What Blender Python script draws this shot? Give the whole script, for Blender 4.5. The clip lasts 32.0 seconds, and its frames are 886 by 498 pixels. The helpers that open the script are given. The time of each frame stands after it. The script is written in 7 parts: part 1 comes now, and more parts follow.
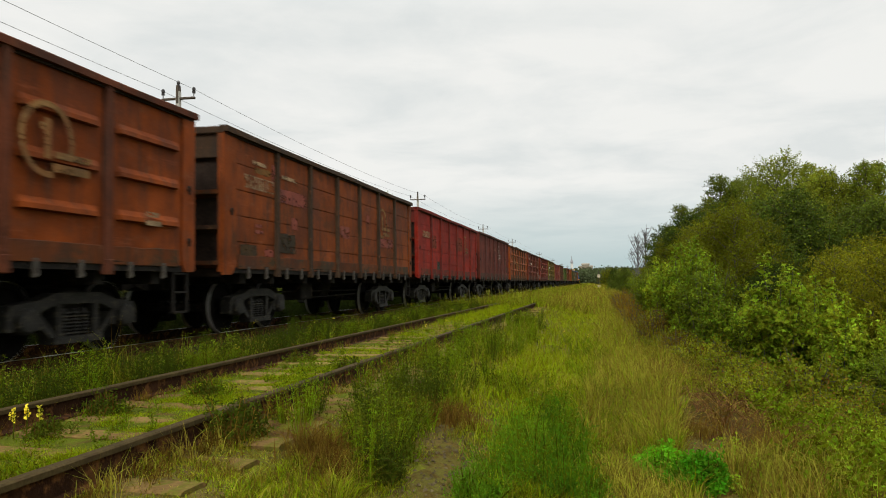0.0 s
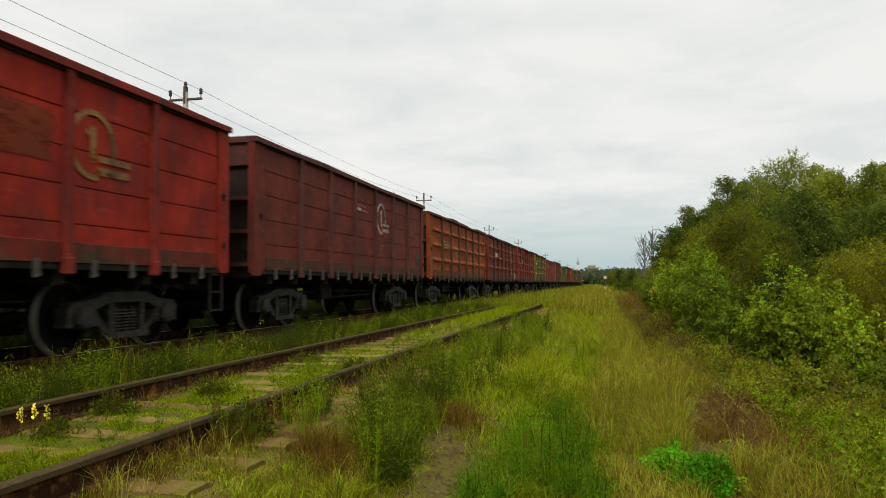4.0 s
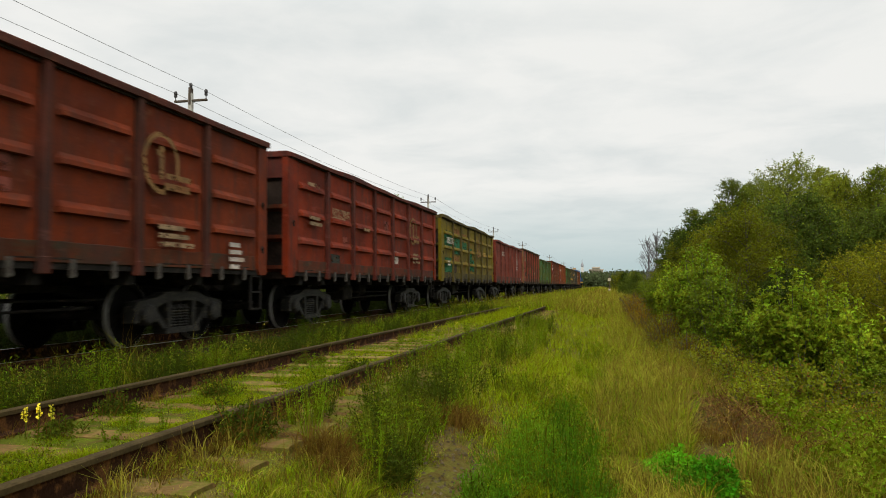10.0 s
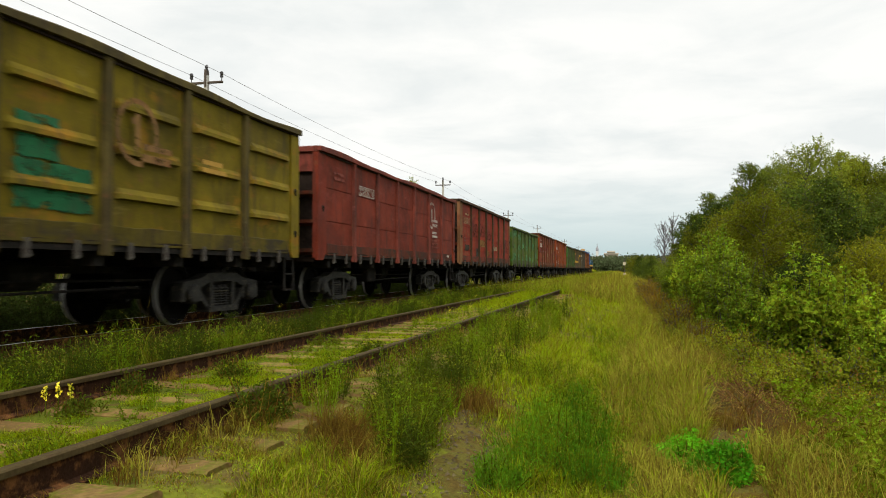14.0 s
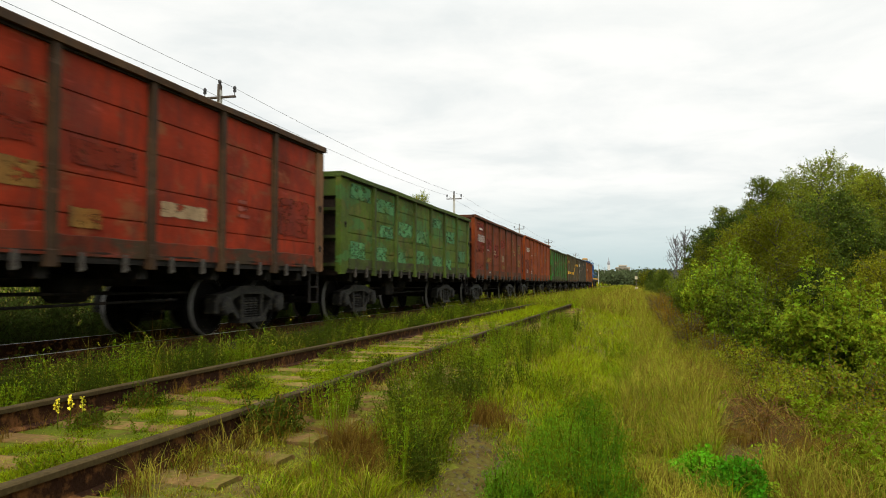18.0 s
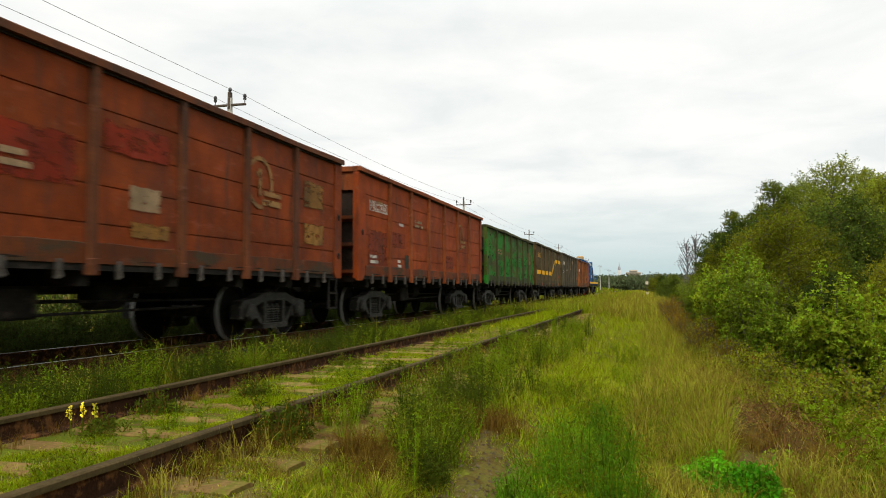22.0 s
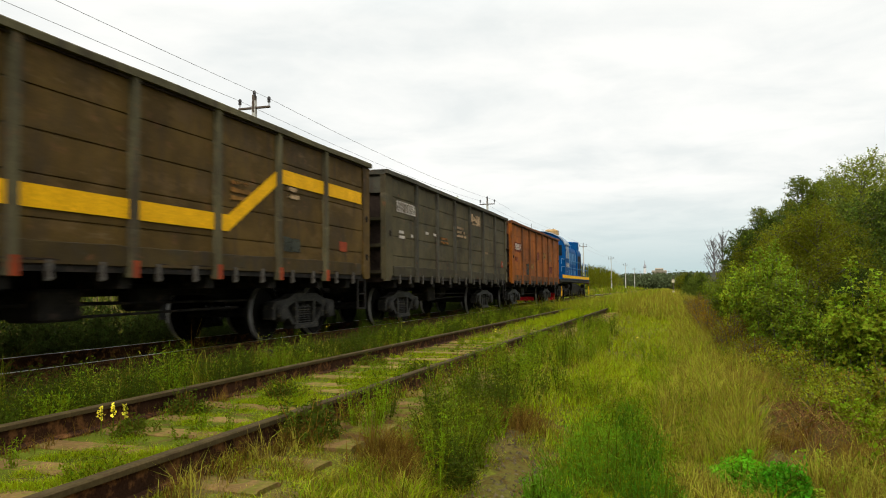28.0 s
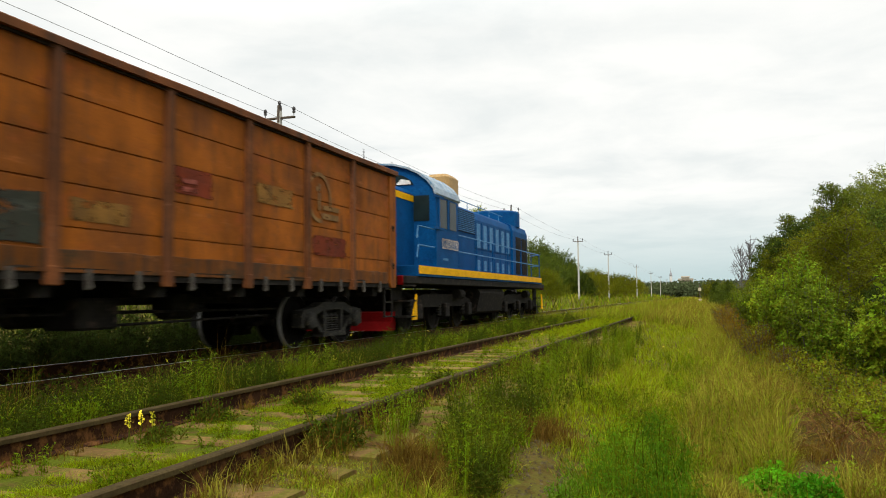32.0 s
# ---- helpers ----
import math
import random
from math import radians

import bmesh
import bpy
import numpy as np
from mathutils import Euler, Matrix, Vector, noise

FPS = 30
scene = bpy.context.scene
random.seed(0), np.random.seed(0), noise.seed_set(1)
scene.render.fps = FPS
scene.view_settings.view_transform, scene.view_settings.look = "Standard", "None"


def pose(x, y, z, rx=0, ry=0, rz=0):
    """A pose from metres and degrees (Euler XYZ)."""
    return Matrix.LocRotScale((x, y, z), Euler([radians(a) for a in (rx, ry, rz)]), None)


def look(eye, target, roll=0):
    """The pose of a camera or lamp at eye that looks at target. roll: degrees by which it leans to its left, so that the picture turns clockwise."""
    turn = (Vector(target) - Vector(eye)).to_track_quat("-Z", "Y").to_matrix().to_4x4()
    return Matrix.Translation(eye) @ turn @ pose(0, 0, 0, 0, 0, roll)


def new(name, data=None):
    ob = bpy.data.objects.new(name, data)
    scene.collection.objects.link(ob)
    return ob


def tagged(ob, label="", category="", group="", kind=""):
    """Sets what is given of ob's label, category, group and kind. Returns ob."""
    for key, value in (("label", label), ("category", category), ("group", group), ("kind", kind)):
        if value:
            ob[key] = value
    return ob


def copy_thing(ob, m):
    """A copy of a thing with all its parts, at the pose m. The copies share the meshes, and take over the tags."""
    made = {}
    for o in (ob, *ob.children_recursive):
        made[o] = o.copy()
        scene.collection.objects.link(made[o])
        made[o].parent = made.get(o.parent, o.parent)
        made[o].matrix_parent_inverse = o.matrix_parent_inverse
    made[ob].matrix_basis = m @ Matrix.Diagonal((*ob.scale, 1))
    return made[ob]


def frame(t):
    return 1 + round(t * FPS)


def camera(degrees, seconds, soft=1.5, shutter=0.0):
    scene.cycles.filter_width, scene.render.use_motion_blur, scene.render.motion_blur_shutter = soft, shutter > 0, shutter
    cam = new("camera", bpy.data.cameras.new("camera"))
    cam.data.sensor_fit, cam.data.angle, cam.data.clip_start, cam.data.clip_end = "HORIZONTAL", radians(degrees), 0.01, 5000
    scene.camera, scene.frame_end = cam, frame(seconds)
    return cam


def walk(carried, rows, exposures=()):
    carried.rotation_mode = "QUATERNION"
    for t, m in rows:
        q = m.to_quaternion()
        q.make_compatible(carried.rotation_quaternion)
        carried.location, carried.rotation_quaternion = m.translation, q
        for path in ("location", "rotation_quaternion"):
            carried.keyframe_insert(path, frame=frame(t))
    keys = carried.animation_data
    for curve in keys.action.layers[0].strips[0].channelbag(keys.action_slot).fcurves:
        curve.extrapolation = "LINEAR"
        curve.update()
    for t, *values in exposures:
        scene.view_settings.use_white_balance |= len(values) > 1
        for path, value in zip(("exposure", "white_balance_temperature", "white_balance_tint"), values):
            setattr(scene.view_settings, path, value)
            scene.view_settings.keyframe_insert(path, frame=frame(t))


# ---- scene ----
cam = camera(60.66, 32.0, 1.0, 0.5)
EYE = (0.0, 0.0, 0.85)
# seconds, heading to the left of the track, tilt up, lean
PATH = [(0.0, 11.591, 2.61, -0.799), (0.5, 11.673, 2.61, -0.93), (1.0, 11.728, 2.619, -0.898), (1.5, 11.806, 2.613, -0.819),
        (2.0, 11.894, 2.617, -0.735), (2.5, 11.946, 2.603, -0.539), (3.0, 11.957, 2.573, -0.526), (3.5, 11.979, 2.627, -0.601),
        (5.5, 12.221, 2.816, -0.745), (6.0, 12.335, 2.886, -0.669), (6.5, 12.488, 2.96, -0.578), (7.0, 12.582, 2.961, -0.553),
        (7.5, 12.626, 2.949, -0.668), (8.0, 12.749, 3.016, -0.675), (8.5, 12.844, 3.038, -0.568), (9.0, 12.55, 2.92, -0.44),
        (9.5, 12.34, 2.883, -0.422), (10.0, 12.359, 2.818, -0.458), (10.5, 12.412, 2.857, -0.393), (11.0, 12.464, 2.81, -0.28),
        (11.5, 12.484, 2.663, -0.227), (12.0, 12.629, 2.183, -0.179), (12.5, 12.771, 1.909, -0.11), (13.0, 12.914, 1.705, -0.088),
        (13.5, 13.171, 1.565, -0.143), (14.0, 13.463, 1.548, -0.102), (14.5, 13.711, 1.634, -0.097), (16.5, 14.161, 2.273, -0.068),
        (17.0, 14.235, 2.399, -0.082), (17.5, 14.251, 2.495, -0.033), (18.0, 14.298, 2.581, 0.012), (18.5, 14.374, 2.659, 0.105),
        (19.0, 14.451, 2.738, 0.201), (19.5, 14.462, 2.781, 0.256), (20.0, 14.473, 2.797, 0.196), (20.5, 14.568, 2.854, 0.109),
        (21.0, 14.699, 2.94, -0.043), (21.5, 14.831, 2.986, -0.192), (22.0, 15.044, 3.031, -0.23), (22.5, 15.309, 3.035, -0.091),
        (23.0, 15.557, 3.037, -0.108), (23.5, 15.749, 3.087, -0.138), (24.0, 15.871, 3.111, -0.249), (24.5, 15.992, 3.11, -0.325),
        (25.0, 16.142, 3.094, -0.291), (25.5, 16.222, 3.086, -0.269), (27.5, 16.349, 3.045, -0.619), (28.0, 16.863, 3.03, -0.643),
        (28.5, 17.146, 3.062, -0.601), (29.0, 17.552, 3.066, -0.527), (29.5, 17.767, 3.079, -0.434), (30.0, 17.935, 3.263, -0.375),
        (30.5, 18.102, 3.368, -0.403), (31.0, 18.258, 3.462, -0.502), (31.5, 18.377, 3.571, -0.588), (32.0, 18.665, 3.695, -0.691)]
walk(cam, [(t, pose(*EYE, 0, 0, yaw) @ pose(0, 0, 0, 90 + tilt) @ pose(0, 0, 0, 0, 0, lean)) for t, yaw, tilt, lean in PATH],
     [(0, -0.17), (10, -0.18), (12, -0.14), (13, 0.03), (20, 0.04), (32, 0.04)])

# ---- sky and sun ----
world = bpy.data.worlds.new("overcast")
scene.world = world
world.use_nodes = True
wn, wl = world.node_tree.nodes, world.node_tree.links
sky = wn.new("ShaderNodeTexSky")
sky.sky_type, sky.sun_disc = "NISHITA", False
sky.sun_elevation, sky.sun_rotation = radians(43), radians(171)
coord = wn.new("ShaderNodeTexCoord")
split = wn.new("ShaderNodeSeparateXYZ")
wl.new(coord.outputs["Generated"], split.inputs[0])
# cloud sheet: the direction is laid on a flat layer overhead
height = wn.new("ShaderNodeMath"); height.operation = "MAXIMUM"; height.inputs[1].default_value = 0.0
wl.new(split.outputs[2], height.inputs[0])
lift = wn.new("ShaderNodeMath"); lift.operation = "ADD"; lift.inputs[1].default_value = 0.10
wl.new(height.outputs[0], lift.inputs[0])
layer = wn.new("ShaderNodeVectorMath"); layer.operation = "DIVIDE"
spread = wn.new("ShaderNodeCombineXYZ")
for k in range(3):
    wl.new(lift.outputs[0], spread.inputs[k])
wl.new(coord.outputs["Generated"], layer.inputs[0]); wl.new(spread.outputs[0], layer.inputs[1])
cloud = wn.new("ShaderNodeTexNoise"); cloud.inputs["Scale"].default_value = 1.5
cloud.inputs["Detail"].default_value = 8; cloud.inputs["Roughness"].default_value = 0.56
cloud.inputs["Distortion"].default_value = 0.3
wl.new(layer.outputs[0], cloud.inputs["Vector"])
tone = wn.new("ShaderNodeValToRGB")
tone.color_ramp.elements[0].position, tone.color_ramp.elements[0].color = 0.36, (0.85, 0.88, 0.865, 1)
tone.color_ramp.elements[1].position, tone.color_ramp.elements[1].color = 0.60, (1.005, 1.005, 0.97, 1)
mid = tone.color_ramp.elements.new(0.47); mid.color = (0.93, 0.945, 0.92, 1)
wl.new(cloud.outputs[0], tone.inputs[0])
low = wn.new("ShaderNodeValToRGB")          # the clear blue-grey strip low over the horizon
low.color_ramp.elements[0].position, low.color_ramp.elements[0].color = 0.02, (0.95, 0.95, 0.95, 1)
low.color_ramp.elements[1].position, low.color_ramp.elements[1].color = 0.13, (0, 0, 0, 1)
wl.new(split.outputs[2], low.inputs[0])
strip = wn.new("ShaderNodeMixRGB"); strip.inputs[2].default_value = (0.52, 0.66, 0.675, 1)
wl.new(low.outputs[0], strip.inputs[0]); wl.new(tone.outputs[0], strip.inputs[1])
blend = wn.new("ShaderNodeMixRGB"); blend.inputs[0].default_value = 0.97
dim = wn.new("ShaderNodeVectorMath"); dim.operation = "SCALE"; dim.inputs["Scale"].default_value = 0.10
wl.new(sky.outputs[0], dim.inputs[0])
wl.new(dim.outputs[0], blend.inputs[1]); wl.new(strip.outputs[0], blend.inputs[2])
# an overcast sky grows brighter towards the zenith
zen = wn.new("ShaderNodeMapRange"); zen.inputs[1].default_value, zen.inputs[2].default_value = 0.34, 0.95
zen.inputs[3].default_value, zen.inputs[4].default_value = 1.0, 2.35
wl.new(split.outputs[2], zen.inputs[0])
bright = wn.new("ShaderNodeVectorMath"); bright.operation = "SCALE"
wl.new(blend.outputs[0], bright.inputs[0]); wl.new(zen.outputs[0], bright.inputs["Scale"])
back = wn["Background"]; back.inputs[1].default_value = 1.0
wl.new(bright.outputs[0], back.inputs[0])

sun = new("sun", bpy.data.lights.new("sun", "SUN"))
sun.data.energy, sun.data.angle, sun.data.color = 1.95, radians(16), (1.0, 0.95, 0.86)
sun.matrix_world = look((10, -64, 62), (0, 0, 0))

# ---- materials ----
def material(name, colour, rough=0.8, metal=0.0, dark=0.6, scale=3.0, fine=40.0, bump=0.1, stain=None, amount=0.0,
             spread_by=0.0, island=False, spec=0.3, translucent=0.0, sheen=None):
    """A surface in two scales: broad blotches from dark*colour to colour, fine grain, relief; stain: a second colour in patches."""
    m = bpy.data.materials.new(name)
    m.use_nodes = True
    n, l = m.node_tree.nodes, m.node_tree.links
    p = n["Principled BSDF"]
    p.inputs["Roughness"].default_value, p.inputs["Metallic"].default_value = rough, metal
    p.inputs["Specular IOR Level"].default_value = spec
    at = n.new("ShaderNodeTexCoord")
    big = n.new("ShaderNodeTexNoise"); big.inputs["Scale"].default_value = scale; big.inputs["Detail"].default_value = 5
    small = n.new("ShaderNodeTexNoise"); small.inputs["Scale"].default_value = fine; small.inputs["Detail"].default_value = 3
    for k in (big, small):
        l.new(at.outputs["Object"], k.inputs["Vector"])
    mix = n.new("ShaderNodeMixRGB")
    mix.inputs[1].default_value = (*[c * dark for c in colour], 1)
    mix.inputs[2].default_value = (*colour, 1)
    ramp = n.new("ShaderNodeMapRange"); ramp.inputs[1].default_value, ramp.inputs[2].default_value = 0.3, 0.7
    l.new(big.outputs[0], ramp.inputs[0]); l.new(ramp.outputs[0], mix.inputs[0])
    out = mix.outputs[0]
    grain = n.new("ShaderNodeMapRange"); grain.inputs[1].default_value, grain.inputs[2].default_value = 0.3, 0.7
    grain.inputs[3].default_value, grain.inputs[4].default_value = 0.78, 1.2
    l.new(small.outputs[0], grain.inputs[0])
    if stain:
        patch = n.new("ShaderNodeTexNoise"); patch.inputs["Scale"].default_value = scale * 2.3; patch.inputs["Detail"].default_value = 7
        patch.inputs["Roughness"].default_value = 0.65
        l.new(at.outputs["Object"], patch.inputs["Vector"])
        cut = n.new("ShaderNodeMapRange"); cut.inputs[1].default_value = 0.62 - 0.25 * amount; cut.inputs[2].default_value = 0.72 - 0.2 * amount
        l.new(patch.outputs[0], cut.inputs[0])
        over = n.new("ShaderNodeMixRGB"); over.inputs[2].default_value = (*stain, 1)
        l.new(cut.outputs[0], over.inputs[0]); l.new(out, over.inputs[1])
        out = over.outputs[0]
    mul = n.new("ShaderNodeMixRGB"); mul.blend_type = "MULTIPLY"; mul.inputs[0].default_value = 1
    l.new(out, mul.inputs[1]); l.new(grain.outputs[0], mul.inputs[2])
    out = mul.outputs[0]
    if spread_by:
        which = n.new("ShaderNodeNewGeometry") if island else n.new("ShaderNodeObjectInfo")
        hue = n.new("ShaderNodeHueSaturation")
        val = n.new("ShaderNodeMapRange"); val.inputs[3].default_value, val.inputs[4].default_value = 1 - spread_by, 1 + spread_by
        tint = n.new("ShaderNodeMapRange"); tint.inputs[3].default_value, tint.inputs[4].default_value = 0.5 - spread_by * 0.07, 0.5 + spread_by * 0.05
        src = which.outputs["Random Per Island" if island else "Random"]
        l.new(src, val.inputs[0]); l.new(src, tint.inputs[0])
        l.new(val.outputs[0], hue.inputs["Value"]); l.new(tint.outputs[0], hue.inputs["Hue"]); l.new(out, hue.inputs["Color"])
        out = hue.outputs[0]
        if island:                       # one plant is a little lighter or yellower than the next
            own = n.new("ShaderNodeObjectInfo")
            shade = n.new("ShaderNodeMapRange"); shade.inputs[3].default_value, shade.inputs[4].default_value = 0.66, 1.40
            turn = n.new("ShaderNodeMapRange"); turn.inputs[3].default_value, turn.inputs[4].default_value = 0.506, 0.484
            hue2 = n.new("ShaderNodeHueSaturation")
            l.new(own.outputs["Random"], shade.inputs[0]); l.new(own.outputs["Random"], turn.inputs[0])
            l.new(shade.outputs[0], hue2.inputs["Value"]); l.new(turn.outputs[0], hue2.inputs["Hue"]); l.new(out, hue2.inputs["Color"])
            out = hue2.outputs[0]
    l.new(out, p.inputs["Base Color"])
    if bump:
        b = n.new("ShaderNodeBump"); b.inputs["Strength"].default_value = bump; b.inputs["Distance"].default_value = 0.02
        l.new(small.outputs[0], b.inputs["Height"]); l.new(b.outputs[0], p.inputs["Normal"])
    if translucent:
        t = n.new("ShaderNodeBsdfTranslucent"); l.new(out, t.inputs[0])
        ms = n.new("ShaderNodeMixShader"); ms.inputs[0].default_value = translucent
        l.new(p.outputs[0], ms.inputs[1]); l.new(t.outputs[0], ms.inputs[2])
        l.new(ms.outputs[0], n["Material Output"].inputs[0])
    return m


def leafy(name, colour, vary=0.35, dark=0.6, scale=1.2, thin=0.42):
    return material(name, colour, 0.75, 0, dark, scale, 9.0, 0.0, None, 0, vary, True, 0.06, thin)


M = {}
M["rail"] = material("rail_rust", (0.042, 0.018, 0.008), 0.95, 0.0, 0.5, 4, 60, 0.3, (0.13, 0.056, 0.018), 0.45, spec=0.08)
M["railtop"] = material("rail_head", (0.070, 0.050, 0.020), 0.85, 0.0, 0.6, 5, 50, 0.1, (0.055, 0.034, 0.016), 0.3, spec=0.06)
# polished tread, with the sky's sheen put into its pale colour
M["tread"] = material("worn_wheel_tread", (0.40, 0.38, 0.35), 0.5, 0.25, 0.7, 5, 50, 0.02)
M["shiny"] = material("polished_steel", (0.40, 0.38, 0.36), 0.35, 1.0, 0.8, 5, 50, 0.02)
M["sleeper"] = material("weathered_sleeper", (0.235, 0.155, 0.050), 0.95, 0, 0.55, 3, 30, 0.6, (0.12, 0.125, 0.015), 0.6, 0.2, spec=0.05)
M["soil"] = material("soil", (0.115, 0.085, 0.025), 0.95, 0, 0.5, 0.9, 25, 0.6, (0.115, 0.125, 0.012), 0.6, spec=0.03)
M["moss"] = material("mossy_bed", (0.105, 0.128, 0.011), 0.95, 0, 0.5, 2.2, 45, 0.9, (0.10, 0.066, 0.022), 0.4, spec=0.03)
M["gravel"] = material("gravel", (0.15, 0.115, 0.060), 0.95, 0, 0.6, 3, 40, 0.5, None, 0, 0.25, True, 0.05)
M["black"] = material("grimy_black_steel", (0.019, 0.016, 0.013), 0.8, 0.0, 0.5, 3, 30, 0.2, (0.05, 0.036, 0.026), 0.3, spec=0.12)
M["bogie"] = material("grimy_bogie_steel", (0.026, 0.024, 0.020), 0.65, 0.0, 0.4, 5, 40, 0.3, (0.075, 0.062, 0.042), 0.36, spec=0.2)
M["hook"] = material("worn_latch_steel", (0.105, 0.092, 0.075), 0.7, 0.0, 0.4, 5, 40, 0.2, (0.05, 0.036, 0.026), 0.4, spec=0.2)
M["wheel"] = material("oily_wheel_steel", (0.009, 0.008, 0.007), 0.8, 0.0, 0.5, 3, 30, 0.2, (0.022, 0.017, 0.013), 0.3, spec=0.05)
# soot, with the shade of wagon ends and chord overhang in the colour
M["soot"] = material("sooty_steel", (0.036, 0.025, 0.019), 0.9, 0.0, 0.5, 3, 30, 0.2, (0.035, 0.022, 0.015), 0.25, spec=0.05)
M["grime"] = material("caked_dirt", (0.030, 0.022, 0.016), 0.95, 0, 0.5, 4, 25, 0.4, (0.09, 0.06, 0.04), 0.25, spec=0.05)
M["concrete"] = material("pale_concrete", (0.52, 0.50, 0.44), 0.9, 0, 0.75, 1.5, 30, 0.2)
M["wood"] = material("dark_wood", (0.10, 0.075, 0.055), 0.9, 0, 0.6, 3, 40, 0.3)
M["porcelain"] = material("insulator", (0.05, 0.045, 0.045), 0.3, 0, 0.8, 5, 30, 0)
M["wire"] = material("wire", (0.33, 0.33, 0.34), 0.6, 0.4, 0.8, 1, 5, 0)
M["white"] = material("white_paint", (0.72, 0.70, 0.66), 0.8, 0, 0.75, 6, 40, 0.1)
M["cream"] = material("faded_cream_paint", (0.55, 0.47, 0.32), 0.8, 0, 0.7, 6, 40, 0.1)
M["yellow"] = material("yellow_paint", (0.78, 0.40, 0.004), 0.7, 0, 0.8, 3, 30, 0.05, spec=0.08)
M["blue"] = material("blue_paint", (0.002, 0.068, 0.215), 0.65, 0, 0.7, 1.5, 30, 0.06, (0.003, 0.045, 0.155), 0.35, spec=0.06)
# faded blue; on the hood doors it also stands for glare
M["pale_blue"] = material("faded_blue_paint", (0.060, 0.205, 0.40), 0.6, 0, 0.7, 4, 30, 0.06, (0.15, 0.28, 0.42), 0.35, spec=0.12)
M["glass"] = material("cab_glass", (0.012, 0.022, 0.024), 0.15, 0, 0.9, 1, 3, 0, spec=0.06)
M["roof_grey"] = material("weathered_pale_roof", (0.33, 0.40, 0.46), 0.7, 0, 0.6, 3, 30, 0.08, (0.10, 0.20, 0.32), 0.4, spec=0.15)
M["red"] = material("red_paint", (0.20, 0.004, 0.004), 0.8, 0, 0.7, 3, 30, 0.1, spec=0.05)
M["tan"] = material("tan_paint", (0.42, 0.26, 0.10), 0.7, 0, 0.8, 3, 30, 0.1)
M["bark"] = material("bark", (0.10, 0.085, 0.07), 0.95, 0, 0.5, 4, 30, 0.5)
M["twig"] = material("bare_twigs", (0.13, 0.12, 0.12), 0.95, 0, 0.7, 4, 30, 0.2)
M["leaf_mid"] = leafy("birch_leaves", (0.140, 0.195, 0.011))
M["leaf_dark"] = leafy("alder_leaves", (0.084, 0.126, 0.014))
M["leaf_bright"] = leafy("maple_leaves", (0.228, 0.325, 0.014), 0.6)
M["leaf_olive"] = leafy("willow_leaves", (0.190, 0.205, 0.009))
M["leaf_birch"] = leafy("fresh_birch_leaves", (0.200, 0.255, 0.020))
M["leaf_gold"] = leafy("yellowing_leaves", (0.205, 0.240, 0.010), 0.45)
M["leaf_rust"] = leafy("rust_brown_leaves", (0.27, 0.170, 0.008), 0.45)
M["leaf_autumn"] = leafy("autumn_leaves", (0.26, 0.15, 0.02), 0.5)
M["far_leaf"] = leafy("distant_leaves", (0.085, 0.110, 0.045), 0.25)
M["grass"] = leafy("green_grass", (0.155, 0.225, 0.006), 0.65, 0.55, 0.6, 0.5)
M["lush"] = leafy("lush_grass", (0.265, 0.345, 0.005), 0.6, 0.65, 0.6, 0.5)
M["lime"] = leafy("lime_green_moss_grass", (0.34, 0.42, 0.006), 0.5, 0.7, 0.6, 0.5)
M["dirt"] = material("trodden_brown_dirt", (0.110, 0.070, 0.013), 0.95, 0, 0.55, 2.5, 40, 0.7, (0.10, 0.085, 0.018), 0.7, spec=0.03)
M["rusty_soil"] = material("rust_stained_soil", (0.125, 0.070, 0.024), 0.95, 0, 0.5, 3, 45, 0.8, (0.11, 0.115, 0.012), 0.75, spec=0.03)
# brown litter, darkened to take in the shade of the shrubs
M["litter"] = material("brown_leaf_litter", (0.072, 0.046, 0.010), 0.95, 0, 0.5, 4, 50, 0.9, (0.060, 0.046, 0.005), 0.5, spec=0.03)
M["path_gravel"] = material("gravelly_path", (0.108, 0.074, 0.018), 0.95, 0, 0.55, 4, 60, 0.9, (0.10, 0.09, 0.018), 0.75, spec=0.03)
M["dry"] = leafy("dry_grass", (0.43, 0.375, 0.042), 0.6, 0.6, 0.7, 0.5)
M["brown"] = leafy("dead_stalks", (0.200, 0.125, 0.016), 0.4, 0.6, 1.0)
M["straw"] = leafy("dead_twigs", (0.150, 0.090, 0.022), 0.5, 0.5, 1.0, 0.0001)
M["weed"] = leafy("dark_weeds", (0.100, 0.136, 0.008), 0.4, 0.6, 1.0)
# dark weeds, with the train's shade put into the leaf colour
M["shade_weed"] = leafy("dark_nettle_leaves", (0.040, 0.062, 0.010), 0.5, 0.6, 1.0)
M["nettle"] = leafy("fresh_leaves", (0.115, 0.360, 0.008), 0.3, 0.8, 2.0)
M["fern"] = leafy("feathery_green", (0.125, 0.275, 0.009), 0.35, 0.65, 2.0)
M["petal"] = material("yellow_petals", (0.80, 0.70, 0.03), 0.6, 0, 0.85, 8, 30, 0, None, 0, 0.15, True)
M["town"] = material("distant_walls", (0.30, 0.26, 0.19), 0.9, 0, 0.8, 0.3, 2, 0)


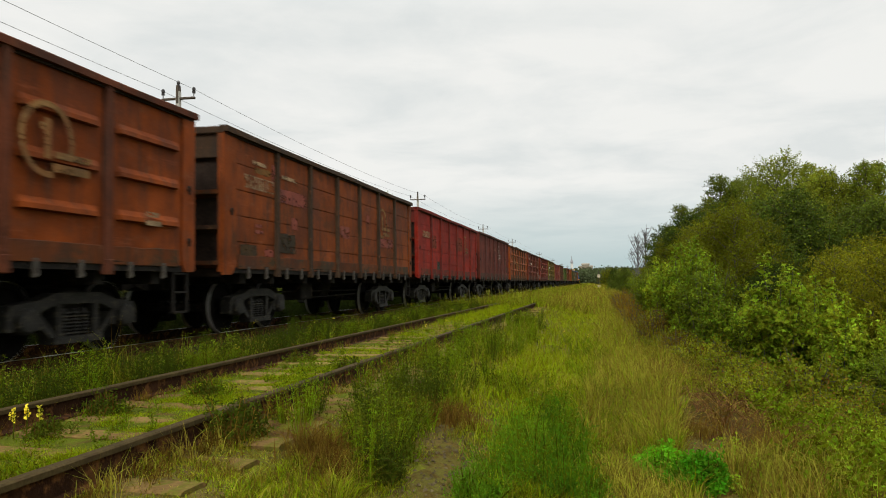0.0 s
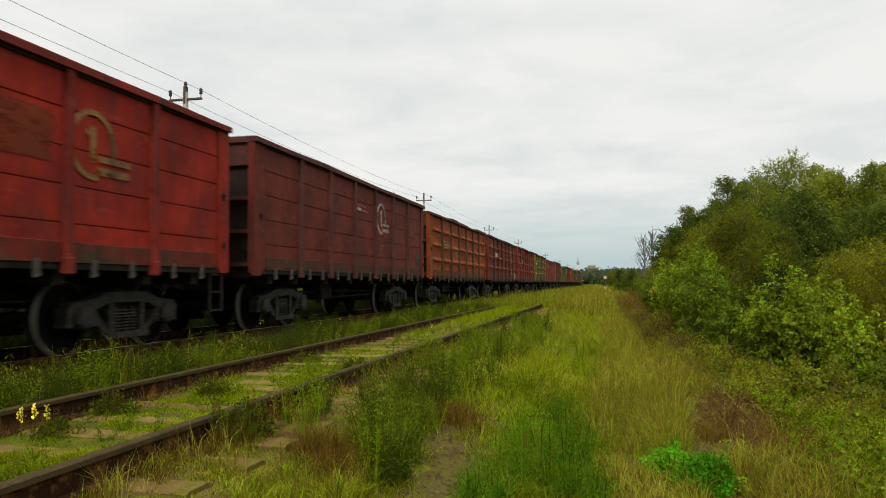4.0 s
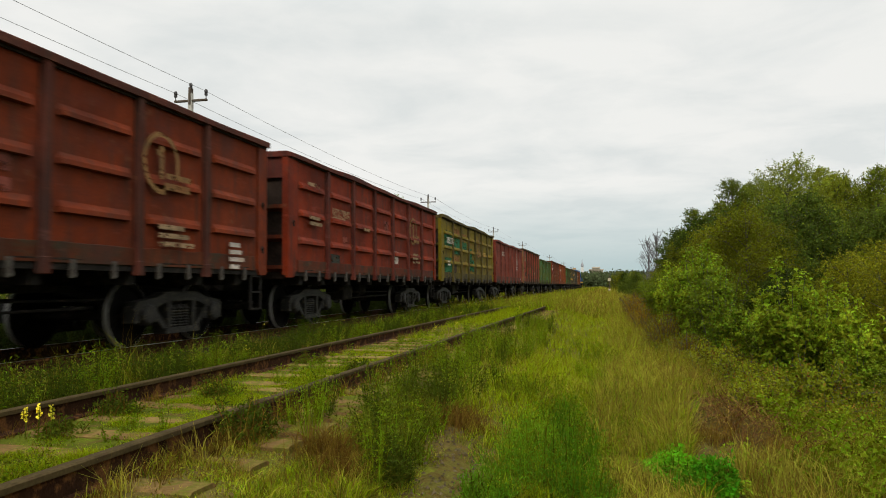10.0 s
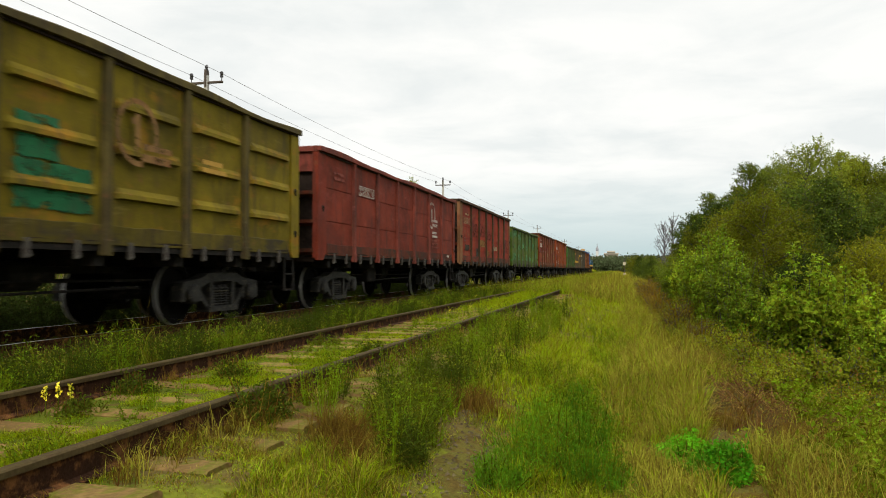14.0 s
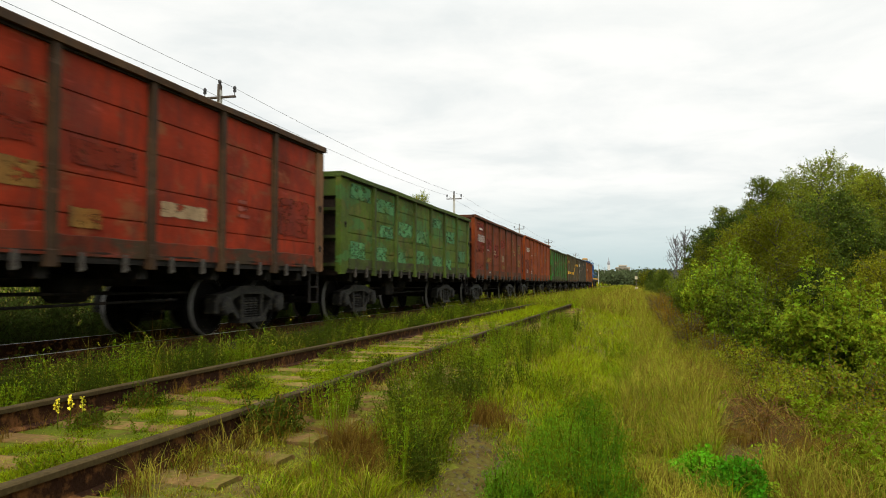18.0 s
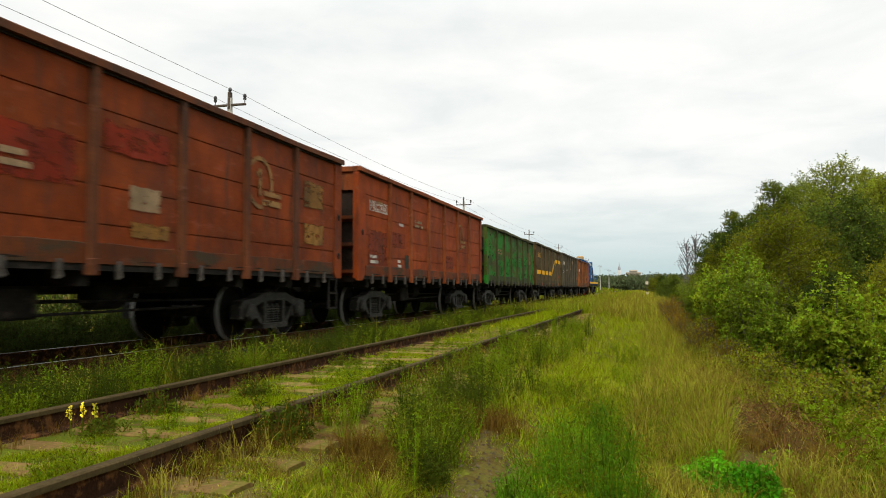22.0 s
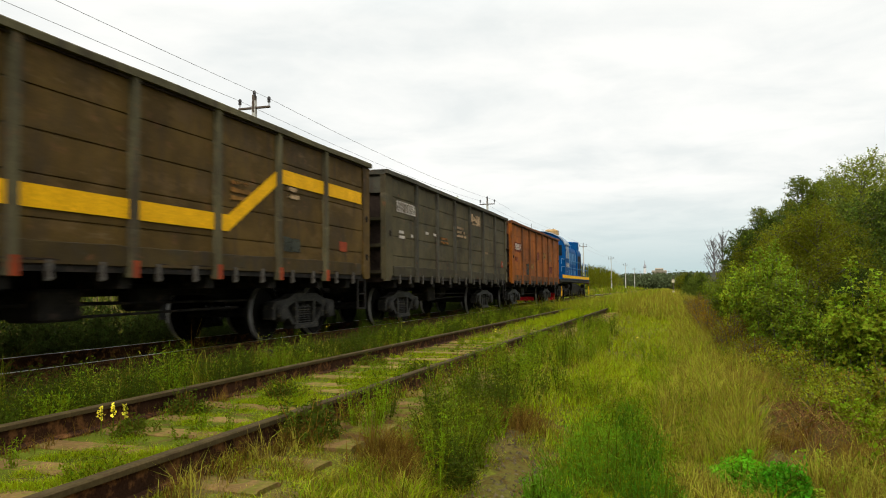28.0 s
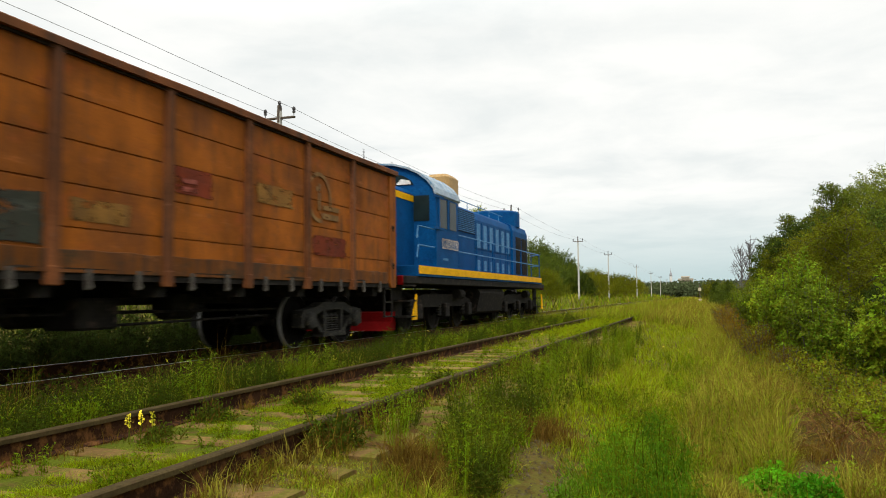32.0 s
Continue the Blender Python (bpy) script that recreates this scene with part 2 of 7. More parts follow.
def wagon_paint(name, colour, second, amount=0.3, dirt=0.5, third=None, third_amount=0.0, worn=0.0, feather=0.0):
    """Old paint: blotches of a second coat, rust patches, vertical streaks and soot."""
    m = bpy.data.materials.new(name)
    m.use_nodes = True
    n, l = m.node_tree.nodes, m.node_tree.links
    p = n["Principled BSDF"]; p.inputs["Roughness"].default_value = 0.8; p.inputs["Specular IOR Level"].default_value = 0.12
    at = n.new("ShaderNodeTexCoord")
    info = n.new("ShaderNodeObjectInfo")
    shift = n.new("ShaderNodeVectorMath"); shift.operation = "ADD"
    far = n.new("ShaderNodeVectorMath"); far.operation = "SCALE"; far.inputs["Scale"].default_value = 37.0
    each = n.new("ShaderNodeCombineXYZ")
    for k in range(3):
        l.new(info.outputs["Random"], each.inputs[k])
    l.new(each.outputs[0], far.inputs[0]); l.new(at.outputs["Object"], shift.inputs[0]); l.new(far.outputs[0], shift.inputs[1])

    def noise_at(size, detail, stretch=None, rough=0.6):
        t = n.new("ShaderNodeTexNoise"); t.inputs["Scale"].default_value = size; t.inputs["Detail"].default_value = detail
        t.inputs["Roughness"].default_value = rough
        if stretch:
            mp = n.new("ShaderNodeMapping"); mp.inputs["Scale"].default_value = stretch
            l.new(shift.outputs[0], mp.inputs[0]); l.new(mp.outputs[0], t.inputs["Vector"])
        else:
            l.new(shift.outputs[0], t.inputs["Vector"])
        return t.outputs[0]

    def over(base, top, factor, lo, hi, most=1.0):
        cut = n.new("ShaderNodeMapRange"); cut.inputs[1].default_value, cut.inputs[2].default_value = lo, hi
        cut.inputs[4].default_value = most
        l.new(factor, cut.inputs[0])
        mx = n.new("ShaderNodeMixRGB"); l.new(cut.outputs[0], mx.inputs[0])
        if isinstance(base, tuple):
            mx.inputs[1].default_value = (*base, 1)
        else:
            l.new(base, mx.inputs[1])
        mx.inputs[2].default_value = (*top, 1)
        return mx.outputs[0]

    out = over(tuple(c * 1.12 for c in colour), tuple(c * 0.45 for c in colour), noise_at(1.1, 6, None, 0.65), 0.36, 0.70)
    out = over(out, second, noise_at(1.6, 6, (1, 0.7, 1.4), 0.7), 0.64 - 0.3 * amount, 0.74 - 0.3 * amount, 0.9)
    if third:
        out = over(out, third, noise_at(1.2, 5, (1, 0.8, 1.7), 0.55), 0.66 - 0.3 * third_amount, 0.69 - 0.3 * third_amount, 0.95)
    out = over(out, (0.035, 0.024, 0.017), noise_at(3.0, 4, (2.5, 2.5, 0.28)), 0.60 - 0.2 * dirt, 0.78 - 0.1 * dirt, 0.85)
    out = over(out, tuple(0.35 * c + 0.012 for c in colour), noise_at(0.9, 7, (1, 1.0, 0.8), 0.7), 0.50, 0.66, 0.55 + 0.3 * dirt)
    out = over(out, tuple(min(0.8, 1.25 * c + 0.03) for c in colour), noise_at(2.2, 7, (1, 0.5, 2.2), 0.72), 0.60, 0.72, 0.6)
    out = over(out, (0.16, 0.065, 0.028), noise_at(7.0, 6), 0.60, 0.72, 0.6)
    grain = n.new("ShaderNodeMapRange"); grain.inputs[1].default_value, grain.inputs[2].default_value = 0.3, 0.7
    grain.inputs[3].default_value, grain.inputs[4].default_value = 0.82, 1.15
    fine = noise_at(45, 3)
    l.new(fine, grain.inputs[0])
    mul = n.new("ShaderNodeMixRGB"); mul.blend_type = "MULTIPLY"; mul.inputs[0].default_value = 1
    l.new(out, mul.inputs[1]); l.new(grain.outputs[0], mul.inputs[2]); l.new(mul.outputs[0], p.inputs["Base Color"])
    b = n.new("ShaderNodeBump"); b.inputs["Strength"].default_value = 0.25; b.inputs["Distance"].default_value = 0.02
    l.new(noise_at(5, 6), b.inputs["Height"]); l.new(b.outputs[0], p.inputs["Normal"])
    if worn:                              # flaked away in places
        gone = n.new("ShaderNodeMapRange"); gone.inputs[1].default_value, gone.inputs[2].default_value = 0.50 + 0.10 * (1 - worn), 0.58 + 0.10 * (1 - worn)
        flake = noise_at(6.0, 7, (1, 0.55, 1.3), 0.7)
        if feather:                       # a coat that thins out towards its own edges
            box_at = n.new("ShaderNodeSeparateXYZ"); l.new(at.outputs["Generated"], box_at.inputs[0])
            near = None
            for k in (1, 2):
                off = n.new("ShaderNodeMath"); off.operation = "SUBTRACT"; off.inputs[1].default_value = 0.5; l.new(box_at.outputs[k], off.inputs[0])
                far_ = n.new("ShaderNodeMath"); far_.operation = "ABSOLUTE"; l.new(off.outputs[0], far_.inputs[0])
                if near is None:
                    near = far_.outputs[0]
                else:
                    most_ = n.new("ShaderNodeMath"); most_.operation = "MAXIMUM"; l.new(near, most_.inputs[0]); l.new(far_.outputs[0], most_.inputs[1]); near = most_.outputs[0]
            thin = n.new("ShaderNodeMapRange"); thin.inputs[1].default_value, thin.inputs[2].default_value = 0.5 - feather, 0.5
            thin.inputs[3].default_value, thin.inputs[4].default_value = 0.0, 0.22
            l.new(near, thin.inputs[0])
            plus = n.new("ShaderNodeMath"); plus.operation = "ADD"; l.new(flake, plus.inputs[0]); l.new(thin.outputs[0], plus.inputs[1]); flake = plus.outputs[0]
        l.new(flake, gone.inputs[0])
        bare = n.new("ShaderNodeBsdfTransparent"); mx = n.new("ShaderNodeMixShader")
        l.new(gone.outputs[0], mx.inputs[0]); l.new(p.outputs[0], mx.inputs[1]); l.new(bare.outputs[0], mx.inputs[2])
        l.new(mx.outputs[0], n["Material Output"].inputs[0])
    return m

# ---- building helpers ----
class Shape:
    """Collects boxes, bars, prisms and rings into one mesh."""
    def __init__(self):
        self.v, self.f = [], []

    def add(self, verts, faces, m=None):
        k = len(self.v)
        self.v += [tuple(m @ Vector(p)) for p in verts] if m else [tuple(p) for p in verts]
        self.f += [tuple(i + k for i in f) for f in faces]
        return self

    def box(self, x0, x1, y0, y1, z0, z1, bevel=0.0, m=None):
        if not bevel:
            v = [(x, y, z) for z in (z0, z1) for y in (y0, y1) for x in (x0, x1)]
            return self.add(v, [(0, 2, 3, 1), (4, 5, 7, 6), (0, 1, 5, 4), (2, 6, 7, 3), (0, 4, 6, 2), (1, 3, 7, 5)], m)
        b = bevel
        ring = lambda z, d: [(x0 + b + d, y0 + d, z), (x1 - b - d, y0 + d, z), (x1 - d, y0 + b + d, z), (x1 - d, y1 - b - d, z),
                             (x1 - b - d, y1 - d, z), (x0 + b + d, y1 - d, z), (x0 + d, y1 - b - d, z), (x0 + d, y0 + b + d, z)]
        v = ring(z0, b) + ring(z0 + b, 0) + ring(z1 - b, 0) + ring(z1, b)
        f = [tuple(range(7, -1, -1)), tuple(range(24, 32))]
        f += [(8 * r + i, 8 * r + (i + 1) % 8, 8 * r + 8 + (i + 1) % 8, 8 * r + 8 + i) for r in range(3) for i in range(8)]
        return self.add(v, f, m)

    def prism(self, outline, axis, a, b, m=None):
        """A closed outline in the other two axes (in cyclic order), pushed along axis from a to b."""
        n = len(outline)
        def at(p, d):
            q = [0, 0, 0]; q[axis] = d; q[(axis + 1) % 3] = p[0]; q[(axis + 2) % 3] = p[1]
            return q
        v = [at(p, a) for p in outline] + [at(p, b) for p in outline]
        f = [tuple(range(n - 1, -1, -1)), tuple(range(n, 2 * n))]
        f += [(i, (i + 1) % n, n + (i + 1) % n, n + i) for i in range(n)]
        return self.add(v, f, m)

    def lathe(self, profile, axis=2, sides=16, centre=(0, 0, 0), m=None, hoop=False):
        """Profile of (radius, distance along axis), turned round the axis."""
        v, f = [], []
        for r, d in profile:
            for i in range(sides):
                a = 2 * math.pi * i / sides
                q = [0, 0, 0]; q[axis] = d; q[(axis + 1) % 3] = r * math.cos(a); q[(axis + 2) % 3] = r * math.sin(a)
                v.append([q[k] + centre[k] for k in range(3)])
        for j in range(len(profile) - 1):
            f += [(j * sides + i, j * sides + (i + 1) % sides, (j + 1) * sides + (i + 1) % sides, (j + 1) * sides + i) for i in range(sides)]
        if hoop:
            j = (len(profile) - 1) * sides
            f += [(j + i, j + (i + 1) % sides, (i + 1) % sides, i) for i in range(sides)]
        else:
            f += [tuple(range(sides - 1, -1, -1)), tuple((len(profile) - 1) * sides + i for i in range(sides))]
        return self.add(v, f, m)

    def bar(self, a, b, r, r2=None, sides=6):
        a, b = Vector(a), Vector(b)
        d = b - a
        if d.length < 1e-6:
            return self
        q = d.to_track_quat("Z", "Y").to_matrix()
        r2 = r if r2 is None else r2
        v = [a + q @ Vector((r * math.cos(2 * math.pi * i / sides), r * math.sin(2 * math.pi * i / sides), 0)) for i in range(sides)]
        v += [b + q @ Vector((r2 * math.cos(2 * math.pi * i / sides), r2 * math.sin(2 * math.pi * i / sides), 0)) for i in range(sides)]
        f = [(i, (i + 1) % sides, sides + (i + 1) % sides, sides + i) for i in range(sides)]
        f += [tuple(range(sides - 1, -1, -1)), tuple(range(sides, 2 * sides))]
        return self.add(v, f)

    def mesh(self, name, mat, smooth=False):
        me = bpy.data.meshes.new(name)
        me.from_pydata(self.v, [], self.f)
        me.materials.append(mat)
        if smooth:
            me.polygons.foreach_set("use_smooth", [True] * len(me.polygons))
        me.update()
        return me


def part(name, shape, mat, parent, label="", at=None):
    """One mesh object under a thing or a part."""
    me = shape.mesh(name, mat) if isinstance(shape, Shape) else shape
    ob = new(name, me)
    ob.parent = parent
    if at is not None:
        ob.matrix_basis = at
    if label:
        tagged(ob, label)
    return ob


def thing(name, label, category, m=None, group="", kind=""):
    ob = new(name)
    ob.empty_display_size = 0.3
    if m is not None:
        ob.matrix_basis = m
    return tagged(ob, label, category, group, kind)


def solid(name, shape, mat, label="", category="", group="", kind="", m=None, smooth=False):
    ob = new(name, shape.mesh(name, mat, smooth) if isinstance(shape, Shape) else shape)
    if m is not None:
        ob.matrix_basis = m
    return tagged(ob, label, category, group, kind)


def letters(text, size, mat, name="lettering"):
    """A mesh of built-in letters in the plane that faces +x, reading along +y, starting at its origin."""
    cu = bpy.data.curves.new(name, "FONT")
    cu.body, cu.size, cu.resolution_u, cu.extrude = text, size, 2, 0.003
    ob = bpy.data.objects.new(name, cu)
    scene.collection.objects.link(ob)
    me = bpy.data.meshes.new_from_object(ob.evaluated_get(bpy.context.evaluated_depsgraph_get()))
    bpy.data.objects.remove(ob)
    bpy.data.curves.remove(cu)
    me.transform(Matrix(((0, 0, 1, 0), (1, 0, 0, 0), (0, 1, 0, 0), (0, 0, 0, 1))))
    me.materials.clear()
    me.materials.append(mat)
    me.name = name
    return me

# ---- ground ----
MAIN_X = -7.67                       # centre line of the main track, which runs along y
GAUGE = 0.80                         # half the distance between rail heads


def siding_x(y):
    """Centre line of the overgrown siding, beside the main track."""
    return -3.40


def ramp(a, b, x):
    t = min(1.0, max(0.0, (x - a) / (b - a)))
    return t * t * (3 - 2 * t)


def ground_z(x, y):
    side = siding_x(min(y, 60.0))
    z = -0.19
    z -= 0.38 * ramp(side + 1.1, side + 3.4, x)              # shoulder beside the siding
    z -= 1.3 * ramp(1.2, 7.0, x)                             # bank under the bushes
    z += 1.1 * ramp(-9.8, -17.0, x) + 1.6 * ramp(-17, -60, x)  # rise beyond the main track
    z -= 0.05 * ramp(side - 1.2, side - 2.0, x) * (1 - ramp(MAIN_X + 1.9, MAIN_X + 1.3, x))
    near = 1 - ramp(60, 160, abs(y))
    z += near * (0.05 * noise.noise((x * 0.6, y * 0.6, 0)) + 0.03 * noise.noise((x * 2.1, y * 2.1, 5)))
    return z


def axis(lo, hi, fine_lo, fine_hi, step):
    out = list(np.arange(fine_lo, fine_hi + step * 0.5, step))
    for sign, edge, limit in ((1, fine_hi, hi), (-1, fine_lo, lo)):
        d, p = step, edge
        while sign * p < sign * limit:
            d *= 1.35
            p += sign * d
            out.append(p)
    return sorted(out)


gx, gy = axis(-900, 900, -14, 9, 0.3), axis(-300, 2500, -6, 60, 0.4)
gv = [(x, y, ground_z(x, y)) for y in gy for x in gx]
gn = len(gx)
gf = [(j * gn + i, j * gn + i + 1, (j + 1) * gn + i + 1, (j + 1) * gn + i) for j in range(len(gy) - 1) for i in range(gn - 1)]
solid("ground", Shape().add(gv, gf), M["soil"], "brown soil and turf of a railway verge", "ground", "", "structure", smooth=True)

# rails: foot, web and head in section
SECTION = [(-0.066, -0.180), (0.066, -0.180), (0.066, -0.168), (0.012, -0.150), (0.010, -0.045), (0.036, -0.036), (0.036, -0.008),
           (0.026, 0.0), (-0.026, 0.0), (-0.036, -0.008), (-0.036, -0.036), (-0.010, -0.045), (-0.012, -0.150), (-0.066, -0.168)]


def rail(name, x_of, y0, y1, step, label, mat, topmat):
    ys = np.arange(y0, y1 + step * 0.5, step)
    v, f, n = [], [], len(SECTION)
    for y in ys:
        v += [(x_of(y) + a, y, b) for a, b in SECTION]
    for j in range(len(ys) - 1):
        f += [(j * n + i, j * n + (i + 1) % n, (j + 1) * n + (i + 1) % n, (j + 1) * n + i) for i in range(n)]
    ob = solid(name, Shape().add(v, f), mat, label, "rail", "", "structure")
    ob.data.materials.append(topmat)
    ob.data.polygons.foreach_set("material_index", [1 if k % n in ((7,) if name == "main_rail" else (5, 6, 7, 8, 9)) else 0 for k in range(len(f))])
    return ob


for s in (-1, 1):
    rail("siding_rail", lambda y, s=s: siding_x(y) + s * GAUGE, -8, 46, 2.0, "rusty steel rail of the overgrown siding", M["rail"], M["railtop"])
    rail("main_rail", lambda y, s=s: MAIN_X + s * GAUGE, -60, 420, 10.0, "steel rail of the main track with a polished head", M["rail"], M["shiny"])

# mossy bed between and beside the siding's rails, and the dark ballast of the main track
def bed_strip(name, x_of, half, y0, y1, z, mat, label, crown=0.01):
    v, f = [], []
    ys = np.arange(y0, y1, 0.35)
    n = 9
    for y in ys:
        for c in range(n):
            u = c / (n - 1) * 2 - 1
            x = x_of(y) + u * half
            v.append((x, y, z + crown * noise.noise((x * 3, y * 3, 2)) - (0.12 if c in (0, n - 1) else 0)))
    for r in range(len(ys) - 1):
        f += [(r * n + c, r * n + c + 1, (r + 1) * n + c + 1, (r + 1) * n + c) for c in range(n - 1)]
    solid(name, Shape().add(v, f), mat, label, "track bed", "", "structure", smooth=True)


bed_strip("siding_bed", siding_x, 1.45, -4, 34, -0.184, M["moss"], "mossy green bed of the overgrown siding", 0.035)
bed_strip("main_bed", lambda y: MAIN_X, 2.15, -30, 330, -0.172, M["grime"], "dark ballast bed of the main track", 0.03)

# ---- the train ----
TRAIN, WHEELS = [], []
PITCH = 13.92


def travel(t):
    return -6.7442 * t + 0.0010387 * t ** 2 - 0.00012311 * t ** 3 + 0.022 * max(0.0, t - 28) ** 2


HALF_L, SIDE, POST = 6.44, 1.50, 1.57
POSTS = [-4.35 + 1.74 * k for k in range(6)]
BOTTOM = 1.18


def panel_mesh(width, top, style):
    """One side sheet, facing +x, centred on y = 0, from the sill to the top chord."""
    s, h = Shape(), width / 2
    span = top - BOTTOM
    if style == "ribbed":
        w = h - 0.17
        ys = [-h, -w - 0.07, -w, w, w + 0.07, h]
        rows = [(BOTTOM, 0), (BOTTOM + 0.09, 0)]
        for k in (0.27, 0.52, 0.77):
            z = BOTTOM + span * k
            rows += [(z - 0.060, 0), (z - 0.045, 0.075), (z + 0.015, 0.068), (z + 0.095, 0)]
        rows += [(top, 0)]
        v = [(d if 1 < c < 4 else 0.0, y, z) for z, d in rows for c, y in enumerate(ys)]
        n = len(ys)
        f = [(r * n + c, r * n + c + 1, (r + 1) * n + c + 1, (r + 1) * n + c) for r in range(len(rows) - 1) for c in range(n - 1)]
        k = len(v)
        v += [(-0.015, -h, BOTTOM), (-0.015, h, BOTTOM), (-0.015, h, top), (-0.015, -h, top)]
        last = (len(rows) - 1) * n
        f += [(k, k + 3, k + 2, k + 1), (0, k, k + 1, n - 1), (last, last + n - 1, k + 2, k + 3)]
        s.add(v, f)
    else:
        n = 5 if style == "plank" else 3
        step = span / n
        line = [(BOTTOM, -0.03), (BOTTOM, 0.008)]
        for k in range(n):
            z0, z1 = BOTTOM + k * step, BOTTOM + (k + 1) * step
            line += [(z0 + 0.03, 0.010), (z1 - 0.022, 0.004 + 0.006 * (k % 2)), (z1 - 0.014, -0.008), (z1 - 0.004, -0.008)]
            if k < n - 1:
                line += [(z1, 0.008)]
        line += [(top, -0.022), (top, -0.03)]
        s.prism(line, 1, -h, h)
    return s


def bogie_meshes():
    """Side frame, spring, axle box and bolster of a two-axle freight bogie; a wheelset. Origin at rail level."""
    fr = Shape()
    fr.prism([(-1.22, 0.50), (-1.16, 0.66), (-0.72, 0.71), (-0.42, 0.80), (0.42, 0.80), (0.72, 0.71), (1.16, 0.66), (1.22, 0.50), (1.08, 0.53),
              (0.72, 0.56), (0.40, 0.66), (-0.40, 0.66), (-0.72, 0.56), (-1.08, 0.53)], 0, -0.10, 0.10)
    for s in (-1, 1):
        fr.prism([(s * 1.10, 0.36), (s * 1.22, 0.36), (s * 1.22, 0.60), (s * 1.10, 0.60)][::s], 0, -0.09, 0.09)
        fr.prism([(s * 0.66, 0.36), (s * 0.76, 0.36), (s * 0.76, 0.60), (s * 0.66, 0.60)][::s], 0, -0.09, 0.09)
        fr.prism([(s * 0.28, 0.24), (s * 0.38, 0.24), (s * 0.40, 0.70), (s * 0.30, 0.70)][::s], 0, -0.09, 0.09)
        fr.prism([(s * 0.34, 0.22), (s * 0.46, 0.22), (s * 0.78, 0.50), (s * 0.70, 0.58)][::s], 0, -0.08, 0.08)
    fr.prism([(-0.46, 0.17), (0.46, 0.17), (0.46, 0.26), (-0.46, 0.26)], 0, -0.12, 0.12)
    spring = Shape()
    coil = [(0.045, 0.25)]
    for k in range(7):
        z = 0.27 + k * 0.043
        coil += [(0.055, z - 0.004), (0.085, z + 0.006), (0.085, z + 0.020), (0.055, z + 0.030)]
    spring.lathe(coil + [(0.045, 0.60)], 2, 10)
    box = Shape()
    box.lathe([(0.15, -0.10), (0.16, -0.08), (0.16, 0.10), (0.13, 0.13), (0.07, 0.135)], 0, 14, (0, 0, 0.475))
    bolster = Shape().box(-1.05, 1.05, -0.20, 0.20, 0.58, 0.86, 0.04)
    r = 0.475
    wheels, tyres = [], []
    for s in (-1, 1):
        wheel = Shape()
        wheels.append(wheel)
        prof = [(0.10, 0.69), (0.16, 0.69), (0.17, 0.735), (0.38, 0.745), (0.40, 0.72), (r + 0.028, 0.72), (r + 0.028, 0.745), (r, 0.765), (r - 0.005, 0.85),
                (0.40, 0.85), (0.38, 0.80), (0.17, 0.79), (0.16, 0.87), (0.10, 0.87)]
        wheel.lathe([(a, s * b) for a, b in (prof if s > 0 else prof[::-1])], 0, 28)
    axle = Shape().lathe([(0.075, -1.02), (0.085, -0.9), (0.085, 0.9), (0.075, 1.02)], 0, 10)
    for s in (-1, 1):
        tyre = Shape()
        tyres.append(tyre)
        tyre.lathe([(r - 0.03, s * 0.845), (r + 0.002, s * 0.846), (r + 0.003, s * 0.84), (r + 0.004, s * 0.775), (r - 0.03, s * 0.775)][::s], 0, 28, hoop=True)
    return fr, spring, box, bolster, axle, wheels, tyres


FR, SPR, BOX, BOL, AXL, WHL, TYR = bogie_meshes()
BOGIE = {"side_frame": FR.mesh("side_frame", M["bogie"]), "spring": SPR.mesh("spring", M["bogie"], True), "axle_box": BOX.mesh("axle_box", M["bogie"]),
         "bolster": BOL.mesh("bolster", M["black"]), "wheelset": AXL.mesh("wheelset", M["black"]),
         "wheel": [w.mesh("wheel", M["wheel"]) for w in WHL], "tread": [w.mesh("tread", M["tread"]) for w in TYR]}


def add_bogie(owner, y, kind="bogie"):
    b = new(kind)
    b.parent, b.matrix_basis = owner, pose(0, y, 0)
    b.empty_display_size = 0.2
    part("bolster", BOGIE["bolster"], None, b)
    for s in (-1, 1):
        part("side_frame", BOGIE["side_frame"], None, b, at=pose(s * 1.05, 0, 0))
        for q in (-0.18, 0.0, 0.18):
            part("spring", BOGIE["spring"], None, b, at=pose(s * 1.05, q, 0))
        for q in (-0.925, 0.925):
            part("axle_box", BOGIE["axle_box"], None, b, at=pose(s * 1.08, q, 0, 0, 0, 0 if s > 0 else 180))
    for q in (-0.925, 0.925):
        w = part("wheelset", BOGIE["wheelset"], None, owner, at=pose(0, y + q, 0.475))
        for k in (0, 1):
            part("wheel", BOGIE["wheel"][k], None, w)
            part("tread", BOGIE["tread"][k], None, w, "polished steel wheel tread")
        WHEELS.append((w, pose(0, y + q, 0.475), 0.475))
    return b


LATCH = Shape()
LATCH.prism([(-0.035, 1.20), (0.035, 1.20), (0.03, 1.08), (0.055, 1.01), (-0.02, 0.98), (-0.03, 1.08)], 0, -0.03, 0.02)
LATCH.box(-0.25, 0.0, -0.02, 0.02, 1.10, 1.14)
LATCH_ME = LATCH.mesh("hatch_latch", M["hook"])
LASH_ME = Shape().lathe([(0.030, 0.030), (0.050, 0.036), (0.050, 0.052), (0.030, 0.058)], 0, 10, (0, 0, 0), hoop=True).box(0.032, 0.062, -0.012, 0.012, -0.08, -0.03).mesh("lashing_eye", M["black"])
UNDER = {}
UNDER["centre_sill"] = Shape().box(-0.28, 0.28, -6.3, 6.3, 0.80, 1.14, 0.03).mesh("centre_sill", M["black"])
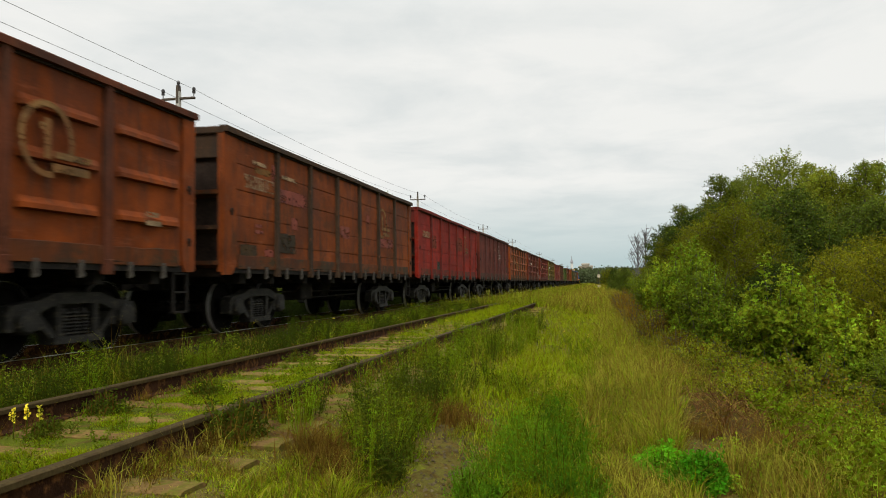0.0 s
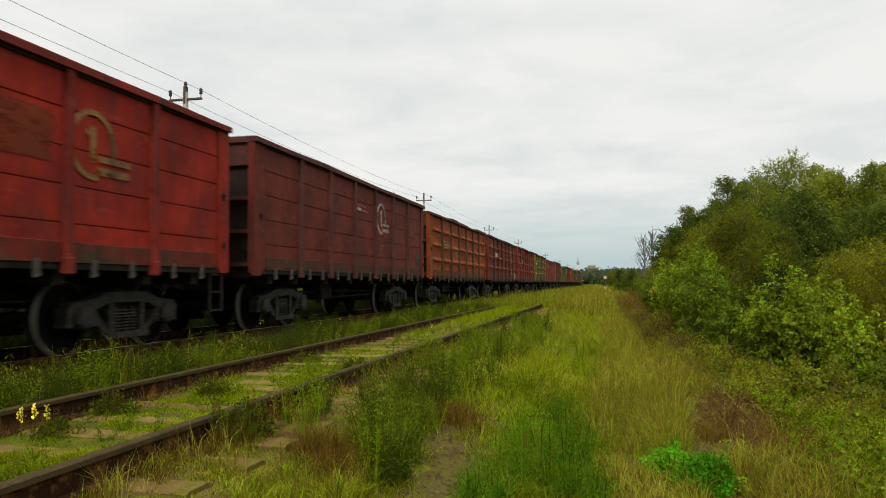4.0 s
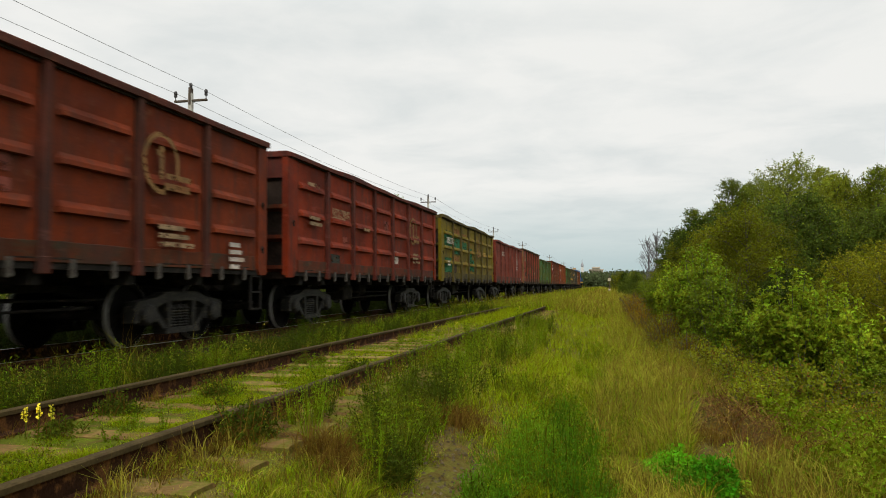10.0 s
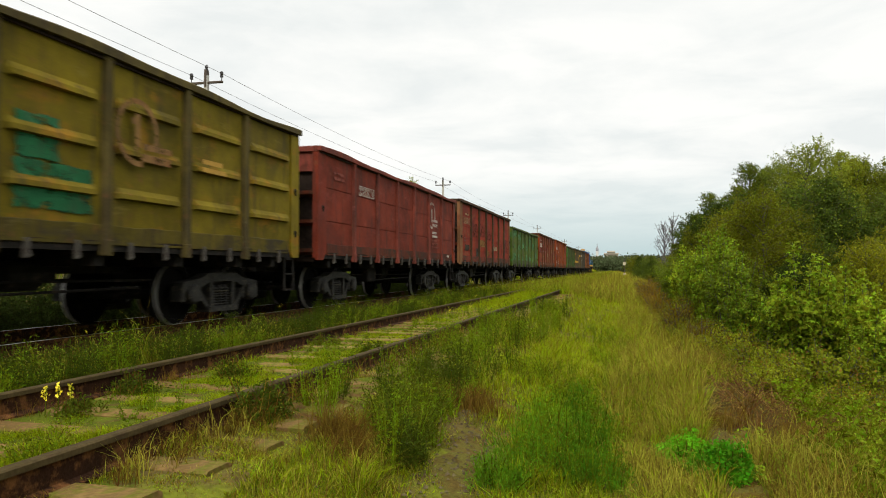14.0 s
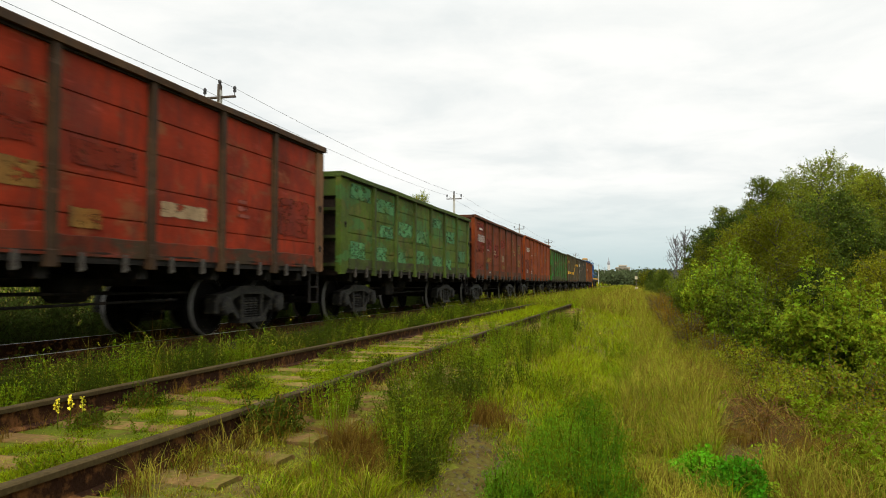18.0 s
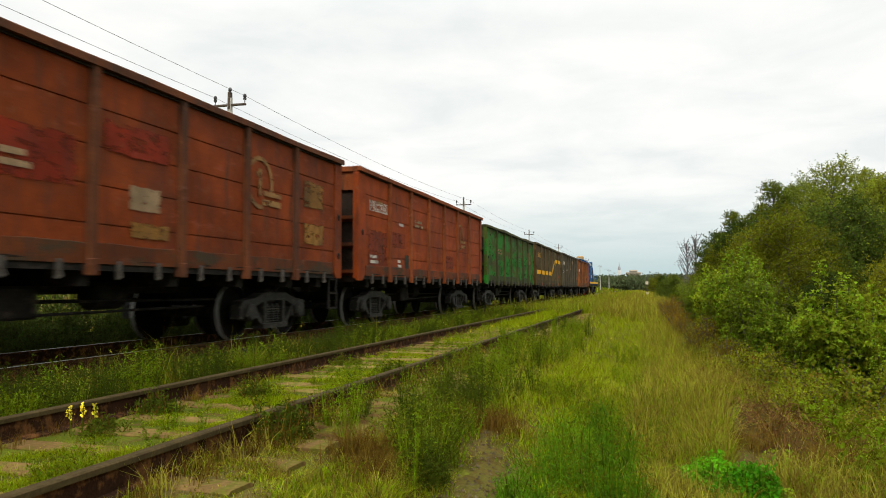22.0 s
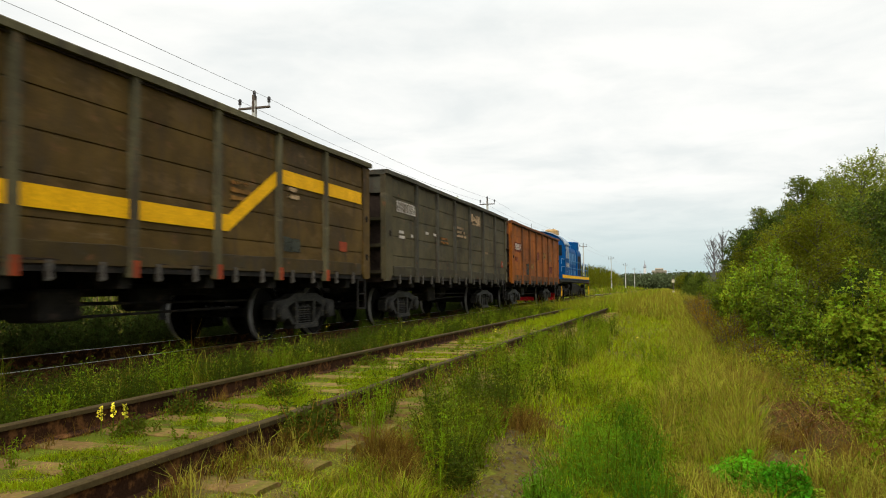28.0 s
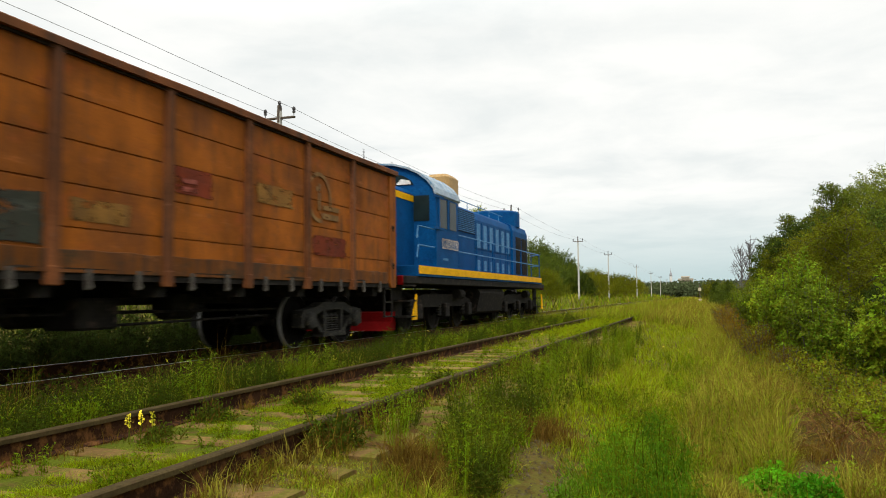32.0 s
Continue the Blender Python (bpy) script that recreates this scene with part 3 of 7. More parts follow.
UNDER["floor"] = Shape().box(-1.47, 1.47, -6.3, 6.3, 1.14, 1.20).mesh("floor", M["black"])
BEARER = Shape().box(-1.42, 1.42, -0.09, 0.09, 0.90, 1.15).mesh("cross_bearer", M["black"])
UNDER["brake_cylinder"] = Shape().lathe([(0.10, -0.40), (0.19, -0.36), (0.19, 0.20), (0.16, 0.24), (0.05, 0.25), (0.05, 0.55)], 1, 14, (0.55, 0.6, 0.78)).mesh("brake_cylinder", M["black"])
UNDER["air_tank"] = Shape().lathe([(0.10, -0.62), (0.20, -0.55), (0.21, 0.55), (0.10, 0.62)], 1, 14, (-0.5, -0.8, 0.72)).mesh("air_tank", M["black"])
for nm_, a_, b_ in (("brake_rod", (0.75, -3.2, 0.72), (0.75, 3.0, 0.70)), ("pull_rod", (0.9, -1.5, 0.56), (0.9, 2.4, 0.60)), ("train_pipe", (-0.7, -3, 0.7), (-0.7, 3, 0.7))):
    UNDER[nm_] = Shape().bar(a_, b_, 0.02).mesh(nm_, M["black"])
UNDER["valve_box"] = Shape().box(0.45, 0.95, -1.7, -1.0, 0.52, 0.9, 0.03).mesh("valve_box", M["black"])
COUPLER = Shape().box(-0.13, 0.13, 6.3, 6.72, 0.92, 1.12, 0.02).prism([(6.62, 0.80), (6.80, 0.82), (7.00, 0.88), (7.00, 1.16), (6.80, 1.22), (6.62, 1.2)], 0, -0.21, 0.17).mesh("coupler", M["black"])
HOSE = Shape().bar((0.35, 6.35, 0.85), (0.30, 6.62, 0.55), 0.025).bar((0.30, 6.62, 0.55), (0.16, 6.9, 0.52), 0.025).mesh("brake_hose", M["black"])
UNDER_ME = UNDER
STEP_SHAPE = Shape()
for yy in (-0.19, 0.19):
    STEP_SHAPE.box(-0.015, 0.015, yy - 0.025, yy + 0.025, 0.46, 1.3)
for zz in (0.46, 0.76, 1.04):
    STEP_SHAPE.box(-0.04, 0.03, -0.19, 0.19, zz, zz + 0.03)


def ring(mat, r, w, cy=0, cz=0, gap=None):
    s, n = Shape(), 28
    for k in range(n):
        a, b = 2 * math.pi * k / n, 2 * math.pi * (k + 1) / n
        if gap and gap[0] <= k < gap[1]:
            continue
        s.prism([(cy + r * math.cos(a), cz + r * math.sin(a)), (cy + (r + w) * math.cos(a), cz + (r + w) * math.sin(a)),
                 (cy + (r + w) * math.cos(b), cz + (r + w) * math.sin(b)), (cy + r * math.cos(b), cz + r * math.sin(b))], 0, 0.0, 0.004)
    return s


def emblem():
    """Plain round emblem: an open ring, an upright stroke and a tail of bars."""
    s = ring(None, 0.37, 0.07, 0, 0, (22, 26))
    s.box(0, 0.004, -0.045, 0.045, -0.22, 0.24).box(0, 0.004, -0.12, -0.045, 0.10, 0.18)
    s.box(0, 0.004, 0.12, 0.75, -0.20, -0.12).box(0, 0.004, 0.08, 0.72, -0.36, -0.26)
    return s


def digits(n, h=0.24):
    """A fleet number as plain bars, a hollow block for each place."""
    s = Shape()
    t = 0.10 * h
    for k in range(n):
        y, w = k * h * 0.66, h * 0.46
        s.box(0, 0.004, y, y + t, 0, h)
        s.box(0, 0.004, y + w - t, y + w, 0, h)
        s.box(0, 0.004, y, y + w, h - t, h)
        s.box(0, 0.004, y, y + w, 0, t)
    return s


def bars(rows, w, h=0.07, gap=0.05):
    s = Shape()
    for k in range(rows):
        s.box(0, 0.004, 0, w * (0.7 + 0.3 * ((k * 7) % 3) / 2), -k * (h + gap) - h, -k * (h + gap))
    return s


SHEETS = {}


def ragged(y0, y1, z0, z1, seed, wob=0.012):
    """A thin coat of paint with an uneven outline."""
    rs, pts = random.Random(seed), []
    corners = [(y0, z0), (y1, z0), (y1, z1), (y0, z1)]
    for (a, b), (c, d) in zip(corners, corners[1:] + corners[:1]):
        for t in (0, 0.08, 0.2, 0.29, 0.4, 0.52, 0.6, 0.71, 0.8, 0.93):
            pts.append((a + (c - a) * t + rs.uniform(-wob, wob), b + (d - b) * t + rs.uniform(-wob, wob)))
    return Shape().prism(pts, 0, 0, 0.0006)


def slanted(y0, y1, z0, z1, w):
    return Shape().prism([(y0, z0), (y1, z1), (y1, z1 + w), (y0, z0 + w)], 0, 0, 0.004)


def wagon(i, paint, dark_paint, foot_paint, style, top, label, marks, patches=(), bulge=0.0, corner=None):
    """An open-top gondola. marks: (kind, y, z, material); patches: (y0, y1, z0, z1, material)."""
    w = thing("gondola_wagon", label, "railway wagon", pose(MAIN_X, -2.19 + PITCH * i + HALF_L, 0), "wagons of the goods train")
    TRAIN.append((w, -2.19 + PITCH * i + HALF_L))
    edges = [-HALF_L + 0.40] + POSTS + [HALF_L - 0.30]
    under_top = top - 0.10
    for s, turn in ((1, 0), (-1, 180)):
        for k in range(7):
            a, b = edges[k] + (0.07 if k else 0), edges[k + 1] - (0.07 if k < 6 else 0)
            key = (round(b - a, 3), top, style, paint.name)
            if key not in SHEETS:
                SHEETS[key] = panel_mesh(b - a, under_top, style).mesh("side_panel", paint)
            part("side_panel", SHEETS[key], None, w, at=pose(s * SIDE, s * (a + b) / 2, 0, 0, 0, turn))
        # uprights: a hat section that widens at the foot
        key = ("post", top, dark_paint.name)
        if key not in SHEETS:
            p = Shape()
            p.prism([(-0.01, 0.08), (-0.01, -0.08), (0.075, -0.055), (0.075, 0.055)], 2, 1.04, under_top + 0.005)
            p.box(-0.02, 0.085, -0.07, 0.07, 1.02, 1.22, 0.01)
            SHEETS[key] = p.mesh("post", dark_paint)
        for y in POSTS:
            part("post", SHEETS[key], None, w, at=pose(s * SIDE, s * y, 0, 0, 0, turn))
        corner = corner or paint
        key = ("corner", top, corner.name)
        if key not in SHEETS:
            c = Shape()
            c.prism([(-0.06, 1.05), (0.22, 1.05), (0.34, 1.18), (0.40, 1.18), (0.40, under_top), (-0.02, under_top), (-0.02, 1.3)], 0, -0.02, 0.035)
            c.box(-0.09, 0.03, -0.05, 0.0, 1.10, under_top)
            SHEETS[key] = c.mesh("corner_post", corner)
            c = Shape()
            c.prism([(-0.30, 1.18), (-0.24, 1.08), (0.0, 1.08), (0.03, 1.3), (0.03, under_top), (-0.30, under_top)], 0, -0.02, 0.035)
            c.box(-0.09, 0.03, 0.0, 0.05, 1.10, under_top)
            SHEETS[("corner2", top, corner.name)] = c.mesh("corner_post", corner)
        part("corner_post", SHEETS[key], None, w, at=pose(s * SIDE, -s * HALF_L, 0, 0, 0, turn))
        part("corner_post", SHEETS[("corner2", top, corner.name)], None, w, at=pose(s * SIDE, s * HALF_L, 0, 0, 0, turn))
        for y, z in ((-HALF_L + 0.2, 2.15), (HALF_L - 0.14, 2.35), (HALF_L - 0.14, 1.55)):
            part("lashing_eye", LASH_ME, None, w, "dark lashing eye", at=pose(s * SIDE, s * y, z, 0, 0, turn))
        key = ("chord", top, dark_paint.name, bulge)
        if key not in SHEETS:
            # some top chords are knocked out of line
            ys = [-HALF_L - 0.06 + (2 * HALF_L + 0.12) * k / 24 for k in range(25)]
            rs = random.Random(int(top * 1000) + len(paint.name))
            ph, am = rs.uniform(0, 6), bulge * 0.025 + 0.008
            v, f = [], []
            for y in ys:
                d = am * math.sin(ph + y * 0.9) + am * 0.5 * math.sin(ph * 2 + y * 2.1)
                v += [(-0.06, y, under_top + d * 0.4), (0.095, y, under_top + d * 0.4), (0.095, y, top + d - 0.015), (0.08, y, top + d), (-0.045, y, top + d), (-0.06, y, top + d - 0.015)]
            for j in range(24):
                f += [(j * 6 + q, (j + 1) * 6 + q, (j + 1) * 6 + (q + 1) % 6, j * 6 + (q + 1) % 6) for q in range(6)]
            f += [(0, 1, 2, 3, 4, 5), tuple(24 * 6 + q for q in (5, 4, 3, 2, 1, 0))]
            SHEETS[key] = Shape().add(v, f).mesh("top_chord", dark_paint)
        part("top_chord", SHEETS[key], None, w, at=pose(s * SIDE, 0, 0, 0, 0, turn))
        # dark strip: the chord's overhang shadow and soot, put into one colour
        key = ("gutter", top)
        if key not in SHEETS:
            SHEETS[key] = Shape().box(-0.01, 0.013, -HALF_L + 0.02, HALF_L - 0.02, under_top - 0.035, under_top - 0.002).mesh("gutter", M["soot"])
        part("gutter", SHEETS[key], None, w, "strip of soot and painted shade under the top chord", at=pose(s * (SIDE + 0.0235), 0, 0, 0, 0, turn))
        part("sill", SHEETS["sill"], None, w,
             at=pose(s * SIDE, 0, 0, 0, 0, turn))
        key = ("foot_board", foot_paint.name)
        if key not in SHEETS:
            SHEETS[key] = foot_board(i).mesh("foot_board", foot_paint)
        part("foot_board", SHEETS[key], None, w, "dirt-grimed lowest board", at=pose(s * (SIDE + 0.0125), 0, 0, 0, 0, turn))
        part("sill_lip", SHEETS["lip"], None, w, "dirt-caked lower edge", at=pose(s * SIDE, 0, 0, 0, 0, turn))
        for k in range(7):
            for q in (0.28, 0.72):
                y = edges[k] + (edges[k + 1] - edges[k]) * q
                part("hatch_latch", LATCH_ME, None, w, at=pose(s * (SIDE + 0.02), s * y, 0, 0, 0, turn))
        part("step_ladder", STEP_ME, None, w, at=pose(s * (SIDE - 0.03), s * (HALF_L - 0.28), 0, 0, 0, turn))
    for s, turn in ((-1, 0), (1, 180)):
        key = ("end", top, paint.name)
        if key not in SHEETS:
            # the end sheet is coloured dark for soot and the neighbouring wagon's shade
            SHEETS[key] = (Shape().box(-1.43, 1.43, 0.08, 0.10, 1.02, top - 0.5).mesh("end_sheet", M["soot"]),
                           Shape().prism([(-0.06, 0.07), (0.10, -0.0), (0.12, 0.0), (0.12, 0.14), (-0.06, 0.14)][::-1], 0, -1.42, 1.42).mesh("end_beam", foot_paint),
                           Shape().box(-1.5, 1.5, 0.0, 0.06, top - 0.52, top - 0.10).box(-1.52, 1.52, -0.06, 0.10, top - 0.12, top, 0.01).mesh("end_top", dark_paint))
        end = part("end_wall", SHEETS[key][0], None, w, "sooty recessed end sheet, shade between wagons put in its colour", at=pose(0, s * HALF_L, 0, 0, 0, turn))
        part("end_top", SHEETS[key][2], None, end)
        for z in (1.15, 1.75, 2.35):
            part("end_beam", SHEETS[key][1], None, end, at=pose(0, 0, z))
        part("coupler", COUPLER, None, w, at=pose(0, 0, 0, 0, 0, turn))
        part("brake_hose", HOSE, None, w, at=pose(0, 0, 0, 0, 0, turn))
    for y in POSTS + [-5.6, 5.6]:
        part("cross_bearer", BEARER, None, w, at=pose(0, y, 0))
    for name, me in UNDER_ME.items():
        part(name, me, None, w)
    for y in (-4.325, 4.325):
        add_bogie(w, y)
    for kind, y, z, mat, *more in marks:
        shape = {"emblem": emblem, "digits": lambda: digits(more[0] if more else 8, more[1] if len(more) > 1 else 0.24),
                 "bars": lambda: bars(more[0] if more else 3, more[1] if len(more) > 1 else 0.6)}[kind]()
        name = {"emblem": "round_emblem", "digits": "fleet_number", "bars": "stencil"}[kind]
        if style == "ribbed":
            shape.v = [(a[0] * 1.0 + 0.06, a[1], a[2]) for a in shape.v]
        if kind == "emblem":
            mat = WORN if mat is W_ else FADING
        part(name, shape, mat, w, at=pose(SIDE + 0.024, y, z))
    for k, (y0, y1, z0, z1, mat) in enumerate(patches):
        part("paint_patch", ragged(y0, y1, z0, z1, i * 31 + k), mat, w, at=pose(SIDE + 0.0145 + 0.0007 * k, 0, 0))
    return w


def foot_board(seed):
    """The lowest board of a side, dented and a little out of line."""
    rs, n, v, f = random.Random(seed), 40, [], []
    for k in range(n + 1):
        y, d = -5.98 + 12.0 * k / n, 0.004 * rs.uniform(-1, 1)
        top = BOTTOM + 0.22 + 0.012 * rs.uniform(-1, 1)
        v += [(0.0, y, BOTTOM - 0.02), (0.012 + d, y, BOTTOM - 0.02), (0.012 + d, y, top - 0.008), (0.006, y, top), (0.0, y, top)]
    for k in range(n):
        f += [(5 * k + q, 5 * k + 5 + q, 5 * k + 5 + (q + 1) % 5, 5 * k + (q + 1) % 5) for q in range(5)]
    return Shape().add(v, f + [(0, 1, 2, 3, 4), tuple(5 * n + q for q in (4, 3, 2, 1, 0))])


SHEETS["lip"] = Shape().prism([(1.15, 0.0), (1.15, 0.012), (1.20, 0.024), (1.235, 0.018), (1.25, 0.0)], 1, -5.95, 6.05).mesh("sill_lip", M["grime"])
STEP_ME = STEP_SHAPE.mesh("step_ladder", M["black"])
SHEETS["sill"] = Shape().box(-0.06, 0.0, -6.3, 6.3, 1.08, BOTTOM).mesh("sill", M["black"])

W_ = wagon_paint("worn_white_stencil", (0.62, 0.55, 0.47), (0.42, 0.30, 0.23), 0.3, 0.1, worn=0.6)
CR = wagon_paint("worn_cream_stencil", (0.36, 0.24, 0.13), (0.26, 0.14, 0.07), 0.3, 0.3, worn=0.85)
YE = M["yellow"]


def coats(name, colour, second, amount=0.3, dirt=0.5, third=None, third_amount=0.0, post=None):
    """Side paint and the dirtier paint of uprights and chord."""
    post = post or tuple(c * 0.55 + 0.012 for c in colour)
    colour = tuple(c * 1.15 for c in colour)
    return (wagon_paint(name, colour, second, amount, dirt, third, third_amount),
            wagon_paint(name + "_on_posts", post, tuple(c * 0.6 for c in post), 0.3, 0.6),
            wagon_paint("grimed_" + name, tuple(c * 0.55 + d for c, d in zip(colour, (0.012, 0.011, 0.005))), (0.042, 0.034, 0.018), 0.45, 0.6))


ORANGE = coats("orange_brown_paint", (0.20, 0.042, 0.0062), (0.17, 0.045, 0.014), 0.3, 0.4)
RUST = coats("brown_paint", (0.1852, 0.0418, 0.0071), (0.095, 0.030, 0.008), 0.3, 0.55, post=(0.060, 0.034, 0.018))
CRIMSON = coats("crimson_paint", (0.2338, 0.0168, 0.0078), (0.20, 0.020, 0.012), 0.3, 0.3, post=(0.19, 0.022, 0.014))
MAROON = coats("maroon_paint", (0.1155, 0.0209, 0.0121), (0.15, 0.028, 0.018), 0.35, 0.4, post=(0.10, 0.034, 0.026))
DIRTY = coats("dirty_orange_paint", (0.2365, 0.0484, 0.0066), (0.19, 0.045, 0.014), 0.35, 0.35, (0.24, 0.10, 0.02), 0.12, (0.10, 0.046, 0.020))
BROWNRED = coats("brown_red_paint", (0.1472, 0.0242, 0.0057), (0.11, 0.022, 0.010), 0.35, 0.4)
RED = coats("red_oxide_paint", (0.1725, 0.0207, 0.0049), (0.15, 0.024, 0.010), 0.3, 0.4)
LIME = coats("yellow_green_paint", (0.1522, 0.1124, 0.0065), (0.25, 0.125, 0.010), 0.3, 0.25, post=(0.10, 0.075, 0.02))
TEAL = wagon_paint("teal_paint", (0.02, 0.13, 0.05), (0.035, 0.16, 0.07), 0.4, 0.3, worn=0.7, feather=0.07)
MINT = wagon_paint("mint_patch", (0.085, 0.235, 0.085), (0.07, 0.14, 0.035), 0.4, 0.3, worn=0.8, feather=0.07)
TAN = wagon_paint("rusty_tan_paint", (0.20, 0.095, 0.040), (0.19, 0.045, 0.015), 0.3, 0.45)
FADED = coats("faded_red_paint", (0.1668, 0.0276, 0.0126), (0.18, 0.034, 0.02), 0.3, 0.2, post=(0.20, 0.046, 0.03))
REDMIX = coats("patchy_red_paint", (0.2400, 0.0238, 0.0063), (0.21, 0.062, 0.022), 0.36, 0.3, post=(0.075, 0.040, 0.018))
GREEN = coats("patchy_green_paint", (0.0696, 0.1056, 0.0108), (0.11, 0.105, 0.020), 0.35, 0.35, (0.055, 0.135, 0.030), 0.42, (0.07, 0.105, 0.018))
GREEN2 = coats("bright_green_paint", (0.046, 0.080, 0.0081), (0.085, 0.060, 0.02), 0.3, 0.45, (0.016, 0.165, 0.014), 0.45, post=(0.070, 0.072, 0.022))
LEAF = wagon_paint("bright_green_coat", (0.014, 0.17, 0.012), (0.035, 0.12, 0.015), 0.4, 0.3, worn=0.7, feather=0.07)
FRESH = coats("fresh_orange_paint", (0.2357, 0.0414, 0.0057), (0.24, 0.040, 0.012), 0.25, 0.25, post=(0.24, 0.058, 0.014))
MIXED = coats("orange_red_paint", (0.1736, 0.0323, 0.0053), (0.16, 0.034, 0.008), 0.3, 0.3, post=(0.12, 0.038, 0.014))
OLIVE = coats("olive_brown_paint", (0.0762, 0.0446, 0.0098), (0.105, 0.062, 0.02), 0.35, 0.25, post=(0.105, 0.090, 0.045))
GREY = coats("grey_green_paint", (0.0688, 0.0554, 0.0267), (0.068, 0.060, 0.038), 0.3, 0.2, post=(0.070, 0.064, 0.045))
AMBER = coats("amber_orange_paint", (0.2552, 0.0726, 0.0066), (0.27, 0.066, 0.011), 0.3, 0.2, post=(0.16, 0.055, 0.018))
DULL = wagon_paint("dull_grey_patch", (0.045, 0.048, 0.034), (0.05, 0.04, 0.025), 0.4, 0.3, worn=0.5, feather=0.07)
PINK = wagon_paint("faded_pink_patch", (0.26, 0.07, 0.048), (0.2, 0.05, 0.03), 0.4, 0.3, worn=0.7, feather=0.07)
OCHRE = wagon_paint("ochre_patch", (0.24, 0.115, 0.024), (0.20, 0.075, 0.014), 0.4, 0.4, worn=0.7, feather=0.07)
SCARLET = wagon_paint("scarlet_patch", (0.21, 0.022, 0.006), (0.18, 0.022, 0.008), 0.4, 0.3, worn=0.7, feather=0.07)
DUSKY = wagon_paint("dusky_red_patch", (0.18, 0.030, 0.009), (0.16, 0.03, 0.01), 0.4, 0.3, worn=0.5, feather=0.07)
SOOTY = wagon_paint("sooty_patch", (0.04, 0.028, 0.014), (0.06, 0.035, 0.014), 0.4, 0.3, worn=0.5, feather=0.07)
SIGNAL = wagon_paint("orange_foot_paint", (0.33, 0.055, 0.014), (0.25, 0.04, 0.014), 0.4, 0.3)
FY = material("faded_yellow_paint", (0.46, 0.26, 0.04), 0.8, 0, 0.75, 6, 40, 0.1)
EMB = ("emblem", 3.05, 2.62)
FADING = wagon_paint("fading_ochre_emblem", (0.27, 0.145, 0.05), (0.20, 0.085, 0.03), 0.4, 0.4, worn=0.5)
WORN = wagon_paint("worn_white_emblem", (0.42, 0.33, 0.28), (0.28, 0.15, 0.11), 0.4, 0.3, worn=0.5)


def each(i, paints, *rest, **more):
    return wagon(i, *paints, *rest, **more)


each(0, ORANGE, "ribbed", 3.55, "orange-brown steel gondola wagon with pressed ribs", [("emblem", 3.2, 2.55, CR), ("bars", 5.1, 1.9, CR, 2, 0.45)])
each(1, RUST, "plank", 3.57, "rust-brown gondola wagon with faded chalk marks",
     [("digits", -5.72, 2.62, CR, 8, 0.24), (*EMB, CR), ("bars", -5.4, 3.15, CR, 1, 0.8), ("bars", -5.3, 2.0, PINK, 2, 0.4), ("bars", -4.1, 3.05, CR, 1, 1.1)],
     [(-4.2, -2.75, 2.5, 2.78, PINK), (-5.3, -4.6, 2.93, 3.05, OCHRE), (-4.55, -4.42, 2.85, 3.2, PINK), (-3.6, -3.3, 2.0, 2.25, PINK), (-0.6, 0.1, 2.0, 2.3, PINK),
      (-4.9, -4.5, 1.4, 1.55, PINK), (-5.9, -5.2, 1.35, 1.6, SOOTY), (-4.2, -3.4, 1.5, 1.9, SOOTY), (2.72, 4.2, 1.92, 2.2, PINK), (1.5, 1.8, 2.5, 2.75, PINK)])
each(2, CRIMSON, "plank", 3.54, "crimson steel gondola wagon with faded stencils", [("digits", -5.72, 2.55, CR, 8, 0.22), (*EMB, CR), ("bars", -4.9, 2.1, PINK, 2, 0.3)],
     [(-3.25, -2.75, 1.38, 1.72, DULL), (-4.1, -3.3, 2.2, 2.7, DUSKY), (0.9, 2.4, 2.3, 2.9, DUSKY)])
each(3, MAROON, "plank", 3.58, "maroon steel gondola wagon with a white emblem", [("emblem", 1.45, 2.72, W_), ("bars", 1.35, 2.12, PINK, 3, 0.4), ("bars", -0.7, 2.95, PINK, 2, 1.1), ("bars", -0.7, 2.85, W_, 1, 0.5)],
     [(5.35, 5.85, 1.5, 1.9, DULL), (1.0, 2.1, 2.2, 2.6, DUSKY), (4.6, 5.3, 2.3, 2.6, DUSKY)])
each(4, DIRTY, "ribbed", 3.51, "dirty orange gondola wagon with pressed ribs", [("bars", -4.2, 2.55, CR, 3, 1.0)], [(-5.3, -4.75, 2.60, 2.8, OCHRE), (2.9, 3.6, 1.6, 2.0, OCHRE)], bulge=1.0)
each(5, BROWNRED, "ribbed", 3.52, "brown-red gondola wagon with pressed ribs and stencils",
     [("digits", -4.15, 2.42, W_, 8, 0.22), ("emblem", 3.05, 2.6, CR), ("bars", -5.6, 3.05, CR, 2, 0.9), ("bars", -2.0, 2.35, CR, 1, 0.5), ("bars", 5.0, 1.6, W_, 4, 0.5), ("bars", 3.0, 1.75, CR, 3, 0.9)],
     [(-5.4, -4.9, 2.52, 2.75, PINK), (-3.7, -3.2, 1.98, 2.16, PINK), (-4.15, -3.7, 1.4, 1.68, DULL), (-0.2, 0.4, 2.1, 2.3, PINK), (-0.1, 0.4, 1.88, 2.03, PINK)])
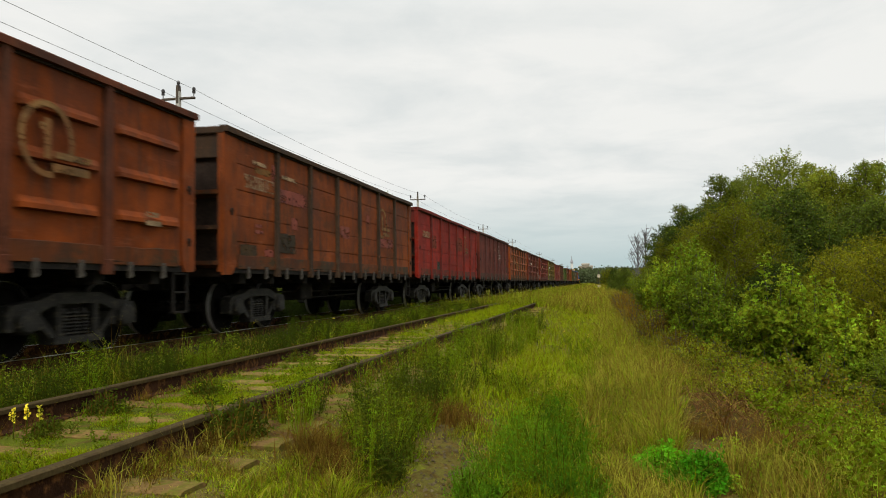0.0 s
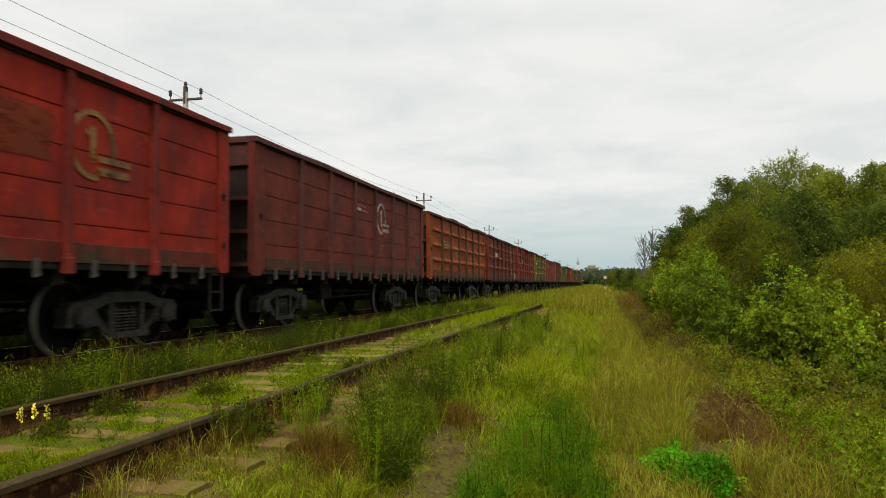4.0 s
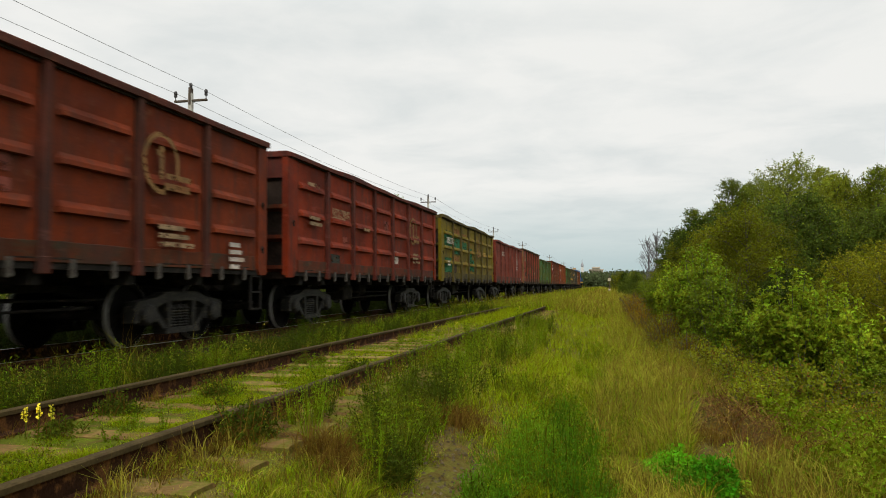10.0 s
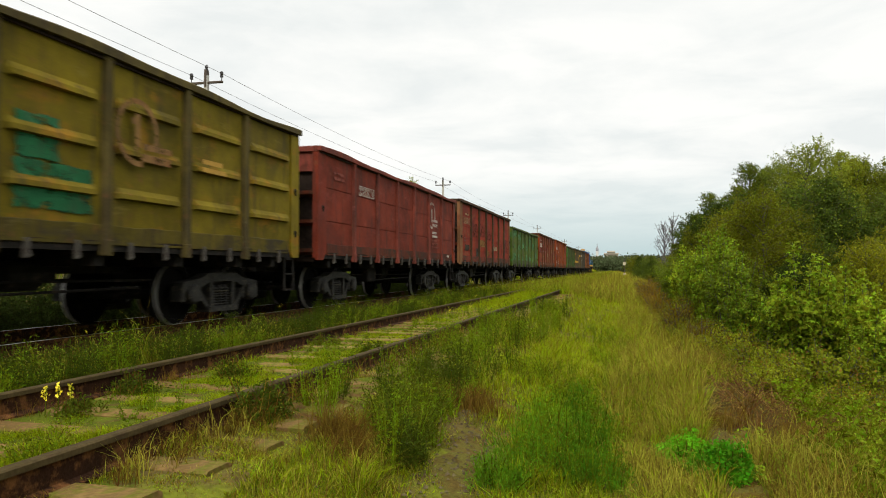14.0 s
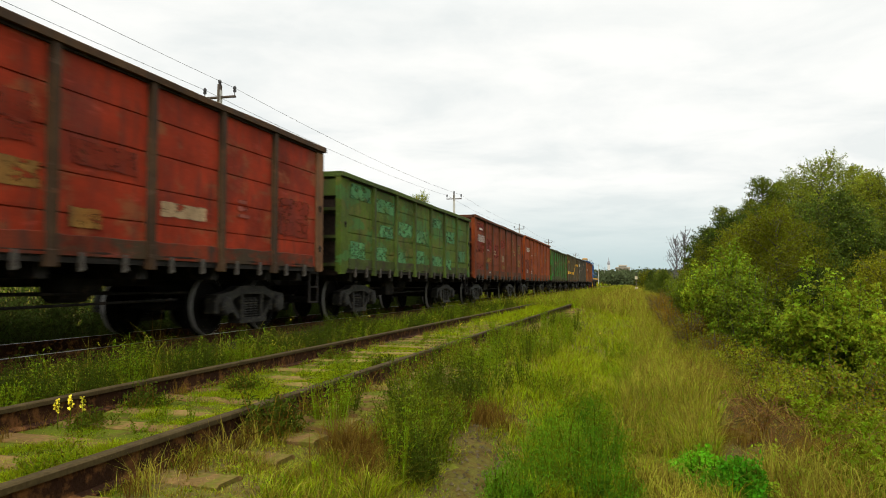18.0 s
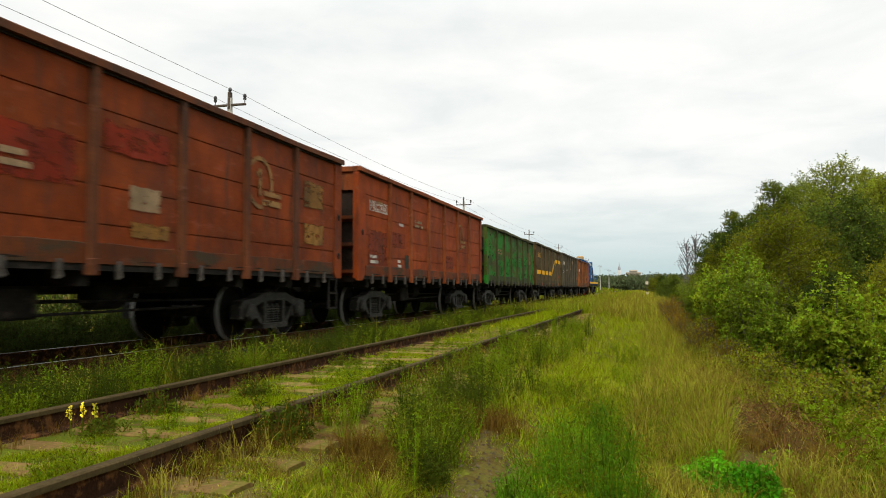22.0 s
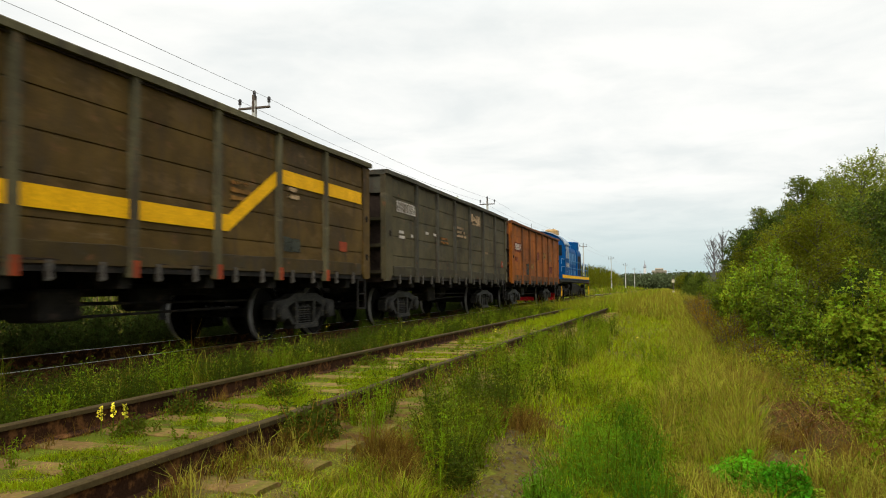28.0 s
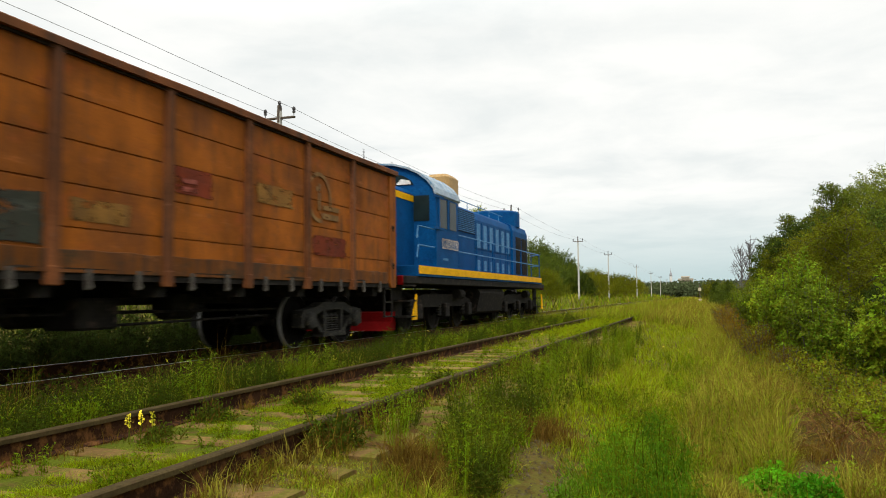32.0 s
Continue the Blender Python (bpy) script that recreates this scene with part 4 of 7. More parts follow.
each(6, RED, "ribbed", 3.55, "red-oxide gondola wagon with pressed ribs", [("digits", -4.15, 2.42, CR, 8, 0.22), ("emblem", 3.05, 2.6, CR), ("bars", -5.6, 3.05, CR, 1, 0.9), ("bars", -5.5, 2.35, CR, 2, 0.8), ("bars", 3.0, 1.9, CR, 3, 0.9), ("bars", -1.9, 2.35, CR, 1, 0.7)],
     [(0.1, 0.5, 2.35, 2.7, PINK), (1.05, 1.5, 1.52, 1.88, W_), (-3.3, -3.0, 1.9, 2.05, PINK), (-4.1, -3.5, 1.35, 1.6, DULL)], bulge=0.6)
each(7, LIME, "ribbed", 3.55, "yellow-green gondola wagon with teal patches", [("digits", -5.75, 2.52, W_, 8, 0.24), ("emblem", 1.40, 2.62, YE), ("bars", 2.95, 2.5, FY, 2, 0.8), ("bars", -5.6, 1.85, W_, 2, 0.6)],
     [(-5.9, -4.47, 2.3, 3.05, TEAL), (-5.9, -4.47, 1.3, 2.0, TEAL), (-4.22, -2.75, 2.15, 2.85, TEAL), (-2.45, -1.2, 2.3, 2.75, TEAL), (-4.2, -3.5, 1.3, 1.75, SOOTY), (-0.6, 0.66, 1.5, 2.05, TEAL), (-0.55, 0.1, 2.05, 2.55, TEAL),
      (-4.2, -2.8, 2.9, 3.2, OCHRE), (-4.2, -2.9, 1.8, 2.1, OCHRE), (-2.4, -1.2, 2.85, 3.1, OCHRE)], bulge=1.0)
each(8, FADED, "sheet", 3.42, "faded red gondola wagon with a white emblem", [("digits", -3.95, 2.62, W_, 7, 0.24), ("emblem", 3.05, 2.62, W_), ("bars", 3.1, 2.1, W_, 2, 0.8), ("bars", 3.0, 1.85, PINK, 3, 1.0), ("bars", -5.6, 3.0, PINK, 2, 0.8), ("bars", 5.2, 1.35, W_, 1, 0.45)], bulge=0.7)
each(9, REDMIX, "plank", 3.59, "patchy red gondola wagon with rusty corners", [("digits", -5.85, 2.68, CR, 8, 0.25), ("bars", -5.5, 3.1, CR, 1, 0.9), ("bars", -5.8, 2.15, PINK, 2, 0.6), ("bars", 3.1, 2.2, PINK, 3, 0.4)],
     [(-6.37, -6.0, 2.3, 3.3, OCHRE), (-6.35, -6.0, 1.7, 2.2, SOOTY), (-5.5, -4.6, 1.6, 1.85, SOOTY), (-2.4, -1.0, 1.85, 2.15, OCHRE), (-3.2, -2.75, 1.4, 1.75, DULL), (-2.4, -1.1, 2.3, 2.85, SCARLET),
      (-4.2, -2.8, 2.2, 2.8, SCARLET), (-0.6, -0.05, 1.48, 1.72, OCHRE), (1.1, 2.2, 1.75, 1.95, CR), (-0.6, 0.6, 2.2, 2.5, SCARLET), (4.5, 5.8, 1.7, 2.4, SCARLET)], corner=TAN)
each(10, GREEN, "plank", 3.27, "green gondola wagon with patchy turquoise paint", [],
     [(-5.9, -4.5, 2.75, 3.1, MINT), (-5.9, -4.9, 1.3, 1.8, MINT), (-4.2, -2.7, 2.6, 2.95, MINT), (-4.2, -3.3, 1.3, 1.75, MINT), (-3.9, -2.8, 2.0, 2.3, MINT), (-2.4, -1.1, 2.1, 2.5, MINT), (-2.4, -1.7, 1.3, 1.7, MINT),
      (-0.7, 0.6, 2.0, 2.4, MINT), (-0.7, 0.2, 1.4, 1.8, MINT), (1.1, 2.3, 2.6, 2.9, MINT), (1.1, 2.3, 1.3, 1.7, MINT), (2.8, 4.1, 2.2, 2.6, MINT), (2.8, 3.6, 1.3, 1.65, MINT), (4.6, 5.7, 1.6, 2.0, MINT)])
each(11, MIXED, "plank", 3.55, "orange-red gondola wagon with white stencils",
     [("digits", -5.8, 2.55, W_, 8, 0.27), ("emblem", 3.05, 2.62, CR), ("bars", -5.5, 3.1, W_, 1, 0.95), ("bars", -3.75, 2.3, W_, 1, 0.55), ("bars", -2.2, 2.3, CR, 2, 0.5), ("bars", -3.4, 1.35, W_, 1, 0.45), ("bars", -4.75, 2.15, CR, 1, 0.2)],
     [(-5.9, -4.45, 2.95, 3.3, SCARLET), (-5.9, -4.45, 2.1, 2.85, SCARLET), (-4.2, -2.75, 2.2, 2.75, SCARLET), (-2.4, -1.1, 2.0, 2.6, SCARLET), (-4.2, -3.5, 1.3, 1.7, DULL), (-5.9, -4.6, 1.3, 1.65, DUSKY),
      (-0.2, 0.4, 1.85, 2.15, CR), (-4.0, -3.0, 1.75, 1.95, OCHRE), (-0.7, 0.6, 2.5, 2.9, SCARLET), (-0.2, 0.6, 1.5, 1.7, OCHRE), (4.7, 5.6, 2.4, 2.9, OCHRE), (4.7, 5.6, 1.7, 2.1, OCHRE)])
each(12, FRESH, "plank", 3.59, "orange gondola wagon with a white number",
     [("digits", -5.75, 2.68, W_, 8, 0.24), ("emblem", 3.05, 2.62, CR), ("bars", -5.3, 2.95, OCHRE, 1, 0.8), ("bars", -5.7, 1.65, W_, 2, 0.6), ("bars", -3.6, 2.55, W_, 1, 0.5), ("bars", -2.2, 2.75, CR, 2, 0.9), ("bars", -3.7, 1.6, W_, 2, 0.3)],
     [(-5.85, -4.5, 1.35, 2.25, DUSKY), (-4.2, -3.1, 1.9, 2.3, DUSKY), (-3.1, -2.75, 1.25, 1.75, DULL), (0.9, 2.1, 1.5, 1.9, DUSKY)])
each(13, GREEN2, "sheet", 3.44, "bright green gondola wagon with worn paint", [("bars", -4.1, 2.55, CR, 2, 1.1)],
     [(-5.9, -5.5, 2.2, 3.1, LEAF), (-5.3, -4.7, 2.1, 2.35, LEAF), (-4.7, -4.42, 2.7, 3.0, LEAF), (-6.35, -6.0, 1.6, 2.3, LEAF), (-5.3, -4.5, 1.35, 1.55, LEAF), (-4.2, -3.3, 1.85, 2.1, LEAF), (-3.6, -2.75, 1.3, 1.8, LEAF),
      (-2.45, -1.05, 1.3, 1.75, LEAF), (-2.0, -1.1, 1.9, 2.25, LEAF), (-0.7, 0.1, 1.3, 1.6, LEAF), (-0.5, 0.7, 1.95, 2.3, LEAF), (1.05, 2.4, 1.3, 1.65, LEAF), (1.3, 2.3, 1.9, 2.4, LEAF), (2.8, 4.2, 1.3, 1.65, LEAF),
      (2.8, 4.1, 2.0, 2.5, LEAF), (4.55, 5.9, 1.3, 1.6, LEAF), (4.6, 5.3, 2.1, 2.8, OCHRE)], bulge=0.5)
OL = each(14, OLIVE, "plank", 3.53, "olive-brown gondola wagon with a stepped yellow stripe", [("digits", -5.7, 2.72, FY, 8, 0.26), ("bars", 2.9, 2.6, CR, 2, 0.5), ("bars", 1.2, 2.5, OCHRE, 3, 0.7)],
     [(-4.9, -4.3, 1.5, 1.8, DULL), (5.0, 5.35, 1.6, 1.8, SIGNAL), (2.8, 3.4, 1.5, 1.75, DULL)])
part("yellow_stripe", Shape().box(0, 0.004, -6.0, 1.15, 1.72, 1.96), YE, OL, "yellow painted stripe", at=pose(SIDE + 0.0265, 0, 0))
part("yellow_stripe", slanted(1.15, 2.65, 1.72, 2.62, 0.24), YE, OL, "yellow painted stripe", at=pose(SIDE + 0.0265, 0, 0))
part("yellow_stripe", Shape().box(0, 0.004, 2.65, 6.05, 2.62, 2.86), YE, OL, "yellow painted stripe", at=pose(SIDE + 0.0265, 0, 0))
for y in POSTS:
    part("post_foot", Shape().box(0.086, 0.090, -0.06, 0.06, 1.025, 1.23), SIGNAL, OL, "orange-red painted foot", at=pose(SIDE, y, 0))
each(15, GREY, "plank", 3.57, "grey-green gondola wagon with white stencils", [("digits", -5.75, 2.68, W_, 8, 0.26), ("bars", -5.6, 2.25, W_, 2, 0.45), ("bars", -4.75, 2.2, W_, 1, 0.2), ("bars", -3.6, 2.35, W_, 1, 0.35), ("bars", -2.9, 2.35, W_, 1, 0.35), ("bars", -0.6, 2.72, CR, 3, 1.05), ("bars", -2.3, 2.3, OCHRE, 2, 1.0), ("bars", 2.9, 2.1, CR, 1, 0.6), ("bars", 5.53, 1.79, W_, 1, 0.2)],
     [(1.0, 2.35, 2.92, 3.25, CR), (5.46, 5.78, 1.64, 1.86, SIGNAL)])
each(16, AMBER, "plank", 3.57, "amber-orange gondola wagon with reddish panels", [("digits", -5.75, 2.45, W_, 8, 0.24), ("emblem", 3.05, 2.6, FY), ("bars", -0.6, 2.42, PINK, 2, 0.4), ("bars", -5.4, 2.1, PINK, 1, 0.2)],
     [(-5.9, -4.5, 2.35, 2.75, DUSKY), (-0.75, 0.05, 2.2, 2.55, DUSKY), (-3.35, -2.72, 1.42, 1.95, DULL), (-2.4, -1.5, 1.7, 1.95, OCHRE), (1.1, 2.2, 2.3, 2.6, OCHRE), (2.8, 4.1, 1.6, 1.95, DUSKY), (-5.9, -5.3, 1.95, 2.15, DUSKY)])



def locomotive(i):
    yc = -2.60 + PITCH * i - 0.46 + 8.485
    lo = thing("diesel_locomotive", "blue diesel shunting locomotive with a yellow frame stripe", "locomotive", pose(MAIN_X, yc, 0))
    TRAIN.append((lo, yc))
    part("frame", Shape().box(-1.5, 1.5, -7.9, 7.75, 1.18, 1.36, 0.02), M["black"], lo)
    part("deck", Shape().box(-1.54, 1.54, -7.25, 7.02, 1.36, 1.62, 0.01), M["blue"], lo)
    for s in (-1, 1):
        part("stripe", Shape().box(*sorted((s * 1.543, s * 1.555)), -7.25, 7.02, 1.42, 1.61), M["yellow"], lo, "bright yellow frame stripe")
    # cab
    cab = Shape()
    eave, crown = 3.40, 4.24
    arch = [(-1.52, eave)] + [(-1.52 * math.cos(a), eave + (crown - eave) * math.sin(a) ** 1.2) for a in [math.pi * k / 12 for k in range(1, 12)]] + [(1.52, eave)]
    outline = [(-1.52, 1.62)] + arch + [(1.52, 1.62)]
    cab.prism([(p[1], p[0]) for p in outline], 1, -5.92, -4.12)
    cabo = part("cab", cab, M["blue"], lo)
    roof = Shape()
    n = len(arch)
    v = [(x * 1.03, -6.020, z + 0.05) for x, z in arch] + [(x * 1.03, -4.020, z + 0.05) for x, z in arch] + \
        [(x * 1.0, -6.020, z + 0.005) for x, z in arch] + [(x * 1.0, -4.020, z + 0.005) for x, z in arch]
    f = [(k, k + 1, n + k + 1, n + k) for k in range(n - 1)] + [(k, 2 * n + k, 2 * n + k + 1, k + 1) for k in range(n - 1)]
    f += [(n + k, n + k + 1, 3 * n + k + 1, 3 * n + k) for k in range(n - 1)]
    f += [(0, n, 3 * n, 2 * n), (n - 1, 3 * n - 1, 4 * n - 1, 2 * n - 1)]
    part("roof", roof.add(v, f), M["roof_grey"], lo, "pale weathered curved cab roof")
    for s in (-1, 1):
        wn_ = part("side_window", Shape().box(*sorted((s * 1.522, s * 1.532)), -5.720, -5.020, 2.62, 3.36), M["glass"], lo)
        part("window_frame", Shape().box(*sorted((s * 1.524, s * 1.548)), -5.070, -4.980, 2.60, 3.40).box(*sorted((s * 1.524, s * 1.548)), -5.780, -5.700, 2.60, 3.40)
             .box(*sorted((s * 1.524, s * 1.548)), -6.18, -5.38, 3.35, 3.42).box(*sorted((s * 1.524, s * 1.548)), -6.18, -5.38, 2.56, 2.62), M["blue"], wn_)
        part("side_window", Shape().box(*sorted((s * 1.522, s * 1.532)), -4.860, -4.320, 2.62, 3.36), M["glass"], lo)
        part("rear_window", Shape().box(*sorted((s * 0.82, s * 1.34)), -5.935, -5.922, 2.78, 3.42), M["glass"], lo)
        part("upper_window", Shape().prism([(3.70, s * 0.15), (3.70, s * 0.92), (3.82, s * 0.86), (3.96, s * 0.62), (3.98, s * 0.15)], 1, -5.940, -5.922), M["glass"], lo, "dark upper cab window pane")
        # bright sky in the pane, put on as a white patch
        part("window_glint", Shape().prism([(3.72, s * 0.45), (3.72, s * 0.86), (3.82, s * 0.82), (3.86, s * 0.60)], 1, -5.946, -5.941), M["white"], lo, "white patch painted as bright sky in the upper pane")
        part("front_window", Shape().box(*sorted((s * 0.98, s * 1.36)), -4.118, -4.105, 2.62, 3.30), M["glass"], lo)
        # short hood and its yellow band
    hood = Shape()
    hood.prism([(1.62, -0.92), (3.45, -0.92), (3.58, -0.76), (3.62, -0.4), (3.62, 0.4), (3.58, 0.76), (3.45, 0.92), (1.62, 0.92)], 1, -7.15, -5.93)
    part("rear_hood", hood, M["blue"], lo)
    part("warning_band", Shape().box(-0.932, 0.932, -7.165, -5.95, 3.26, 3.42), M["yellow"], lo, "yellow warning band")
    # long hood
    long_ = Shape()
    prof = [(1.62, -0.90), (3.36, -0.90), (3.58, -0.82), (3.72, -0.55), (3.76, 0.0), (3.72, 0.55), (3.58, 0.82), (3.36, 0.90), (1.62, 0.90)]
    long_.prism(prof, 1, -4.11, 4.5)
    part("engine_hood", long_, M["blue"], lo)
    rad = Shape()
    rad.prism([(a + (0.02 if a > 2 else 0), b * 1.09) for a, b in prof], 1, 4.5, 7.0)
    part("radiator_hood", rad, M["blue"], lo)
    for s in (-1, 1):
        # glare on the doors is painted as pale panels
        for k in range(6):
            y0 = -0.45 + k * 0.80
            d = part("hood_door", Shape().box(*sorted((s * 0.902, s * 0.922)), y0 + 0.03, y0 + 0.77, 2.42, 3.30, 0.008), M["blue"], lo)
            part("glare_panel", Shape().box(*sorted((s * 0.923, s * 0.927)), y0 + 0.20, y0 + 0.60, 2.46, 3.24), M["pale_blue"], d, "pale door panel with glare put in its colour")
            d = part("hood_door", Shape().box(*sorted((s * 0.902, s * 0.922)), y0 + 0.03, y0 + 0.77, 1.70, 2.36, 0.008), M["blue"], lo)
            part("glare_panel", Shape().box(*sorted((s * 0.923, s * 0.927)), y0 + 0.24, y0 + 0.56, 1.72, 2.06), M["pale_blue"], d, "pale door panel with glare put in its colour")
        lou = part("louvre", Shape().box(*sorted((s * 0.902, s * 0.915)), -2.2, -0.5, 2.85, 3.52), M["black"], lo)
        for k in range(11):
            z = 2.87 + k * 0.058
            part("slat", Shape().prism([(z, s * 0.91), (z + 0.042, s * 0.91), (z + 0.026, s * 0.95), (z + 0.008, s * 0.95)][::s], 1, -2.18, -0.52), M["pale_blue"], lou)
        for y0, y1 in ((4.95, 5.85), (5.98, 6.88)):
            sh = part("radiator_shutter", Shape().box(*sorted((s * 0.962, s * 0.985)), y0, y1, 1.72, 3.18), M["black"], lo)
            for k in range(14):
                z = 1.78 + k * 0.10
                part("slat", Shape().box(*sorted((s * 0.986, s * 1.004)), y0 + 0.03, y1 - 0.03, z, z + 0.045), M["black"], sh)
        # railings
        ra = Shape()
        for z in (2.1, 2.55):
            ra.bar((s * 1.48, -4.0, z), (s * 1.48, 7.0, z), 0.017)
            ra.bar((s * 1.48, 7.0, z), (s * 1.0, 7.5, z), 0.017)
            ra.bar((s * 1.48, -5.95, z), (s * 1.48, -7.1, z), 0.017).bar((s * 1.48, -7.1, z), (s * 1.48, -7.2, z - 0.3), 0.017)
        part("handrail", ra, M["pale_blue"], lo, "thin blue steel handrail")
        for y in (-7.1, -4.0, -2.2, -0.4, 1.6, 3.6, 5.4, 6.95):
            part("stanchion", Shape().bar((s * 1.48, y, 1.5), (s * 1.48, y, 2.55), 0.016), M["blue"], lo)
        # steps at the ends
        for e in (-1, 1):
            y = e * 7.6
            st = Shape()
            for k, z in enumerate((0.42, 0.78, 1.12)):
                st.box(*sorted((s * 1.12, s * 1.5)), y - 0.28, y + 0.28, z, z + 0.035)
            st.box(*sorted((s * 1.10, s * 1.13)), y - 0.3, y + 0.3, 0.40, 1.3)
            part("end_steps", st, M["black"], lo)
            part("step_plate", Shape().prism([(y - e * 0.33, 0.36), (y - e * 0.05, 0.36), (y - e * 0.33, 0.95)][::e], 0, *sorted((s * 1.46, s * 1.5))), M["yellow"], lo, "yellow step side plate")
            part("buffer_plate", Shape().box(*sorted((s * 1.30, s * 1.42)), *sorted((e * 7.92, e * 7.98)), 1.15, 1.36, 0.01), M["red"], lo, "red buffer beam plate")
        part("sand_pipe", Shape().bar((s * 1.2, -6.6, 1.2), (s * 1.0, -6.2, 0.2), 0.02), M["black"], lo)
    for e in (-1, 1):
        plough = Shape().prism([(e * 7.75, 0.14), (e * 8.25, 0.14), (e * 7.98, 0.34), (e * 7.92, 0.54), (e * 7.75, 0.56)][::e], 0, -1.15, 1.15)
        part("plough", plough, M["red"] if e < 0 else M["black"], lo, "red snow plough" if e < 0 else "black snow plough")
        part("coupler", Shape().box(-0.13, 0.13, *sorted((e * 7.7, e * 8.15)), 0.92, 1.14, 0.02).prism([(e * 8.1, 0.82), (e * 8.46, 0.86), (e * 8.46, 1.18), (e * 8.1, 1.24)][::e], 0, -0.2, 0.17), M["black"], lo)
    part("fuel_tank", Shape().prism([(0.42, -1.25), (0.35, -1.1), (0.35, 1.1), (0.42, 1.25), (0.98, 1.38), (1.12, 1.30), (1.12, -1.30), (0.98, -1.38)], 1, -1.55, 1.45), M["black"], lo, "grimy fuel tank")
    part("exhaust_stack", Shape().box(-0.40, 0.40, -1.5, -0.4, 3.6, 4.72, 0.10), M["tan"], lo, "tan exhaust stack")
    part("fan_drum", Shape().lathe([(0.98, 3.6), (0.98, 4.16), (0.92, 4.22), (0.2, 4.22)], 2, 28, (0, 5.6, 0)), M["blue"], lo)
    ra = Shape()
    for s in (-1, 1):
        ra.bar((s * 0.6, -3.0, 3.92), (s * 0.6, 4.4, 3.92), 0.014)
        for k in range(6):
            ra.bar((s * 0.6, -2.9 + k * 1.35, 3.6), (s * 0.6, -2.9 + k * 1.35, 3.92), 0.012)
    part("roof_rail", ra, M["pale_blue"], lo, "low rail on the hood roof")
    part("headlight", Shape().lathe([(0.16, 0), (0.18, 0.05), (0.18, 0.28), (0.08, 0.33)], 1, 16, (0, 7.05, 3.78)), M["white"], lo)
    for x, y in ((0.75, -5.8), (0.2, -5.6), (0.9, -4.3)):
        part("lifting_eye", ring(None, 0.05, 0.025, 0, 0), M["white"], lo, at=pose(x, y, 4.34 - 0.36 * abs(x) ** 1.8))
    part("horn", Shape().lathe([(0.03, 0), (0.03, 0.3), (0.09, 0.5)], 1, 10, (-0.3, -5.9, 4.34)), M["black"], lo)
    part("aerial", Shape().bar((-0.5, -5.8, 4.1), (-0.5, -5.8, 4.75), 0.012), M["black"], lo)
    nm = digits(8, 0.26)
    part("running_number", nm, W_, lo, "white painted running number", at=pose(1.545, -5.55, 2.10))
    part("stencil", bars(1, 0.6, 0.06), M["pale_blue"], lo, at=pose(1.545, -5.5, 1.86))
    # three-axle bogies
    for yb in (-4.3, 4.3):
        b = new("bogie"); b.parent, b.matrix_basis = lo, pose(0, yb, 0)
        for s in (-1, 1):
            fr = Shape().prism([(-2.5, 0.62), (2.5, 0.62), (2.45, 0.80), (1.6, 0.95), (-1.6, 0.95), (-2.45, 0.80)], 0, *sorted((s * 1.0, s * 1.14)))
            part("side_frame", fr, M["black"], b)
            for q in (-2.1, 0, 2.1):
                part("axle_box", Shape().box(*sorted((s * 0.98, s * 1.26)), q - 0.19, q + 0.19, 0.34, 0.72, 0.03), M["black"], b)
                for d in (-0.33, 0.33):
                    part("spring", BOGIE["spring"], None, b, at=pose(s * 1.1, q + d, 0.12))
            part("brake_cylinder", Shape().lathe([(0.13, -0.2), (0.15, -0.15), (0.15, 0.2), (0.06, 0.25)], 1, 12, (s * 1.25, 1.0, 0.95)), M["black"], b)
        # unseen black block, added to keep the gap under the bogie dark
        part("motor_casing", Shape().box(-0.66, 0.66, -2.35, 2.35, 0.22, 1.05, 0.08), M["black"], b)
        for q in (-2.1, 0, 2.1):
            w = part("wheelset", LOCO_WHEEL, None, lo, at=pose(0, yb + q, 0.525))
            WHEELS.append((w, pose(0, yb + q, 0.525), 0.525))
    return lo


lw = Shape()
for s in (-1, 1):
    prof = [(0.10, 0.69), (0.45, 0.72), (0.553, 0.72), (0.553, 0.745), (0.525, 0.765), (0.52, 0.85), (0.45, 0.85), (0.42, 0.80), (0.15, 0.80), (0.10, 0.86)]
    lw.lathe([(a, s * b) for a, b in (prof if s > 0 else prof[::-1])], 0, 28)
lw.lathe([(0.085, -0.95), (0.085, 0.95)], 0, 10)
LOCO_WHEEL = lw.mesh("wheelset", M["black"])
locomotive(17)

# ---- pole line beyond the train ----
POLES = [(-14.0, -12.0), (-14.0, 23.4), (-14.0, 58.5), (-14.0, 93.3), (-14.0, 125.7), (-14.0, 184.0), (-14.0, 240.0), (-14.0, 297.0), (-14.0, 352.0)]


